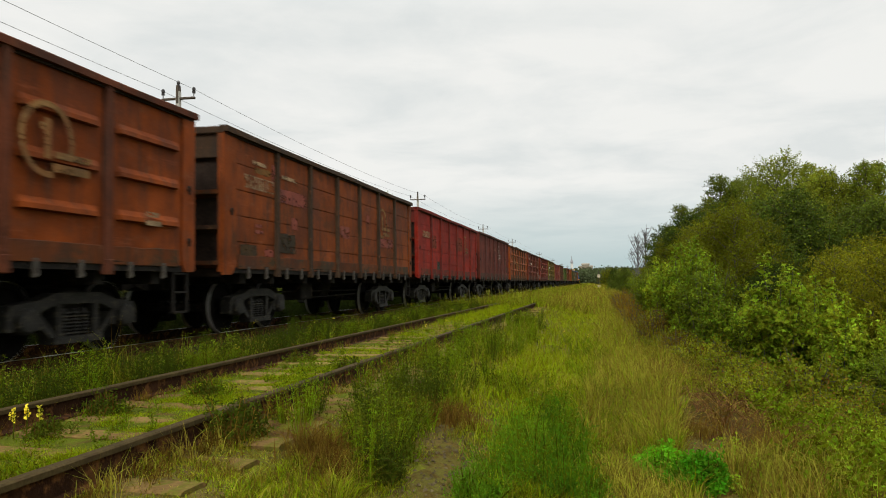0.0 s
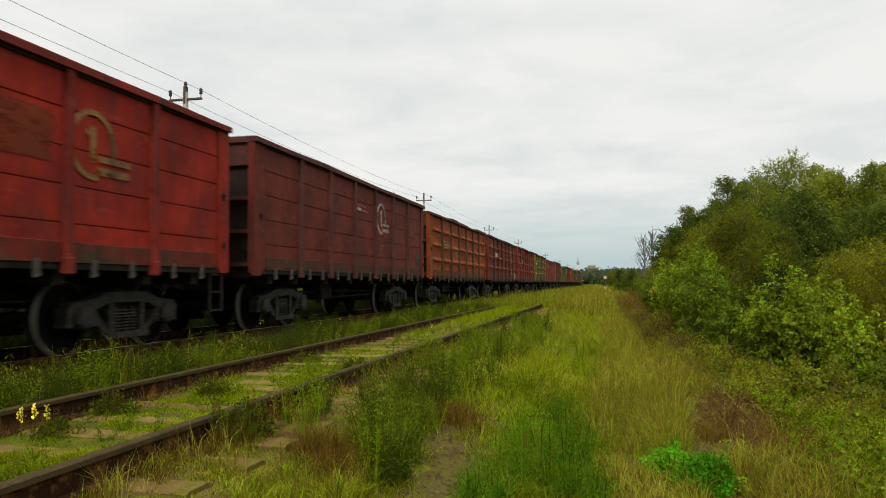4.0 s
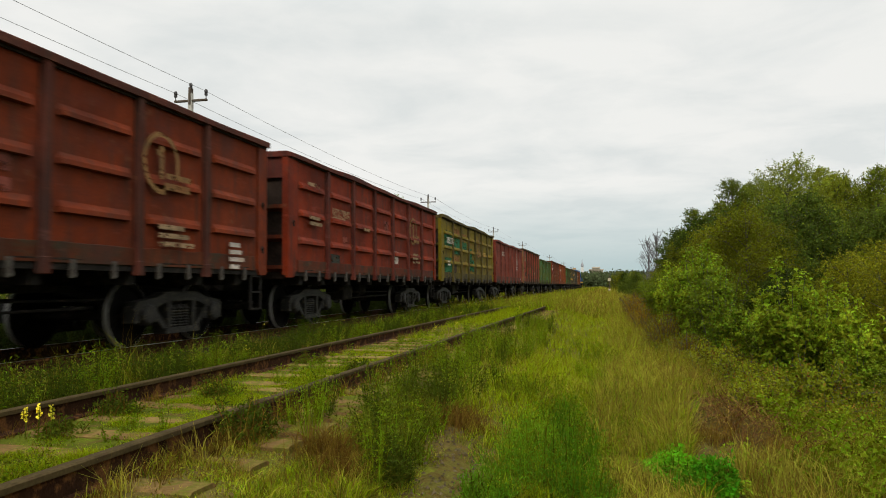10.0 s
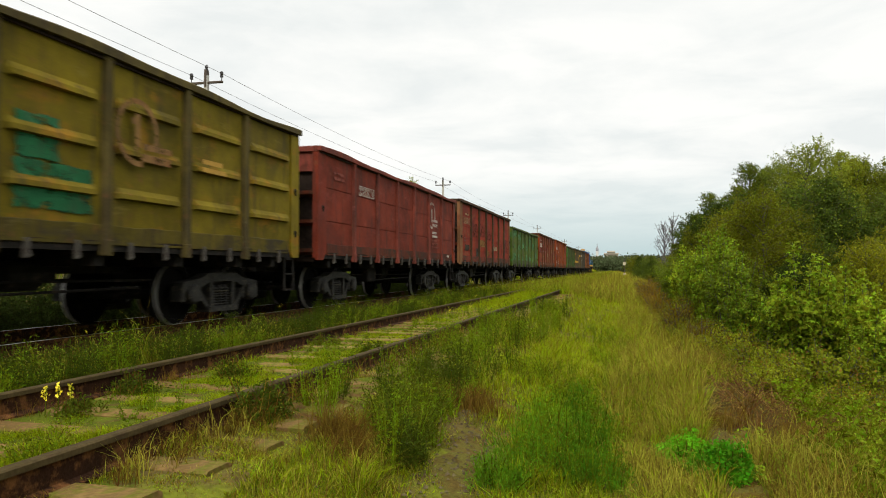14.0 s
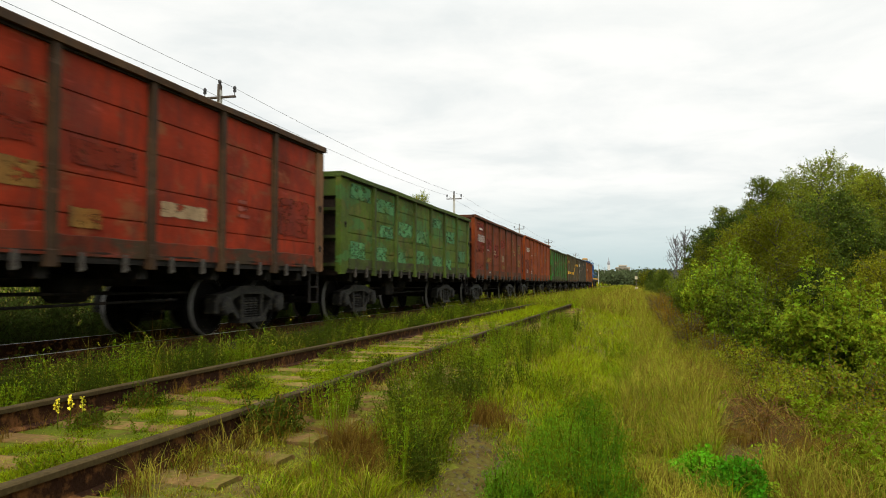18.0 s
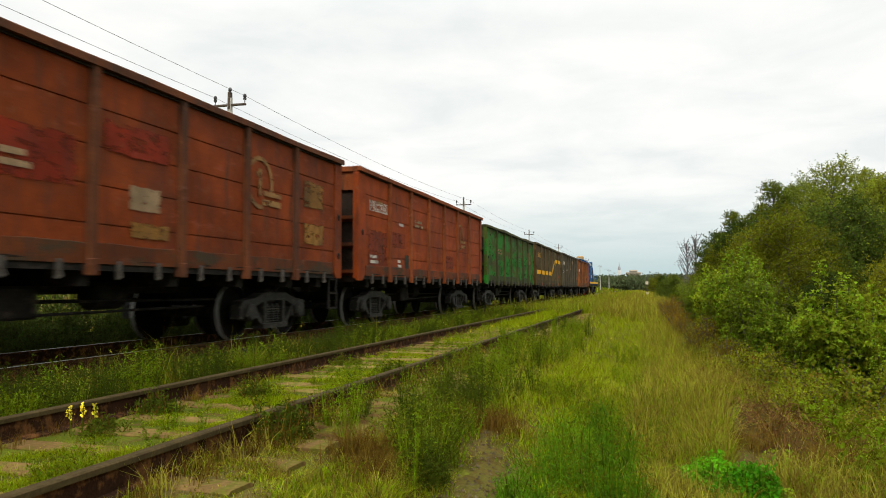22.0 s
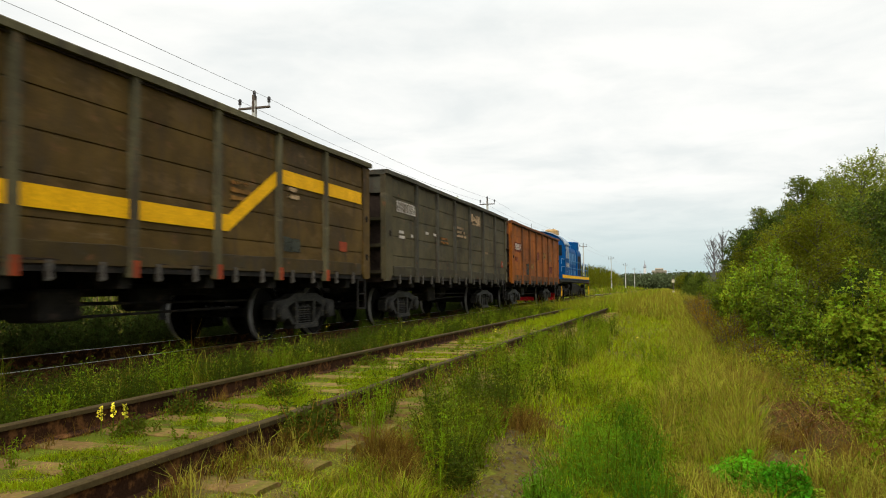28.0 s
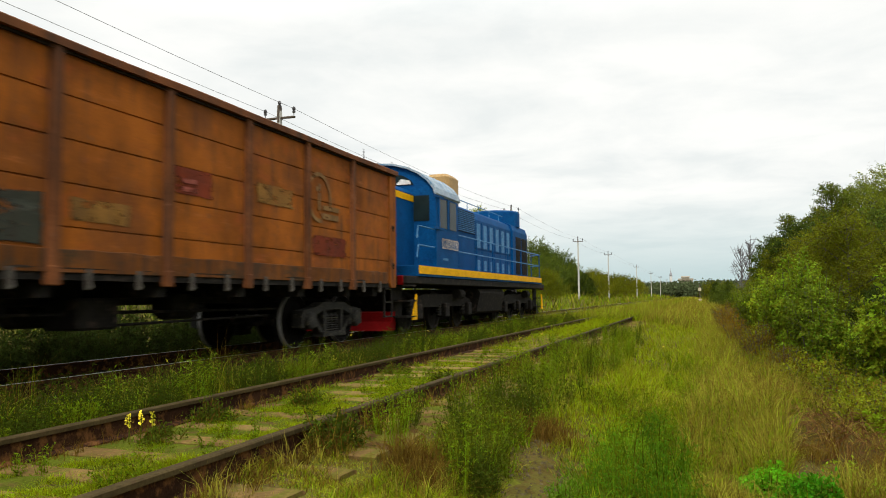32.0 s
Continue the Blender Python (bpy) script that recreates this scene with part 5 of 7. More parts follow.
def pole(x, y, top):
    base = ground_z(x, y) - 0.3
    p = thing("telegraph_pole", "pale concrete telegraph pole with a crossarm and three insulators", "pole", pose(x, y, base), "telegraph poles along the line")
    h = top - base
    part("shaft", Shape().prism([(-0.13, -0.13), (0.13, -0.13), (0.13, 0.13), (-0.13, 0.13)], 2, 0, 0.1).add(
        [(a * 0.11, b * 0.11, 0) for a, b in ((-1, -1), (1, -1), (1, 1), (-1, 1))] + [(a * 0.065, b * 0.065, h - 0.35) for a, b in ((-1, -1), (1, -1), (1, 1), (-1, 1))],
        [(0, 1, 5, 4), (1, 2, 6, 5), (2, 3, 7, 6), (3, 0, 4, 7), (4, 5, 6, 7)]), M["concrete"], p)
    part("crossarm", Shape().box(-0.62, 0.62, -0.05, 0.05, h - 0.64, h - 0.57, 0.01), M["wood"], p, "dark crossarm")
    part("bracket", Shape().box(-0.035, 0.035, -0.10, 0.10, h - 0.75, h - 0.16), M["wood"], p)
    for dx, dz in ((-0.58, -0.56), (0.58, -0.56), (0.0, -0.30)):
        part("insulator", Shape().lathe([(0.015, 0), (0.015, 0.10), (0.055, 0.11), (0.06, 0.17), (0.038, 0.19), (0.06, 0.21), (0.06, 0.28), (0.03, 0.32)], 2, 12, (dx, 0, h + dz)), M["porcelain"], p)
    return [(x + dx, y, top + dz + 0.25) for dx, dz in ((-0.58, -0.56), (0.58, -0.56), (0.0, -0.30))]


tips = [pole(x, y, 8.7 if y < 0 else 7.92 if y < 30 else 8.17) for x, y in POLES]
for k in range(2):
    s = Shape()
    for a, b in zip(tips, tips[1:]):
        pa, pb = Vector(a[k]), Vector(b[k])
        pts = [pa.lerp(pb, j / 12) - Vector((0, 0, 0.3 * 4 * (j / 12) * (1 - j / 12))) for j in range(13)]
        for q, r in zip(pts, pts[1:]):
            s.bar(q, r, 0.008, sides=4)
    solid("overhead_wire", s, M["wire"], "thin overhead telegraph wire", "wire", "telegraph wires")

# ---- plants ----
RS = np.random.RandomState(7)


def fast_mesh(name, verts, faces, mat):
    """Mesh from arrays: faces is a list of index arrays, each with its own number of corners."""
    me = bpy.data.meshes.new(name)
    verts = np.asarray(verts, np.float32)
    loops = np.concatenate([f.reshape(-1) for f in faces])
    sizes = np.concatenate([np.full(len(f), f.shape[1]) for f in faces])
    me.vertices.add(len(verts)); me.vertices.foreach_set("co", verts.reshape(-1))
    me.loops.add(len(loops)); me.loops.foreach_set("vertex_index", loops.astype(np.int32))
    me.polygons.add(len(sizes))
    me.polygons.foreach_set("loop_start", np.concatenate([[0], np.cumsum(sizes)[:-1]]).astype(np.int32))
    me.materials.append(mat)
    me.update(calc_edges=True)
    me.validate()
    return me


def blade_arrays(p, height, width, bend, rs, fine=True):
    """Grass blades at the points p (n, 3): a bent, tapering ribbon each."""
    n = len(p)
    a, t = rs.uniform(0, 2 * np.pi, n), rs.uniform(0, 2 * np.pi, n)
    side = np.stack([np.cos(a), np.sin(a), np.zeros(n)], 1) * (width / 2)[:, None]
    lean = np.stack([np.cos(t), np.sin(t), np.zeros(n)], 1) * (height * bend)[:, None]
    up = np.zeros((n, 3)); up[:, 2] = height
    if fine:
        v = np.stack([p - side, p + side, p + side * 0.75 + up * 0.55 + lean * 0.3, p - side * 0.75 + up * 0.55 + lean * 0.3, p + up * (1 - 0.25 * bend)[:, None] + lean], 1)
        k = np.arange(n)[:, None] * 5
        return v.reshape(-1, 3), [k + np.array([[0, 1, 2, 3]]), k + np.array([[3, 2, 4]])]
    v = np.stack([p - side, p + side, p + up + lean], 1)
    return v.reshape(-1, 3), [np.arange(n)[:, None] * 3 + np.array([[0, 1, 2]])]


def leaf_arrays(c, size, rs, droop=0.3, narrow=0.55, face=None, lobed=False):
    """Folded leaves at the points c, turned towards face where given; lobed: three fingers each."""
    n = len(c)
    d = rs.normal(size=(n, 3)); d[:, 2] -= droop
    if face is None:
        d /= np.linalg.norm(d, axis=1)[:, None]
        s = np.cross(d, rs.normal(size=(n, 3))); s /= np.linalg.norm(s, axis=1)[:, None] + 1e-9
        u = np.cross(s, d)
    else:
        u = face / (np.linalg.norm(face, axis=1)[:, None] + 1e-9) * 0.9 + rs.normal(size=(n, 3)) * 0.6
        u /= np.linalg.norm(u, axis=1)[:, None]
        d -= u * (d * u).sum(1)[:, None]
        d /= np.linalg.norm(d, axis=1)[:, None] + 1e-9
        s = np.cross(d, u)
    L = (size * rs.uniform(0.7, 1.3, n))[:, None]
    if not lobed:
        v = np.stack([c, c + d * L * 0.45 + s * L * narrow * 0.5 + u * L * 0.12, c + d * L, c + d * L * 0.45 - s * L * narrow * 0.5 + u * L * 0.12], 1)
        k = np.arange(n)[:, None] * 4
        return v.reshape(-1, 3), [k + np.array([[0, 1, 2]]), k + np.array([[0, 2, 3]])]
    cols, faces = [c], []
    for j, (turn, long_) in enumerate(((-0.95, 0.8), (0.0, 1.0), (0.95, 0.8))):
        e = d * math.cos(turn) + s * math.sin(turn)
        w = s * math.cos(turn) - d * math.sin(turn)
        cols += [c + e * L * 0.5 * long_ + w * L * 0.27 * long_, c + e * L * long_ - u * L * 0.14, c + e * L * 0.5 * long_ - w * L * 0.27 * long_]
        faces.append([0, 1 + 3 * j, 2 + 3 * j, 3 + 3 * j])
    k = np.arange(n)[:, None] * 10
    return np.stack(cols, 1).reshape(-1, 3), [k + np.array([f]) for f in faces]


def joined(*sets):
    vs, fs, k = [], [], 0
    for v, f in sets:
        vs.append(v); fs += [q + k for q in f]; k += len(v)
    return np.concatenate(vs), fs


def limbs(height, spread, count, rs, low=0.25, rise=0.6, sub=3, shape=1.0):
    """Trunk and limbs as segments (a, b, radius), and points along the outer limbs where leaves sit."""
    seg, tips = [], []
    r0 = height * 0.012 + 0.02
    lean = rs.normal(size=2) * 0.03
    top = np.array([lean[0] * height, lean[1] * height, height * 0.95])
    n = 6
    spine = [np.array([top[0] * (k / n) ** 1.5, top[1] * (k / n) ** 1.5, top[2] * k / n]) for k in range(n + 1)]
    for k in range(n):
        seg.append((spine[k], spine[k + 1], r0 * (1 - 0.8 * k / n), r0 * (1 - 0.8 * (k + 1) / n)))
    for k in range(count):
        f = low + (1 - low) * (k + rs.uniform(0, 0.9)) / count
        q = f * n; j = min(n - 1, int(q))
        a = spine[j] + (spine[j + 1] - spine[j]) * (q - j)
        ang = k * 2.4 + rs.uniform(-0.4, 0.4)
        u = (f - low) / (1 - low)
        reach = spread * (0.16 + 1.05 * np.sin(np.pi * min(1, 0.18 + 0.80 * u)) ** shape * rs.uniform(0.6, 1.15))
        b = a + np.array([np.cos(ang) * reach, np.sin(ang) * reach, reach * rise * rs.uniform(0.5, 1.4)])
        seg.append((a, b, r0 * 0.35, r0 * 0.10))
        for m in range(sub):
            g = rs.uniform(0.35, 0.95)
            c = a + (b - a) * g
            e = c + rs.normal(size=3) * np.array([0.30, 0.30, 0.22]) * reach + np.array([0, 0, 0.10 * reach])
            seg.append((c, e, r0 * 0.14, r0 * 0.04))
            tips += [c + (e - c) * 0.5, e]
        tips += [b, a + (b - a) * 0.7]
    tips += [spine[-1], spine[-2] + rs.normal(size=3) * 0.1 * spread]
    return seg, np.array(tips)


def wood_shape(seg, sides=5):
    s = Shape()
    for a, b, ra, rb in seg:
        s.bar(a, b, ra, rb, sides)
    return s


def tree(name, label, category, height, spread, count, leaves, size, mat, m, group, seed, low=0.25, rise=0.6, sub=3, cluster=0.16, droop=0.3, narrow=0.55, extra=None):
    rs = np.random.RandomState(seed)
    seg, tips = limbs(height, spread, count, rs, low, rise, sub)
    t = thing(name, label, category, m, group)
    trunk = part("trunk" if "tree" in name else "stem", wood_shape(seg), M["bark"] if leaves else M["twig"], t)
    if leaves:
        w = rs.dirichlet(np.full(len(tips), 1.6)) * leaves
        idx = np.repeat(np.arange(len(tips)), w.astype(int))
        c = tips[idx] + np.clip(rs.normal(size=(len(idx), 3)), -1.7, 1.7) * cluster * spread * np.array([1, 1, 0.75])
        c[:, 2] = np.maximum(c[:, 2], 0.04)
        part("crown", fast_mesh("crown", *leaf_arrays(c, size, rs, droop, narrow), mat), None, t)
        if extra:
            keep = rs.rand(len(idx)) < 0.06
            part("yellowed_leaves", fast_mesh("yellowed_leaves", *leaf_arrays(c[keep] + rs.normal(size=(keep.sum(), 3)) * 0.06, size, rs, droop, narrow), extra), None, t, "yellow and rust-tinted leaves")
    return t


def polar(az, d):
    return d * math.sin(radians(az)), d * math.cos(radians(az))


def planted(x, y, turn=0.0, size=1.0, squash=1.0, sink=0.05):
    return pose(x, y, ground_z(x, y) - sink, 0, 0, turn) @ Matrix.Diagonal((size, size, size * squash, 1))


TREES = "trees behind the bushes"
def foliage(name, label, category, height, spread, clumps, leaves, size, mat, m, group, seed, low=0.2, narrow=0.6, flat=0.75, sharp=0.9, twigs=6, extra=None):
    """A tree of limbs that each end in a mass of leaves, with loose leafy twigs round it."""
    rs = np.random.RandomState(seed)
    seg, pts = [], []
    r0 = height * 0.011 + 0.015
    lean = rs.normal(size=2) * 0.04 * height
    spine = [np.array([lean[0] * (k / 6) ** 1.6, lean[1] * (k / 6) ** 1.6, height * 0.97 * k / 6]) for k in range(7)]
    for k in range(6):
        seg.append((spine[k], spine[k + 1], r0 * (1 - 0.14 * k), r0 * (1 - 0.14 * (k + 1))))
    area = []
    heads = []
    looks = []
    for k in range(clumps):
        u = (k + rs.uniform(0.1, 0.9)) / clumps
        f = low + (1 - low) * u
        q = f * 6; j = min(5, int(q))
        on = spine[j] + (spine[j + 1] - spine[j]) * (q - j)
        ang = k * 2.4 + rs.uniform(-0.5, 0.5)
        reach = spread * math.sin(math.pi * min(0.97, 0.22 + 0.74 * u)) ** sharp * rs.uniform(0.55, 1.05)
        rc = spread * rs.uniform(0.34, 0.52) * (1 - 0.35 * u)
        c = on + np.array([math.cos(ang) * reach, math.sin(ang) * reach, rs.uniform(-0.1, 0.1) * spread])
        q2 = max(0.05, f - 0.5 * reach / height - 0.04) * 6; j2 = min(5, int(q2))
        root = spine[j2] + (spine[j2 + 1] - spine[j2]) * (q2 - j2)
        seg.append((root, c, r0 * 0.32, r0 * 0.10))
        heads.append((c, rc, ang)); area.append(rc ** 2)
    heads += [(spine[6], spread * 0.26, 0.0), (spine[5], spread * 0.42, 1.0), (spine[4], spread * 0.55, 2.0), (spine[3], spread * 0.6, 3.0)]; area += [(spread * q) ** 2 for q in (0.26, 0.42, 0.55, 0.6)]
    share = np.array(area) / sum(area)
    for (c, rc, ang), s in zip(heads, share):
        n = int(leaves * s * 0.72)
        d = rs.normal(size=(n, 3)); d[:, 2] += 0.25
        d /= np.linalg.norm(d, axis=1)[:, None]
        r = rc * (0.35 + 0.75 * rs.rand(n) ** 0.7)
        pts.append(c + d * r[:, None] * np.array([1, 1, flat]) + rs.normal(size=(n, 3)) * rc * 0.10)
        looks.append(d + np.array([0, 0, 0.25]))
        per = max(4, int(leaves * s * 0.28 / twigs))
        for _ in range(twigs):
            w = np.array([math.cos(ang), math.sin(ang), 0.3]) * 0.5 + rs.normal(size=3) * 0.7 + np.array([0, 0, 0.45])
            w /= np.linalg.norm(w)
            e = c + w * rc * rs.uniform(1.15, 1.75)
            seg.append((c, e, r0 * 0.07, r0 * 0.02))
            g = rs.uniform(0.45, 1.02, per)[:, None]
            pts.append(c + (e - c) * g + rs.normal(size=(per, 3)) * rc * 0.07)
            looks.append(np.tile(w + np.array([0, 0, 0.3]), (per, 1)))
    pts = np.concatenate(pts); pts[:, 2] = np.maximum(pts[:, 2], 0.03)
    looks = np.concatenate(looks)
    t = thing(name, label, category, m, group)
    part("trunk" if "tree" in name else "stem", wood_shape(seg), M["bark"], t)
    keep = rs.rand(len(pts)) < (0.10 if extra else 0.0)
    part("crown", fast_mesh("crown", *leaf_arrays(pts[~keep], size, rs, 0.3, narrow, looks[~keep]), mat), None, t)
    if extra:
        part("yellowed_leaves", fast_mesh("yellowed_leaves", *leaf_arrays(pts[keep], size, rs, 0.3, narrow, looks[keep]), extra), None, t, "yellow and rust-tinted leaves")
    return t


def sapling(name, label, height, spread, shoots, per, size, mat, m, group, seed, narrow=0.8, extra=None, droop=0.35, bare=0.12, lobed=False):
    """A shrub of upright shoots with side twigs, leaves along all of them."""
    rs = np.random.RandomState(seed)
    seg, pts = [], []
    for k in range(shoots):
        a, r = k * 2.4 + rs.uniform(-0.4, 0.4), spread * math.sqrt((k + 0.5) / shoots)
        foot = np.array([math.cos(a) * r * 0.35, math.sin(a) * r * 0.35, 0.0])
        h = height * rs.uniform(0.72, 1.22) * (1 - 0.28 * (r / spread) ** 2)
        top = np.array([math.cos(a) * r * 1.1, math.sin(a) * r * 1.1, h])
        bow = foot + (top - foot) * 0.5 + np.array([0, 0, 0.12 * h])
        seg += [(foot, bow, 0.012, 0.008), (bow, top, 0.008, 0.003)]
        for path, share in (((foot, bow), 0.35), ((bow, top), 0.35)):
            n = int(per * share)
            g = rs.uniform(bare if path[0] is foot else 0, 1.0, n)[:, None]
            pts.append(path[0] + (path[1] - path[0]) * g + rs.normal(size=(n, 3)) * np.array([1, 1, 0.6]) * 0.10 * spread)
        for _ in range(5):
            c = foot + (top - foot) * rs.uniform(0.25, 0.9)
            w = rs.normal(size=3) * np.array([1, 1, 0.4]) + np.array([math.cos(a), math.sin(a), 0.5]) * 0.6
            e = c + w / np.linalg.norm(w) * spread * rs.uniform(0.25, 0.5)
            seg.append((c, e, 0.004, 0.002))
            n = max(2, int(per * 0.06))
            pts.append(c + (e - c) * rs.uniform(0.25, 1.0, n)[:, None] + rs.normal(size=(n, 3)) * 0.04 * spread)
    pts = np.concatenate(pts); pts[:, 2] = np.maximum(pts[:, 2], 0.03)
    looks = pts * np.array([1.0, 1.0, 0.25]) + np.array([0, 0, 0.35 * spread])
    t = thing(name, label, "shrub", m, group)
    part("stem", wood_shape(seg, 4), M["bark"], t)
    keep = rs.rand(len(pts)) < (0.12 if extra else 0.0)
    part("crown", fast_mesh("crown", *leaf_arrays(pts[~keep], size, rs, droop, narrow, looks[~keep], lobed), mat), None, t)
    if extra:
        part("yellowed_leaves", fast_mesh("yellowed_leaves", *leaf_arrays(pts[keep], size, rs, droop, narrow, looks[keep], lobed), extra), None, t, "yellow and rust-tinted leaves")
    return t


birch = foliage("birch_tree", "tall feathery birch tree in green leaf", "tree", 8.0, 1.6, 56, 38000, 0.080, M["leaf_birch"], planted(*polar(11.5, 34), 0, 0.96), TREES, 1, 0.14, 0.6, 1.0, 0.75, 9, M["leaf_mid"])
slim = foliage("birch_tree", "slim young birch tree in green leaf", "tree", 7.6, 1.0, 44, 25000, 0.080, M["leaf_birch"], planted(*polar(8.8, 36), 0, 0.95), TREES, 2, 0.16, 0.6, 1.1, 0.7, 9, M["leaf_olive"])
alder = foliage("alder_tree", "dark green leafy alder tree", "tree", 5.6, 1.5, 42, 28000, 0.082, M["leaf_dark"], planted(*polar(12.7, 28)), TREES, 3, 0.08, 0.75, 0.75, 0.7, 6, M["leaf_mid"])
willow = foliage("willow_tree", "olive green willow tree with rust-tinted leaves", "tree", 4.0, 1.15, 40, 28000, 0.064, M["leaf_olive"], planted(*polar(9.5, 22)), TREES, 4, 0.06, 0.45, 0.9, 0.6, 7, M["leaf_gold"])
for src, az, d, turn, sz, tall in ((birch, 10.3, 36, 80, 0.95, 1.0), (birch, 12.7, 37, 200, 0.93, 0.98), (birch, 13.6, 41, 20, 0.98, 1.0), (slim, 8.0, 38, 60, 0.88, 1.0), (slim, 9.6, 39, 130, 1.04, 1.0), (slim, 7.1, 38, 220, 0.80, 1.0),
                                   (slim, 6.1, 37, 10, 0.77, 1.0), (slim, 5.1, 40, 100, 0.64, 1.0), (slim, 14.4, 42, 300, 1.18, 1.0), (slim, 15.1, 40, 200, 1.10, 1.0), (slim, 15.8, 41, 70, 1.08, 1.0), (slim, 16.7, 40, 20, 1.00, 1.0),
                                   (slim, 17.5, 39, 120, 1.10, 1.0), (slim, 18.4, 40, 250, 1.12, 1.0), (birch, 18.4, 36, 90, 0.78, 1.0), (birch, 20.4, 35, 60, 0.85, 1.0), (birch, 22.6, 34, 170, 0.88, 1.0),
                                   (alder, 10.9, 29, 60, 0.95, 1.0), (alder, 14.2, 27, 120, 0.92, 1.0), (alder, 8.0, 31, 10, 0.9, 1.0), (alder, 6.4, 33, 240, 0.82, 1.0), (alder, 5.1, 37, 90, 0.78, 1.0), (alder, 16.6, 29, 300, 0.92, 1.0),
                                   (alder, 18.8, 28, 190, 0.9, 1.0), (alder, 21.2, 27, 10, 0.95, 1.0), (alder, 4.1, 44, 60, 0.55, 1.0), (alder, 3.4, 44, 40, 0.34, 1.0), (alder, 2.0, 80, 100, 0.55, 1.0), (alder, 1.2, 100, 140, 0.55, 1.0),
                                   (birch, 15.4, 33, 250, 0.78, 0.85), (birch, 17.2, 31, 140, 0.62, 0.9), (alder, 12.0, 24, 200, 0.66, 1.0),
                                   (willow, 8.3, 23, 80, 0.9, 1.0), (willow, 13.6, 17, 60, 0.5, 0.9), (alder, 12.3, 20, 100, 0.45, 1.0), (alder, 10.6, 21, 260, 0.42, 0.9), (willow, 11.0, 24, 170, 0.98, 1.0), (willow, 6.4, 29, 250, 0.86, 1.0), (willow, 15.8, 16, 20, 0.66, 1.0), (willow, 17.3, 17, 300, 0.78, 1.0), (willow, 19.2, 15, 140, 0.74, 1.0),
                                   (willow, 21.5, 15, 200, 0.8, 1.0), (willow, 24.0, 14, 90, 0.8, 1.0), (willow, 5.3, 34, 40, 0.92, 1.0), (willow, 14.0, 22, 10, 0.62, 1.0), (willow, 4.4, 40, 190, 0.85, 1.0)):
    copy_thing(src, planted(*polar(az, d), turn, sz, tall))
copy_thing(birch, planted(*polar(-16.6, 55), 30, 0.84))
# unseen trees added past and behind the camera, to block sky light from the train
for k, (x, y) in enumerate(((11, 14), (9.5, 7), (12, 1), (9, -5), (11.5, -11), (9, -17), (12, -23), (9.5, -29))):
    copy_thing((birch, alder)[k % 2], planted(x, y, k * 50, 1.15 if k % 2 == 0 else 1.35))

# a bare tree against the sky
tree("bare_tree", "leafless grey tree against the sky", "tree", 6.9, 1.0, 40, 0, 0, None, planted(*polar(3.35, 72)), TREES, 5, 0.2, 1.7, 7)
tree("bare_tree", "small leafless grey tree", "tree", 6.6, 0.9, 40, 0, 0, None, planted(*polar(2.85, 76)), TREES, 6, 0.2, 1.7, 7)

# near shrubs on the bank
SHRUBS = "shrubs on the bank"
maple = sapling("shrub", "bright green maple shrub with large leaves", 2.05, 0.55, 20, 430, 0.058, M["leaf_bright"], planted(2.45, 11.6, 0, 0.84), SHRUBS, 11, 0.85, M["leaf_mid"], lobed=True)
hazel = sapling("shrub", "mid-green shrub with yellowing leaves", 1.9, 0.58, 20, 400, 0.056, M["leaf_mid"], planted(1.95, 14.9, 40, 0.9), SHRUBS, 12, 0.65, M["leaf_bright"])
briar = sapling("shrub", "low yellowing bramble shrub", 0.85, 0.75, 22, 170, 0.060, M["leaf_gold"], planted(2.3, 9.7, 0, 0.75), SHRUBS, 13, 0.7, M["leaf_autumn"])
rusty = sapling("shrub", "rust-brown shrub of dry leaves", 1.0, 0.55, 24, 190, 0.035, M["leaf_rust"], planted(1.15, 17.0, 0, 0.9), SHRUBS, 14, 0.5, M["leaf_gold"], 0.1)
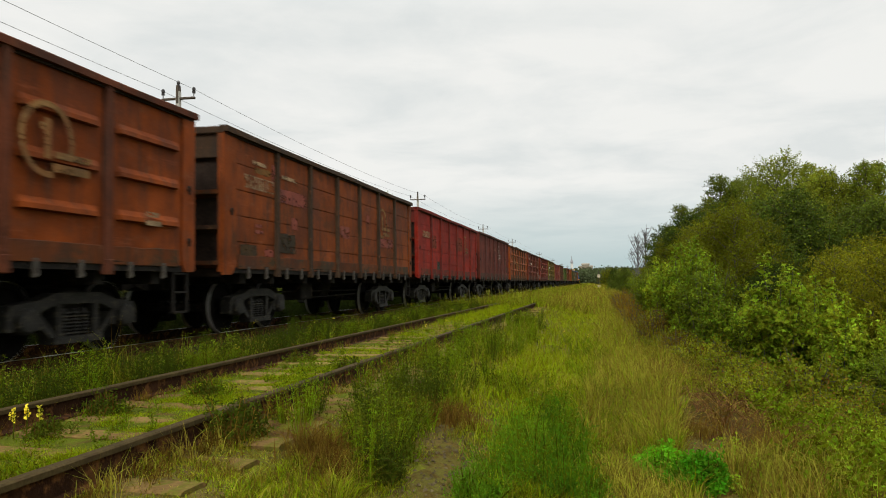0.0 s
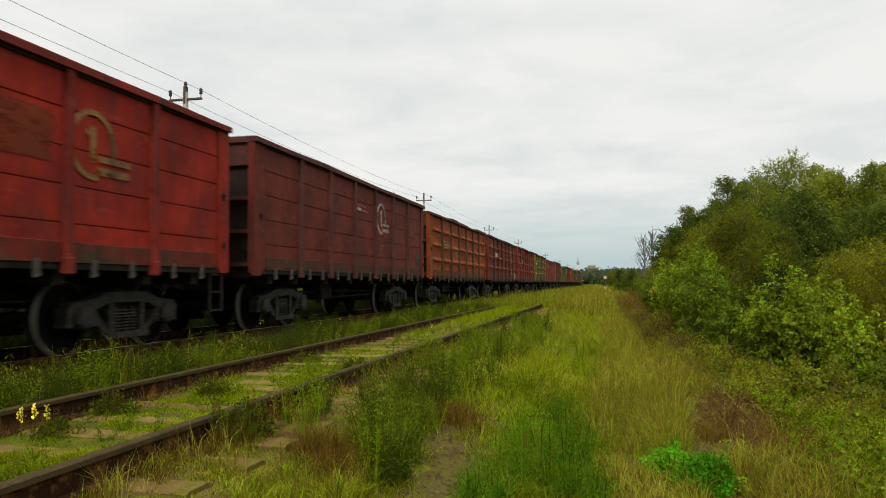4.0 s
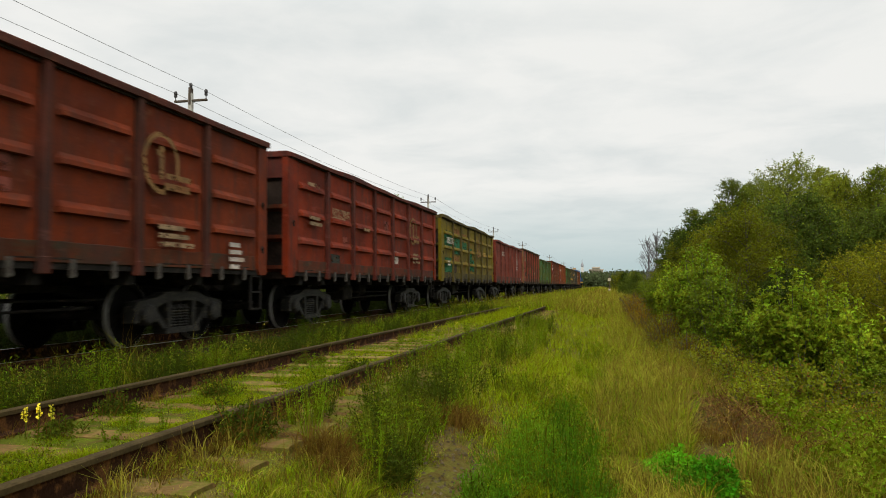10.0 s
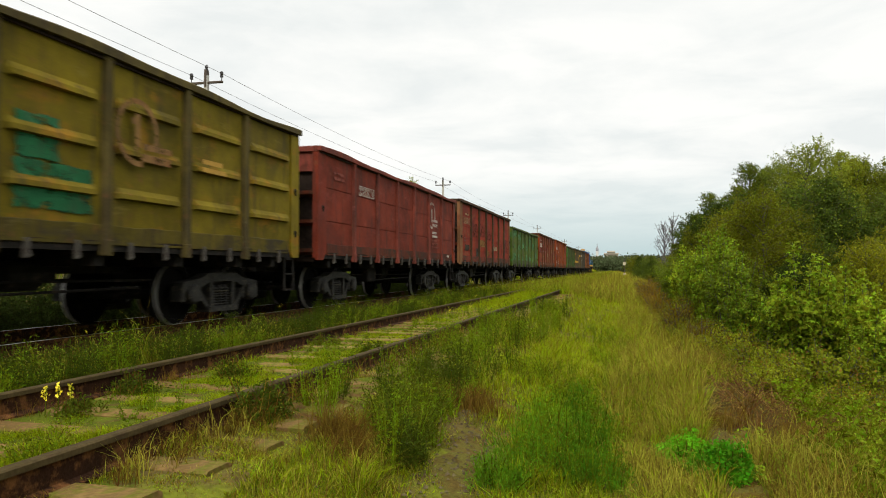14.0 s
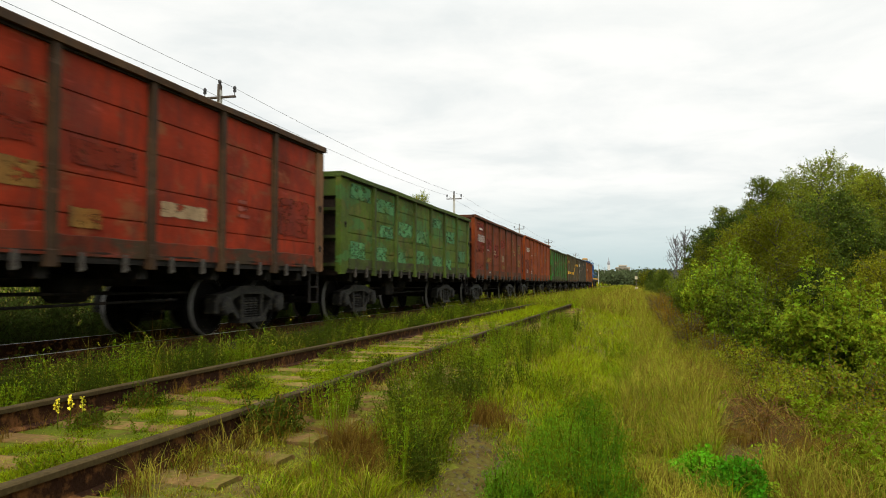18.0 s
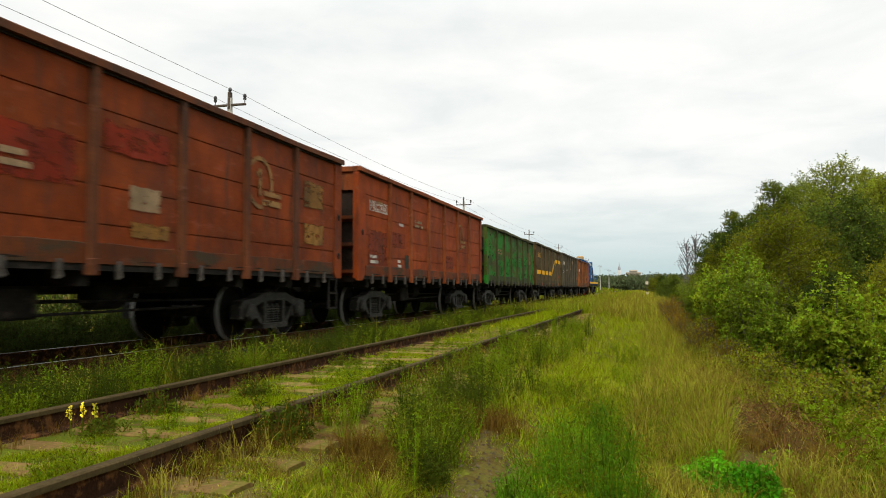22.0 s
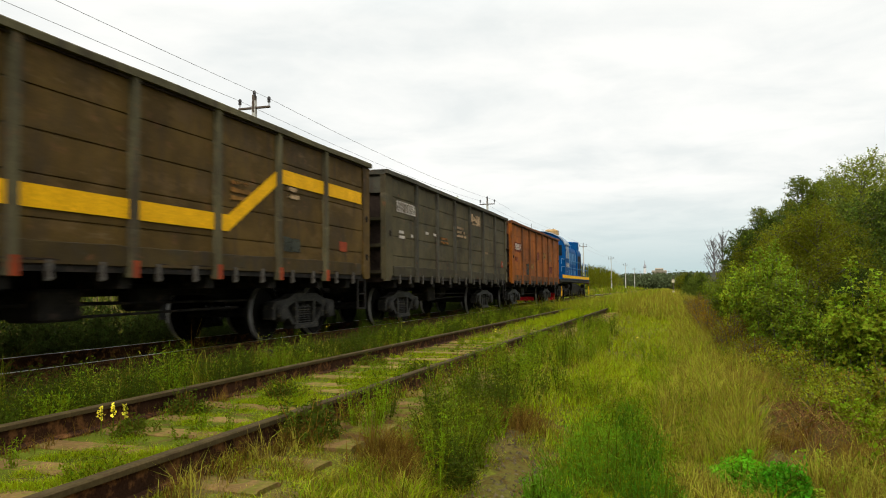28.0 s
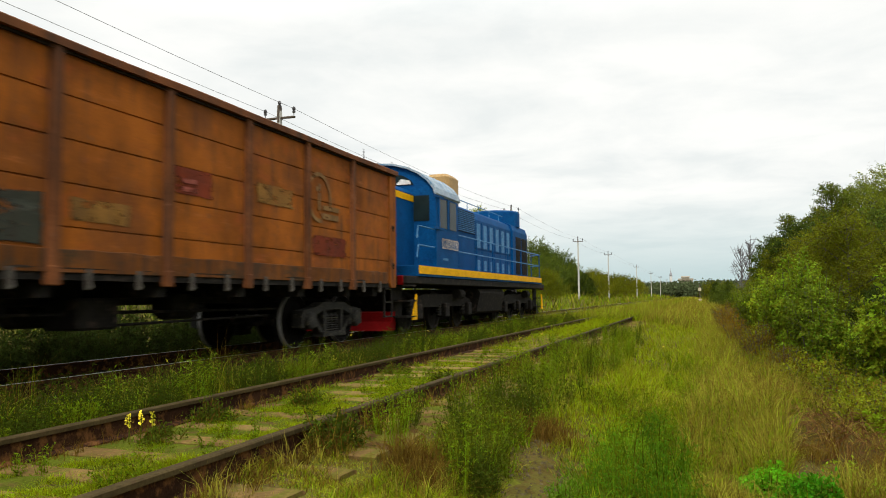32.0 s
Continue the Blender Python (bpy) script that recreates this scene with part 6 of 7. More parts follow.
for src, x, y, turn, sz, tall in ((maple, 3.2, 11.3, 70, 0.80, 1.15), (maple, 1.9, 13.2, 140, 0.72, 1.0), (maple, 3.4, 13.6, 200, 0.95, 1.05), (maple, 2.9, 12.5, 300, 0.85, 1.0), (maple, 3.9, 14.2, 130, 0.95, 1.05), (hazel, 2.6, 14.2, 130, 0.85, 0.9), (hazel, 3.6, 15.6, 200, 0.95, 0.95), (hazel, 2.4, 12.0, 20, 0.7, 0.9), (maple, 3.0, 10.6, 190, 0.65, 0.9), (hazel, 3.5, 10.2, 270, 0.65, 0.9), (maple, 4.2, 10.6, 330, 0.8, 0.9), (hazel, 4.6, 9.8, 60, 0.7, 0.9), (maple, 5.0, 13.2, 10, 0.95, 1.0), (maple, 1.7, 16.6, 30, 0.95, 1.2), (maple, 2.05, 16.6, 100, 0.95, 1.3), (maple, 1.6, 18.4, 170, 0.85, 1.2), (maple, 2.2, 18.4, 10, 0.98, 1.3), (maple, 2.3, 12.6, 60, 0.7, 0.95), (maple, 3.7, 12.6, 20, 0.78, 0.85), (maple, 1.65, 21.6, 0, 0.95, 1.15),
                                  (maple, 1.75, 19.5, 220, 1.0, 1.0), (maple, 2.2, 20.8, 330, 1.0, 1.3), (maple, 4.3, 12.2, 260, 0.85, 1.2), (maple, 4.6, 14.6, 310, 0.9, 0.9), (maple, 1.75, 23.5, 60, 1.05, 1.0), (maple, 2.0, 27.5, 0, 1.1, 0.95),
                                  (hazel, 3.8, 10.8, 10, 0.75, 0.9), (hazel, 1.95, 31, 0, 1.0, 1.0), (hazel, 2.0, 21.5, 50, 1.0, 1.0),
                                  (hazel, 1.95, 35, 70, 0.95, 1.0), (hazel, 2.1, 41, 150, 1.0, 1.0), (hazel, 2.3, 48, 250, 1.0, 1.0), (hazel, 2.3, 56, 20, 1.05, 1.0), (hazel, 2.5, 65, 100, 1.1, 1.0), (hazel, 4.9, 10.8, 200, 0.85, 0.9),
                                  (hazel, 5.6, 13.0, 20, 1.05, 0.9), (hazel, 2.6, 24.0, 10, 1.0, 1.2), (hazel, 2.9, 11.9, 40, 0.75, 0.9), (hazel, 2.1, 13.9, 250, 0.75, 0.9), (hazel, 1.6, 26.0, 90, 0.95, 1.1), (hazel, 1.8, 29.0, 190, 0.95, 1.1), (maple, 5.2, 11.8, 20, 0.9, 0.9),
                                  (briar, 1.55, 12.2, 80, 0.85, 1.0), (briar, 3.0, 9.9, 170, 0.85, 1.0), (briar, 1.5, 15.0, 200, 0.85, 1.0), (briar, 1.4, 18.6, 20, 0.9, 1.0), (briar, 3.9, 9.7, 300, 0.85, 1.1), (briar, 1.75, 10.9, 240, 0.8, 1.0),
                                  (briar, 2.5, 8.9, 30, 0.5, 1.0), (briar, 3.2, 8.7, 130, 0.6, 1.0), (briar, 1.45, 22.5, 130, 0.9, 1.0), (briar, 1.5, 28, 60, 1.0, 1.0), (briar, 1.6, 9.2, 0, 0.6, 1.0), (briar, 2.2, 8.6, 100, 0.6, 1.0), (briar, 1.9, 10.2, 200, 0.7, 1.1), (briar, 2.7, 8.2, 40, 0.55, 1.0), (briar, 3.4, 8.0, 300, 0.6, 1.0), (briar, 1.5, 11.4, 150, 0.7, 1.0), (briar, 2.8, 9.4, 250, 0.7, 1.1), (briar, 3.7, 8.9, 20, 0.7, 1.0), (briar, 1.2, 13.4, 80, 0.6, 0.9), (briar, 1.15, 16.2, 10, 0.65, 0.9), (briar, 1.1, 19.6, 120, 0.7, 0.9), (briar, 2.1, 7.5, 60, 0.38, 0.9), (briar, 2.75, 7.2, 10, 0.42, 0.9), (briar, 4.4, 8.8, 0, 0.6, 1.0),
                                  (rusty, 1.0, 24, 100, 1.0, 0.9), (rusty, 1.05, 28, 10, 1.2, 1.0), (rusty, 1.3, 14.0, 70, 0.7, 1.0), (rusty, 1.0, 33, 0, 1.2, 1.0), (rusty, 1.1, 38, 20, 1.3, 0.9)):
    copy_thing(src, planted(x, y, turn, sz, tall))

# bushes and woods beyond the main track
FAR = "bushes beyond the main track"
far_bush = foliage("bush", "green bush beyond the railway", "bush", 5.2, 2.6, 34, 16000, 0.14, M["leaf_dark"], planted(*polar(-15.5, 112), 0, 0.8), FAR, 21, 0.06, 0.7, 0.8, 0.7, 5, M["leaf_mid"])
gold_bush = foliage("bush", "yellowing bush beyond the railway", "bush", 3.6, 2.2, 28, 12000, 0.12, M["leaf_olive"], planted(*polar(-6.6, 130)), FAR, 22, 0.06, 0.7, 0.8, 0.7, 5, M["leaf_gold"])
for src, az, d, turn, sz in ((far_bush, -13.2, 80, 60, 0.60), (far_bush, -15.0, 84, 100, 0.60), (far_bush, -17.2, 112, 200, 0.8), (far_bush, -8.1, 170, 300, 0.9), (far_bush, -17.5, 80, 20, 0.60), (far_bush, -20.5, 76, 70, 0.60),
                             (far_bush, -24, 70, 130, 0.60), (far_bush, -28, 70, 10, 0.60), (far_bush, -33, 66, 180, 0.60), (far_bush, -38, 60, 50, 0.60), (far_bush, -44, 58, 220, 0.60),
                             (far_bush, -13.4, 112, 90, 1.5), (far_bush, -12.0, 110, 150, 1.75), (far_bush, -10.9, 112, 20, 1.65), (far_bush, -10.0, 116, 280, 1.5), (far_bush, -9.2, 122, 80, 1.2), (far_bush, -11.4, 100, 200, 1.15), (far_bush, -10.4, 104, 60, 1.15), (far_bush, -8.6, 150, 10, 1.15), (gold_bush, -7.4, 118, 50, 1.1), (gold_bush, -5.9, 150, 120, 1.1), (gold_bush, -5.2, 175, 200, 1.2), (far_bush, -8.2, 112, 260, 0.75), (gold_bush, -4.4, 210, 30, 1.2), (gold_bush, -11, 75, 90, 0.8),
                             (gold_bush, -13, 66, 10, 0.7), (gold_bush, -16, 60, 140, 0.7), (gold_bush, 0.9, 190, 10, 1.25), (gold_bush, 1.9, 120, 60, 1.0), (far_bush, 1.5, 95, 10, 0.62)):
    copy_thing(src, planted(*polar(az, d), turn, sz))
# far woods: many clumps of leaves along the skyline
pts = []
for k in range(420):
    az = RS.uniform(-16, 6); d = RS.uniform(330, 560)
    x, y = polar(az, d)
    h = d * math.tan(radians(1.10 + 0.35 * noise.noise((az * 0.7, 0, 3)) + (0.9 * ramp(-4.5, -9, az)))) * RS.uniform(0.75, 1.05)
    q = np.clip(RS.normal(size=(260, 3)), -1.8, 1.8) * np.array([5.0, 4.0, h * 0.26]) + np.array([x, y, h * 0.45])
    pts.append(q)
pts = np.concatenate(pts); pts[:, 2] = np.maximum(pts[:, 2], 0.2)
solid("far_woods", fast_mesh("far_woods", *leaf_arrays(pts, 1.3, RS, 0.2, 0.8), M["far_leaf"]), None, "dense far woods along the skyline", "woods", "", "stuff")


# ---- grass ----
KINDS = ("lush", "grass", "dry", "brown", "weed", "lime")


def zone(x, y):
    """What grows where: height, shares of the KINDS, and how densely."""
    side = siding_x(y)
    d = x - side
    n1, n2 = noise.noise((x * 0.7, y * 0.35, 9)), noise.noise((x * 1.6, y * 1.1, 4))
    if y > 31 and x > -6.6:
        return 0.34, ((0.08, 0.25, 0.44, 0.16, 0.05, 0.02) if x > -2.2 else (0.20, 0.40, 0.20, 0.04, 0.10, 0.06)), 1.0
    if x < MAIN_X - 1.4:
        return (0.30 + 0.25 * n1, (0.0, 0.08, 0.02, 0.02, 0.88, 0), 0.2 if x > -11 else 0.8) if x > -16 and y < 45 else (0.30 + 0.25 * n1, (0.08, 0.50, 0.14, 0.05, 0.23, 0.0), 1.0)
    if x < -5.65 + 0.35 * n1 - 0.4 * ramp(12, 22, y):
        return 0.06 + 0.06 * n1, (0.0, 0.12, 0.05, 0.20, 0.63, 0), 0.35
    if d < -1.35:
        return 0.25 + 0.22 * n2 + 0.12 * n1, (0.04, 0.32, 0.14, 0.10, 0.40, 0.0), 0.85
    if d < -0.86:
        return 0.14 + 0.12 * n2, (0.12, 0.36, 0.14, 0.20, 0.18, 0.0), 0.6
    if abs(d) <= 0.70:
        return 0.055 + 0.045 * n2 + 0.12 * ramp(12, 24, y), (0.20, 0.07, 0.02, 0.01, 0.02, 0.68), 1.0
    if abs(d) <= 0.92:
        return 0.09 + 0.06 * n2, (0.10, 0.12, 0.22, 0.40, 0.06, 0.10), 0.35 + 0.5 * ramp(9, 18, y)
    if d <= 1.5 + 0.15 * n1:
        return 0.045 + 0.05 * n2, (0.14, 0.16, 0.20, 0.24, 0.06, 0.20), (0.25 if n2 < 0.12 else 0.8) + 0.6 * ramp(9, 15, y)
    if x < -1.35 + 0.15 * n1:
        return 0.12 + 0.12 * n2 + 0.08 * ramp(5.5, 7.5, y), (0.18, 0.30, 0.17, 0.10, 0.07, 0.18), 0.7
    if x < -0.80 + 0.15 * n1 and y < 7.0:
        return 0.07 + 0.06 * n2, (0.20, 0.28, 0.18, 0.12, 0.06, 0.16), 0.6
    if x < -0.12 + 0.25 * n1:
        if y < 7.2:
            return 0.17 + 0.10 * n2, (0.34, 0.36, 0.07, 0.02, 0.14, 0.07), 0.9
        return 0.17 + 0.08 * n2, (0.26, 0.12, 0.14, 0.02, 0.02, 0.44), 1.0
    if x < 0.62 + 0.22 * n1:
        if y > 6.4:
            return 0.28 + 0.12 * n2, (0.14, 0.22, 0.46, 0.08, 0.02, 0.08), 1.0
        return 0.16 + 0.10 * n2, (0.16, 0.30, 0.32, 0.12, 0.06, 0.04), 0.7
    if x < 1.35 + 0.2 * n1:
        if y > 9.6:
            return 0.26 + 0.12 * n2, (0.10, 0.26, 0.34, 0.22, 0.04, 0.04), 0.9
        return (0.22 + 0.08 * n2, (0.05, 0.15, 0.56, 0.22, 0.02, 0.0), 0.7) if y < 6.3 and x > 0.85 else (0.10 + 0.05 * n2, (0.05, 0.12, 0.35, 0.45, 0.03, 0.0), 0.12)
    return 0.16 + 0.12 * n2, (0.10, 0.28, 0.22, 0.34, 0.04, 0.02), 0.35


def path_gap(x, y):
    """Where feet have worn the turf away: the gravel beside the siding and the brown path under the shrubs."""
    if abs(x - (-1.02 - 0.14 * (y - 4.8))) < (0.13 + 0.06 * math.sin(y * 4.3)) * ramp(7.2, 6.2, y) and noise.noise((x * 5, y * 4, 3)) < 0.2:
        return True
    return abs(x - (0.62 + 0.30 * math.sin(y * 0.9 - 4.6) + 0.12)) < 0.15 and 5.9 < y < 8.8


def sow(count, x0, x1, y0, y1, grow=1.0, wide=1.0, fine=True):
    kinds = [[] for _ in KINDS]
    xs, ys = RS.uniform(x0, x1, count), y0 + (y1 - y0) * RS.uniform(0, 1, count) ** 1.25
    pick, hv = RS.rand(count), RS.uniform(0.45, 1.35, count)
    for x, y, q, h in zip(xs, ys, pick, hv):
        side = siding_x(y) if y < 120 else -1.5
        if (y < 31 and abs(abs(x - side) - GAUGE) < 0.05) or abs(abs(x - MAIN_X) - GAUGE) < 0.06:
            continue
        if path_gap(x, y) and q < 0.93:
            continue
        if abs(x - side) < 1.4 and abs(((y - 3.65) / 0.575 + 0.5) % 1.0 - 0.5) < 0.17 and y < 14 and q < (0.5 if abs(x - side) < 0.7 else 0.88):
            continue
        z, share, dense = zone(x, y)
        if RS.rand() > dense:
            continue
        z = max(0.035, z) * h * grow * (0.6 + 1.1 * max(0.0, noise.noise((x * 3.3, y * 2.6, 17)) + 0.15))
        acc, pickk = 0, RS.rand()
        for k in range(len(KINDS)):
            acc += share[k]
            if pickk < acc:
                kinds[k].append((x, y, ground_z(x, y) - 0.02, z * (1.45 if k in (2, 3) else 1.0), wide * (0.55 if k in (2, 3) else 1.0)))
                break
    return kinds


TURF = [[] for _ in KINDS]


def gather(kinds, fine, base_width, bend):
    for k in range(len(KINDS)):
        a = np.array(kinds[k])
        if len(a):
            TURF[k].append(blade_arrays(a[:, :3], a[:, 3], base_width * a[:, 4] * RS.uniform(0.6, 1.4, len(a)), RS.uniform(0.1, bend, len(a)), RS, fine))


def tussock(kind, x, y, spread, height, count, bend=1.2, width=0.006):
    """A tuft of blades that spring from one place."""
    k = KINDS.index(kind)
    p = np.stack([x + RS.normal(size=count) * spread * 0.5, y + RS.normal(size=count) * spread * 0.5, np.zeros(count)], 1)
    p[:, 2] = [ground_z(a, b) - 0.02 for a, b, _ in p]
    TURF[k].append(blade_arrays(p, height * RS.uniform(0.4, 1.2, count), width * RS.uniform(0.6, 1.4, count), RS.uniform(0.1, bend, count), RS, True))


gather(sow(210000, -6.8, 3.4, 2.6, 13.0), True, 0.008, 1.3)
gather(sow(70000, -2.6, 0.9, 2.8, 7.0, 0.8), True, 0.0055, 1.3)
gather(sow(40000, -2.6, -1.2, 2.7, 5.4, 0.9), True, 0.006, 1.3)
gather(sow(110000, -4.15, -2.65, 2.8, 10.0, 1.1), True, 0.0065, 1.3)
gather(sow(34000, -6.8, 6.0, -7.0, 3.2), False, 0.012, 1.2)
gather(sow(9000, 3.3, 8.0, 2.5, 13.0), False, 0.014, 1.2)
gather(sow(120000, -4.2, -1.9, 2.8, 15.0, 0.9), True, 0.007, 1.2)
gather(sow(30000, 0.4, 4.0, 4.0, 12.0), True, 0.007, 1.4)
gather(sow(90000, -6.9, 3.0, 11.0, 34.0, 1.05, 1.0), False, 0.013, 1.1)
gather(sow(45000, -7.0, 3.0, 30.0, 95.0, 1.1, 1.0), False, 0.035, 1.0)
gather(sow(14000, -4.9, -1.9, 20.0, 50.0, 1.1, 1.0), False, 0.022, 1.0)
gather(sow(16000, -7.0, 4.0, 85.0, 300.0, 1.2, 1.0), False, 0.14, 0.8)
gather(sow(26000, -18.0, -8.9, 5.0, 45.0, 1.2, 1.0), False, 0.026, 0.8)
gather(sow(26000, -45.0, -9.0, 35.0, 160.0, 1.7, 1.0), False, 0.09, 0.8)
gather(sow(12000, -70.0, -9.0, 150.0, 330.0, 2.0, 1.0), False, 0.22, 0.8)
for kind_, x_, y_, s_, h_, n_ in (("brown", -1.72, 4.50, 0.20, 0.30, 700), ("brown", -1.55, 4.25, 0.14, 0.24, 350), ("brown", -2.38, 4.62, 0.16, 0.20, 200), ("brown", -1.25, 6.35, 0.28, 0.26, 600),
                                  ("dry", 0.15, 5.55, 0.24, 0.30, 260), ("dry", 0.28, 5.0, 0.22, 0.26, 220), ("dry", 1.05, 5.7, 0.26, 0.34, 420), ("brown", 0.85, 7.3, 0.30, 0.22, 400),
                                  ("brown", 1.35, 6.6, 0.28, 0.26, 420), ("dry", 1.5, 5.5, 0.26, 0.30, 300)):
    tussock(kind_, x_, y_, s_, h_, n_)
for _ in range(70):                                     # withered stalks in front of the near rail
    y_ = 3.2 + 9 * RS.rand() ** 1.2
    tussock("dry" if RS.rand() < 0.45 else "brown", siding_x(y_) + GAUGE + RS.uniform(0.07, 0.3), y_, 0.07, RS.uniform(0.12, 0.26), 16, 0.8, 0.005)
for _ in range(60):
    y_ = 3.6 + 14 * RS.rand() ** 1.2
    tussock("brown", siding_x(y_) - GAUGE + RS.uniform(0.07, 0.2), y_, 0.08, RS.uniform(0.10, 0.2), 18, 0.8, 0.005)
kept = RS.get_state()
gather(sow(80000, -7.0, 5.0, -9.0, 4.2, 0.9, 1.0), False, 0.020, 1.1)
RS.set_state(kept)
for k, (name, mat, label) in enumerate((("lush_grass", "lush", "fresh bright green grass"), ("grass", "grass", "green verge grass"), ("dry_grass", "dry", "tall dry beige grass"),
                                        ("dead_stalks", "brown", "brown dead weed stalks"), ("weed_grass", "weed", "dark green weedy grass"), ("moss_grass", "lime", "short lime-green moss and grass"))):
    solid(name, fast_mesh(name, *joined(*TURF[k]), M[mat]), None, label, "grass", "", "stuff")


def worn_strip(name, x_of, half, y0, y1, mat, label, lift=0.012):
    """A trodden strip that lies on the ground, ragged at its edges."""
    v, f, n = [], [], 11
    ys = np.arange(y0, y1, 0.08)
    for y in ys:
        taper = math.sqrt(max(0.0, min(1.0, (y - y0) / 0.5, (y1 - y) / 0.5)))
        for c in range(n):
            u = c / (n - 1) * 2 - 1
            x = x_of(y) + u * half * taper * (1 + 0.45 * noise.noise((y * 2.2, 3.0 if u > 0 else 8.0, half * 9)))
            v.append((x, y, ground_z(x, y) + lift * (1 - 1.6 * u * u) + 0.010 * noise.noise((x * 9, y * 9, 1))))
    for r in range(len(ys) - 1):
        f += [(r * n + c, r * n + c + 1, (r + 1) * n + c + 1, (r + 1) * n + c) for c in range(n - 1)]
    solid(name, Shape().add(v, f), mat, label, "path", "", "structure", smooth=True)


worn_strip("gravel_path", lambda y: -1.02 - 0.14 * (y - 4.8), 0.16, 3.6, 7.0, M["path_gravel"], "narrow worn path of gravel beside the siding")
worn_strip("dirt_path", lambda y: 0.74 + 0.30 * math.sin(y * 0.9 - 4.6), 0.26, 4.8, 9.2, M["dirt"], "bare brown path trodden under the shrubs")
worn_strip("leaf_litter", lambda y: 1.45 + 0.03 * (y - 6), 0.85, 6.3, 16.0, M["litter"], "brown leaf litter with the shrubs' shade in its colour", 0.03)
worn_strip("rusty_soil", lambda y: siding_x(y) + 1.18, 0.27, 4.7, 13.5, M["rusty_soil"], "rust-stained soil at the ends of the sleepers", 0.018)


# ---- weeds: stems with many small leaves, joined ----
def weed_arrays(x, y, h, spread, stems, per, size, rs, droop=-0.4, narrow=0.3):
    z = ground_z(x, y) - 0.02
    pts, st = [], []
    for _ in range(stems):
        a, r = rs.uniform(0, 6.28), spread * math.sqrt(rs.rand())
        top = np.array([x + math.cos(a) * r, y + math.sin(a) * r, z + h * rs.uniform(0.6, 1.1)])
        foot = np.array([x + math.cos(a) * r * 0.3, y + math.sin(a) * r * 0.3, z])
        f = rs.uniform(0.12, 1.0, per)[:, None]
        pts.append(foot + (top - foot) * f + rs.normal(size=(per, 3)) * np.array([1, 1, 0.5]) * spread * 0.10)
        st.append((foot, top))
    f = np.array([s[0] for s in st]); t = np.array([s[1] for s in st])
    n = len(st)
    w = np.zeros((n, 3)); w[:, 0] = 0.004
    v = np.stack([f - w, f + w, t], 1).reshape(-1, 3)
    return joined((v, [np.arange(n)[:, None] * 3 + np.array([[0, 1, 2]])]), leaf_arrays(np.concatenate(pts), size, rs, droop, narrow))


def weed_bed(name, mat, label, spots):
    sets = [weed_arrays(*s[:7], RS, *s[7:]) for s in spots]
    return solid(name, fast_mesh(name, *joined(*sets), mat), None, label, "weeds", "", "stuff")


spots, light = [], []
for k in range(420):                                    # between the siding and the main track
    x, y = RS.uniform(-5.75, -4.5), 3.5 + 28 * RS.rand() ** 1.3
    (spots if k % 3 or x < -5.15 else light).append((x, y, RS.uniform(0.18, 0.42) + 0.5 * max(0, noise.noise((x, y * 0.6, 1))), RS.uniform(0.12, 0.3), 12, 28, 0.032))
for _ in range(120):
    x, y = RS.uniform(-2.3, -1.25), 4.2 + 16 * RS.rand() ** 1.1
    (spots if RS.rand() < 0.3 else light).append((x, y, RS.uniform(0.25, 0.55), RS.uniform(0.10, 0.22), 10, 26, 0.027))
for _ in range(90):
    x, y = MAIN_X + RS.uniform(-0.6, 0.6), 5 + 30 * RS.rand()
    spots.append((x, y, RS.uniform(0.12, 0.35), RS.uniform(0.1, 0.25), 8, 12, 0.05))
weed_bed("verge_weeds", M["weed"], "dark green weeds along the siding", spots)
# weeds behind the train, coloured darker to hold its shade
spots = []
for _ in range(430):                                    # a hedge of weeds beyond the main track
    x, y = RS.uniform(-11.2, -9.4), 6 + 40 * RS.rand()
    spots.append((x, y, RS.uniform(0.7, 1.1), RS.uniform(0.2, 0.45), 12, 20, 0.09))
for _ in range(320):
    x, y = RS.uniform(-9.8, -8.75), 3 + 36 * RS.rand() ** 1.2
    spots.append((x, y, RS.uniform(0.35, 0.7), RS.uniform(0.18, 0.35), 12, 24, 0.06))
weed_bed("far_weeds", M["shade_weed"], "dense dark weeds beyond the main track, train shade put in their colour", spots)
spots = light
for _ in range(70):
    x, y = RS.uniform(-4.0, -2.8), 3.4 + 16 * RS.rand() ** 1.3
    spots.append((x, y, RS.uniform(0.10, 0.24), RS.uniform(0.08, 0.18), 8, 18, 0.026))
for _ in range(50):
    x, y = RS.uniform(-0.8, 0.2), 4.5 + 12 * RS.rand()
    spots.append((x, y, RS.uniform(0.2, 0.36), RS.uniform(0.10, 0.22), 10, 24, 0.030))
for _ in range(150):
    x, y = RS.uniform(1.1, 3.6), 4.8 + 5.5 * RS.rand()
    if x < 1.6 and y > 6.2:
        continue
    spots.append((x, y, RS.uniform(0.15, 0.32), RS.uniform(0.10, 0.22), 8, 12, 0.05, 0.1, 0.6))
weed_bed("green_weeds", M["grass"], "green weeds among the grass", spots)
spots = []
for _ in range(65):
    x, y = RS.uniform(0.9, 2.4), 7.0 + 16 * RS.rand()
    (spots if RS.rand() < 0.3 else light).append((x, y, RS.uniform(0.25, 0.55), RS.uniform(0.12, 0.3), 10, 7, 0.05))
for _ in range(60):
    s_ = RS.choice([-1, 1]); y = 3.2 + 12 * RS.rand()
    spots.append((siding_x(y) + s_ * 0.8 + RS.uniform(0.07, 0.3) * (1 if s_ > 0 else -1), y, RS.uniform(0.12, 0.28), 0.12, 8, 9, 0.03))
weed_bed("withered_weeds", M["brown"], "withered brown weeds and stalks", spots)


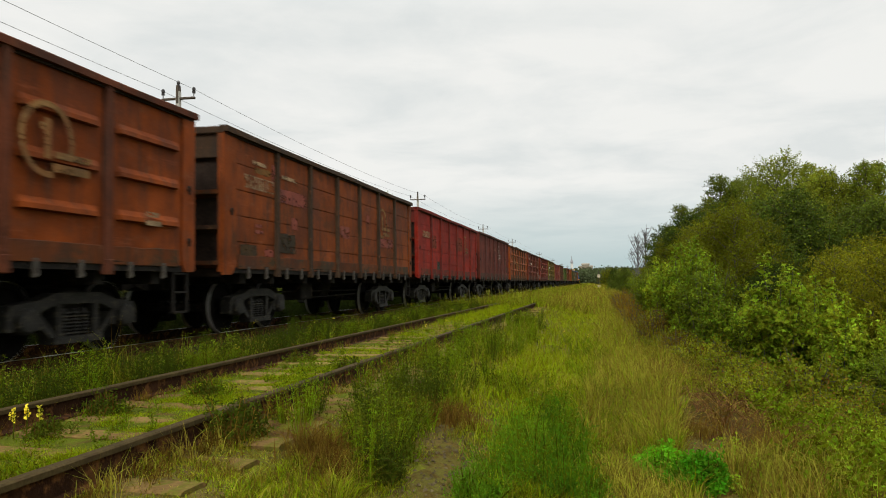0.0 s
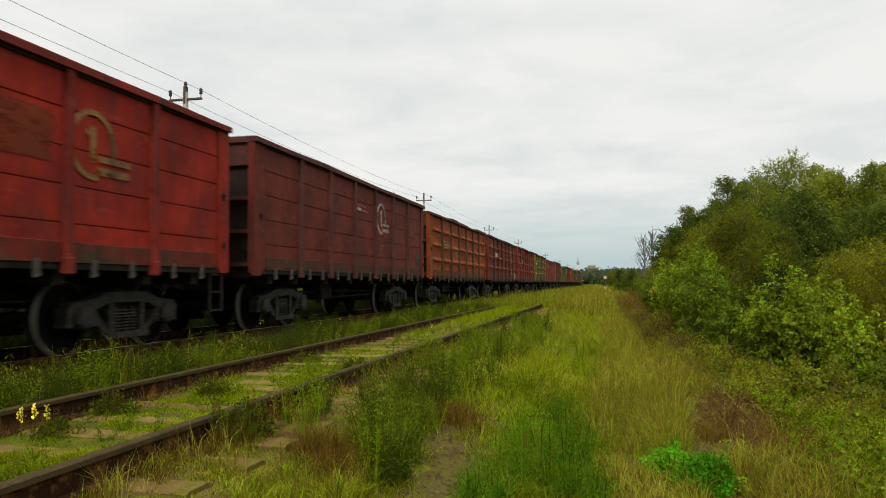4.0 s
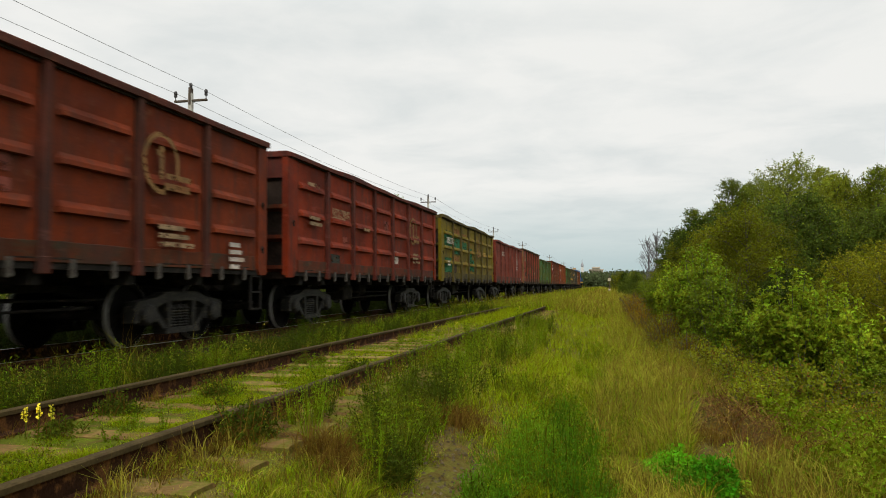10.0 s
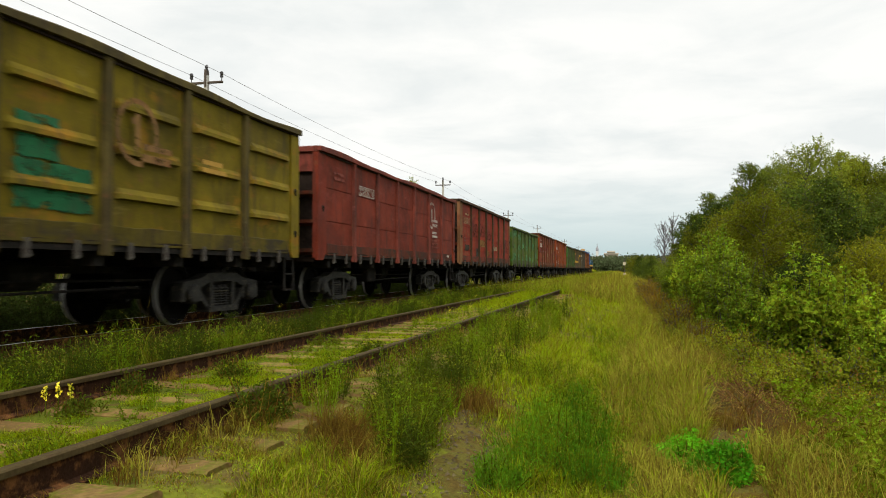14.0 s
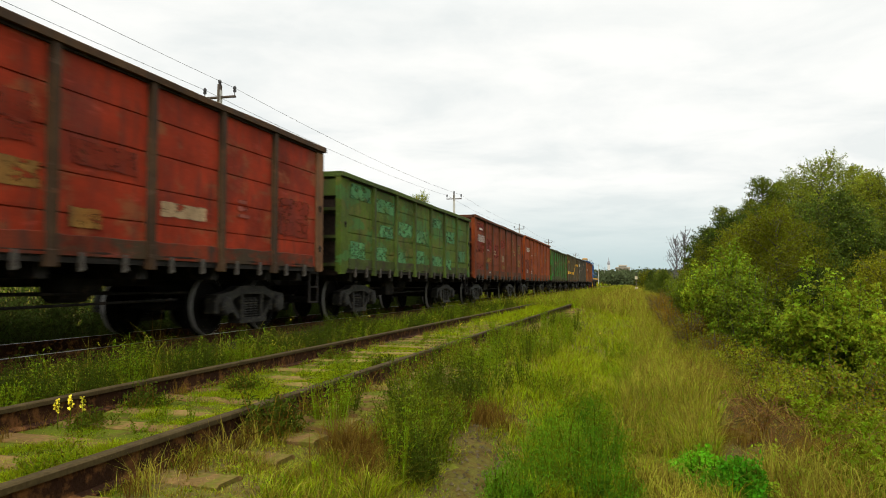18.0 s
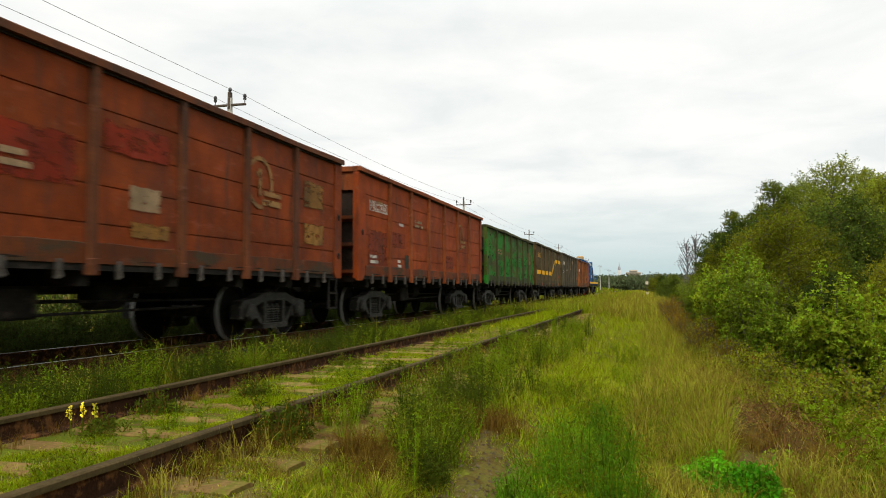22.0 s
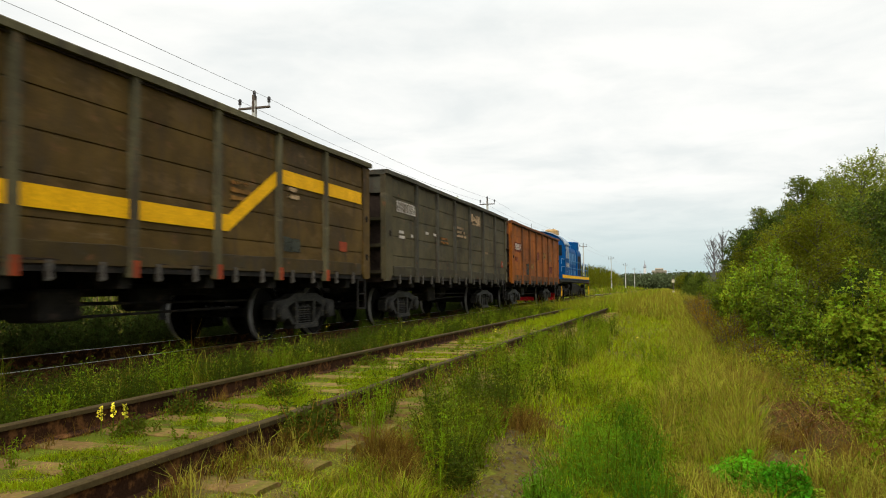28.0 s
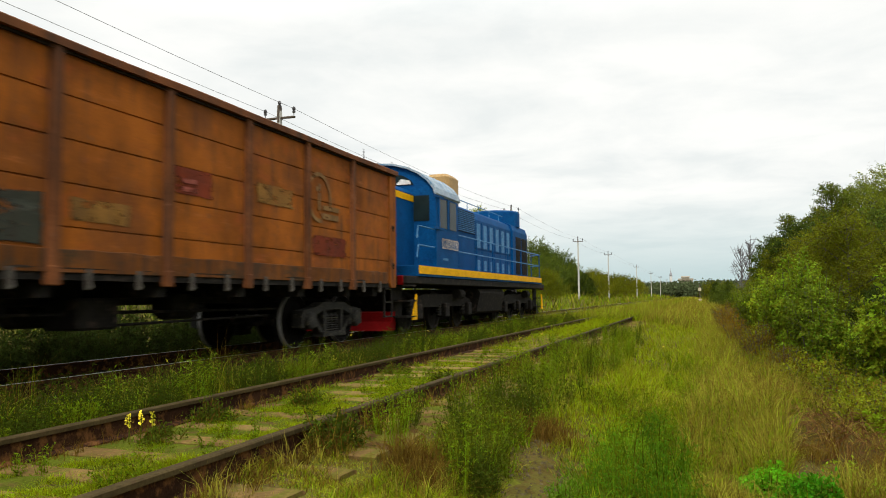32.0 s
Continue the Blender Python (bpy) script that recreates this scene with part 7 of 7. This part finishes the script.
spots = []
for _ in range(110):
    x, y = RS.uniform(0.9, 3.6), 5.0 + 5.0 * RS.rand()
    if x < 1.6 and y > 6.2:
        continue
    spots.append((x, y, RS.uniform(0.15, 0.38), RS.uniform(0.08, 0.2), 8, 22, 0.026, 0.0, 0.6))
for _ in range(40):
    x, y = RS.uniform(-5.9, -4.6), 4.0 + 16 * RS.rand()
    spots.append((x, y, RS.uniform(0.2, 0.5), RS.uniform(0.08, 0.2), 8, 14, 0.035))
weed_bed("yellow_herbs", M["leaf_bright"], "yellow-green herbs under the shrubs", spots)
dead = []
for _ in range(560):
    y = 6.6 + 5.6 * RS.rand()
    x = RS.uniform(0.8, 1.4) + 0.22 * (11 - y) * RS.rand()
    z = ground_z(x, y)
    a, l_ = RS.uniform(0, 6.28), RS.uniform(0.12, 0.45)
    p0 = Vector((x, y, z)); p1 = p0 + Vector((math.cos(a) * l_ * 0.6, math.sin(a) * l_ * 0.6, l_ * RS.uniform(0.1, 0.7)))
    p2 = p1 + Vector((math.cos(a) * l_ * 0.5, math.sin(a) * l_ * 0.5, -l_ * RS.uniform(0.0, 0.3)))
    dead.append((p0, p1, 0.004, 0.003)); dead.append((p1, p2, 0.003, 0.0015))
solid("dead_twigs", wood_shape(dead, 3), M["straw"], "tangle of dead brown twigs under the shrubs", "twigs", "", "stuff")


def plant(name, label, x, y, h, spread, stems, per, size, mat, stem_mat, seed, droop=0.0, narrow=0.5):
    rs = np.random.RandomState(seed)
    p = thing(name, label, "plant", pose(x, y, ground_z(x, y) - 0.02), "single plants beside the siding")
    st, pts = Shape(), []
    for _ in range(stems):
        a, r = rs.uniform(0, 6.28), spread * math.sqrt(rs.rand())
        foot = np.array([math.cos(a) * r * 0.8, math.sin(a) * r * 0.8, 0])
        top = foot + np.array([rs.normal() * spread * 0.25, rs.normal() * spread * 0.25, h * rs.uniform(0.45, 1.15) * (1.0 - 0.5 * (r / spread) ** 2)])
        st.bar(foot, top, 0.005, 0.002, 4)
        f = rs.uniform(0.15, 1.0, per)[:, None]
        pts.append(foot + (top - foot) * f + rs.normal(size=(per, 3)) * spread * 0.10)
    tagged(part("stem", st, stem_mat, p), "many thin green stems", kind="stuff")
    part("leaves", fast_mesh("leaves", *leaf_arrays(np.concatenate(pts), size, rs, droop, narrow), mat), None, p)
    return p


for px_, py_, ph_, ps_, sd_ in ((0.64, 5.40, 0.27, 0.20, 31), (0.46, 5.85, 0.24, 0.20, 44)):
    plant("nettle_clump", "fresh bright green leafy plant", px_, py_, ph_, ps_, 90, 60, 0.030, M["nettle"], M["weed"], sd_, 0.4, 0.6)
for px_, py_, ph_, ps_, sd_ in ((-0.58, 5.15, 0.46, 0.32, 32), (-0.30, 5.65, 0.52, 0.28, 41), (-0.66, 6.05, 0.44, 0.30, 42), (-0.18, 5.0, 0.34, 0.24, 43), (-0.42, 6.9, 0.45, 0.30, 36), (-0.78, 4.6, 0.26, 0.22, 45)):
    plant("feathery_weed", "dark green feathery weed", px_, py_, ph_, ps_, 44, 44, 0.036, M["fern"], M["grass"], sd_, -1.0, 0.16)
for px_, py_, ph_, ps_, sd_ in ((-1.50, 4.85, 0.38, 0.26, 33), (-1.36, 4.45, 0.26, 0.22, 37), (-1.62, 5.6, 0.42, 0.34, 46), (-1.7, 7.0, 0.42, 0.40, 34)):
    plant("bushy_weed", "dark green bushy weed in the verge", px_, py_, ph_, ps_, 60, 60, 0.030, M["weed"], M["weed"], sd_, -0.6, 0.28)
for px_, py_, ph_, ps_, sd_ in ((-1.95, 9.0, 0.42, 0.40, 47), (-1.0, 8.6, 0.34, 0.34, 48), (-1.5, 11.5, 0.45, 0.45, 49)):
    plant("bushy_weed", "yellowish green bushy weed in the verge", px_, py_, ph_, ps_, 50, 50, 0.030, M["grass"], M["weed"], sd_, -0.6, 0.28)
plant("bushy_weed", "dark weed growing against the rail", -2.42, 4.75, 0.34, 0.26, 44, 34, 0.036, M["weed"], M["brown"], 35, -0.3, 0.4)
for px_, py_, ph_, ps_, sd_ in ((-4.0, 5.6, 0.24, 0.22, 38), (-3.62, 6.55, 0.22, 0.22, 51), (-3.05, 8.9, 0.24, 0.26, 52), (-3.95, 9.6, 0.26, 0.26, 53), (-3.82, 4.72, 0.16, 0.20, 54)):
    plant("bushy_weed", "dark weed growing between the rails", px_, py_, ph_, ps_, 36, 30, 0.032, M["weed"], M["brown"], sd_, -0.3, 0.4)
fl = thing("yellow_flowers", "three yellow toadflax flower spikes", "flower", pose(-3.87, 4.57, ground_z(-3.87, 4.57) - 0.02))
for k, (dx, h) in enumerate(((-0.115, 0.26), (-0.01, 0.29), (0.095, 0.28))):
    part("stem", Shape().bar((dx, 0, 0), (dx + 0.01, 0, h), 0.005, 0.003, 5), M["weed"], fl)
    rs = np.random.RandomState(50 + k)
    c = np.stack([dx + rs.normal(size=36) * 0.008, rs.normal(size=36) * 0.008, h * rs.uniform(0.68, 1.02, 36)], 1)
    part("blossom", fast_mesh("blossom", *leaf_arrays(c, 0.019, rs, 0.2, 0.8), M["petal"]), None, fl, "yellow flower spike")
dots = []
for _ in range(16):
    x, y = RS.uniform(-7, 0.5), RS.uniform(6, 26)
    dots.append(np.array([x, y, ground_z(x, y) + RS.uniform(0.25, 0.5)]) + RS.normal(size=(5, 3)) * 0.02)
solid("small_yellow_flowers", fast_mesh("small_yellow_flowers", *leaf_arrays(np.concatenate(dots), 0.022, RS, 0, 0.8), M["petal"]), None, "scattered small yellow wild flowers", "flowers", "", "stuff")

# ---- signal, stones, far town ----
sg = thing("dwarf_signal", "low white-banded railway signal on a short mast", "signal", pose(0.0, 160, ground_z(0.0, 160)) @ Matrix.Diagonal((2.1, 2.1, 2.1, 1)))
part("mast", Shape().lathe([(0.04, 0), (0.035, 1.7)], 2, 10), M["wood"], sg)
part("foot", Shape().box(-0.14, 0.14, -0.14, 0.14, -0.1, 0.28, 0.03), M["cream"], sg, "pale painted foot")
part("head", Shape().prism([(-0.14, 1.45), (0.14, 1.45), (0.14, 1.85), (0.07, 1.95), (-0.07, 1.95), (-0.14, 1.85)], 1, -0.1, 0.1), M["black"], sg, "dark signal head")
part("plate", Shape().box(-0.13, 0.13, -0.12, -0.10, 1.05, 1.35), M["cream"], sg)

st = Shape()
rs = random.Random(4)
for _ in range(420):
    y = rs.uniform(3.4, 6.2)
    if rs.random() < 0.7:
            x = -1.02 - 0.14 * (y - 4.8) + rs.gauss(0, 0.12)
    else:
        x = rs.uniform(-1.85, -0.9)
    r = rs.uniform(0.006, 0.020)
    z = ground_z(x, y) + 0.012
    v = [(x + r * math.cos(a) * rs.uniform(0.7, 1.2), y + r * math.sin(a) * rs.uniform(0.7, 1.2), z + rs.uniform(-0.3, 0.1) * r) for a in (0, 1.57, 3.14, 4.71)]
    st.add(v + [(x, y, z + r * rs.uniform(0.5, 0.9))], [(0, 1, 4), (1, 2, 4), (2, 3, 4), (3, 0, 4)])
solid("gravel", st, M["gravel"], "scattered gravel on the worn path", "gravel", "", "stuff")

# far town on the skyline
cx, cy = polar(-1.95, 575)
ch = thing("church", "distant white church with a domed tower", "church", pose(cx, cy, 1.6) @ Matrix.Diagonal((0.64, 0.64, 0.64, 1)))
part("tower", Shape().box(-1.5, 1.5, -1.5, 1.5, 0, 20, 0.2).box(4.2, 6.4, -1.2, 1.2, 0, 15, 0.2), M["white"], ch)
part("dome", Shape().lathe([(1.4, 20), (1.7, 21.5), (1.2, 23.5), (0.5, 25), (0.15, 29)], 2, 12), M["wire"], ch)
part("nave", Shape().box(-1.4, 4.1, -4, 4, 0, 8).prism([(-4, 8), (4, 8), (0, 11)], 0, -1.4, 4.1), M["white"], ch)
for az, w, h in ((-0.95, 4.2, 18.5), (-0.62, 3, 16), (-1.25, 2.8, 16)):
    x, y = polar(az, 575)
    b = thing("apartment_block", "distant cream apartment block", "building", pose(x, y, 1.6) @ Matrix.Diagonal((0.64, 0.64, 0.64, 1)), "buildings of the far town")
    part("wall", Shape().box(-w, w, -6, 6, 0, h), M["town"], b)
    part("roof", Shape().prism([(-6.5, h), (6.5, h), (0, h + 1.5)], 0, -w - 0.5, w + 0.5), M["town"], b)
    for r_ in range(3):
        for c_ in range(6):
            part("window", Shape().box(-w + (c_ + 0.3) * w / 3, -w + (c_ + 0.7) * w / 3, -6.3, -5.9, 2 + r_ * h / 3.2, 2 + r_ * h / 3.2 + h / 9), M["wood"], b)

# ---- sleepers last ----
SL = Shape()
SL.prism([(-0.125, -0.30), (0.125, -0.30), (0.115, -0.185), (0.09, -0.172), (-0.09, -0.172), (-0.115, -0.185)], 0, -1.35, 1.35)
SL_ME = SL.mesh("sleeper", M["sleeper"])
bed = thing("siding_sleepers", "weathered sleepers half buried in the grass", "sleepers", pose(0, 0, 0), "", "structure")
for k in range(-16, 60):
    y = 3.65 + 0.575 * k
    part("sleeper", SL_ME, None, bed, at=pose(siding_x(y) + 0.05 * math.sin(k * 7.1), y + 0.03 * math.sin(k * 5.3), 0.002 + 0.010 * math.sin(k * 3.3), 0, 0.4 * math.sin(k * 1.9), -3.0 + 2.0 * math.sin(k * 2.7)))
bed = thing("main_sleepers", "dark sleepers under the main track", "sleepers", pose(0, 0, 0), "", "structure")
for k in range(0, 90):
    y = -2 + 0.56 * k
    part("sleeper", SL_ME, None, bed, at=pose(MAIN_X, y, 0))


def motions():
    """The whole train rolls towards the camera; wheels turn as they roll."""
    seconds = [0, 4, 8, 12, 16, 20, 24, 26, 28, 29, 30, 31, 32]
    for ob, rest in TRAIN:
        walk(ob, [(t, pose(MAIN_X, rest + travel(t), 0)) for t in seconds])
    for ob, m, radius in WHEELS:
        rows = []
        for k in range(0, 961, 3):
            t = k / 30
            rows.append((t, m @ pose(0, 0, 0, math.degrees(-travel(t) / radius) % 360.0)))
        walk(ob, rows)


motions()
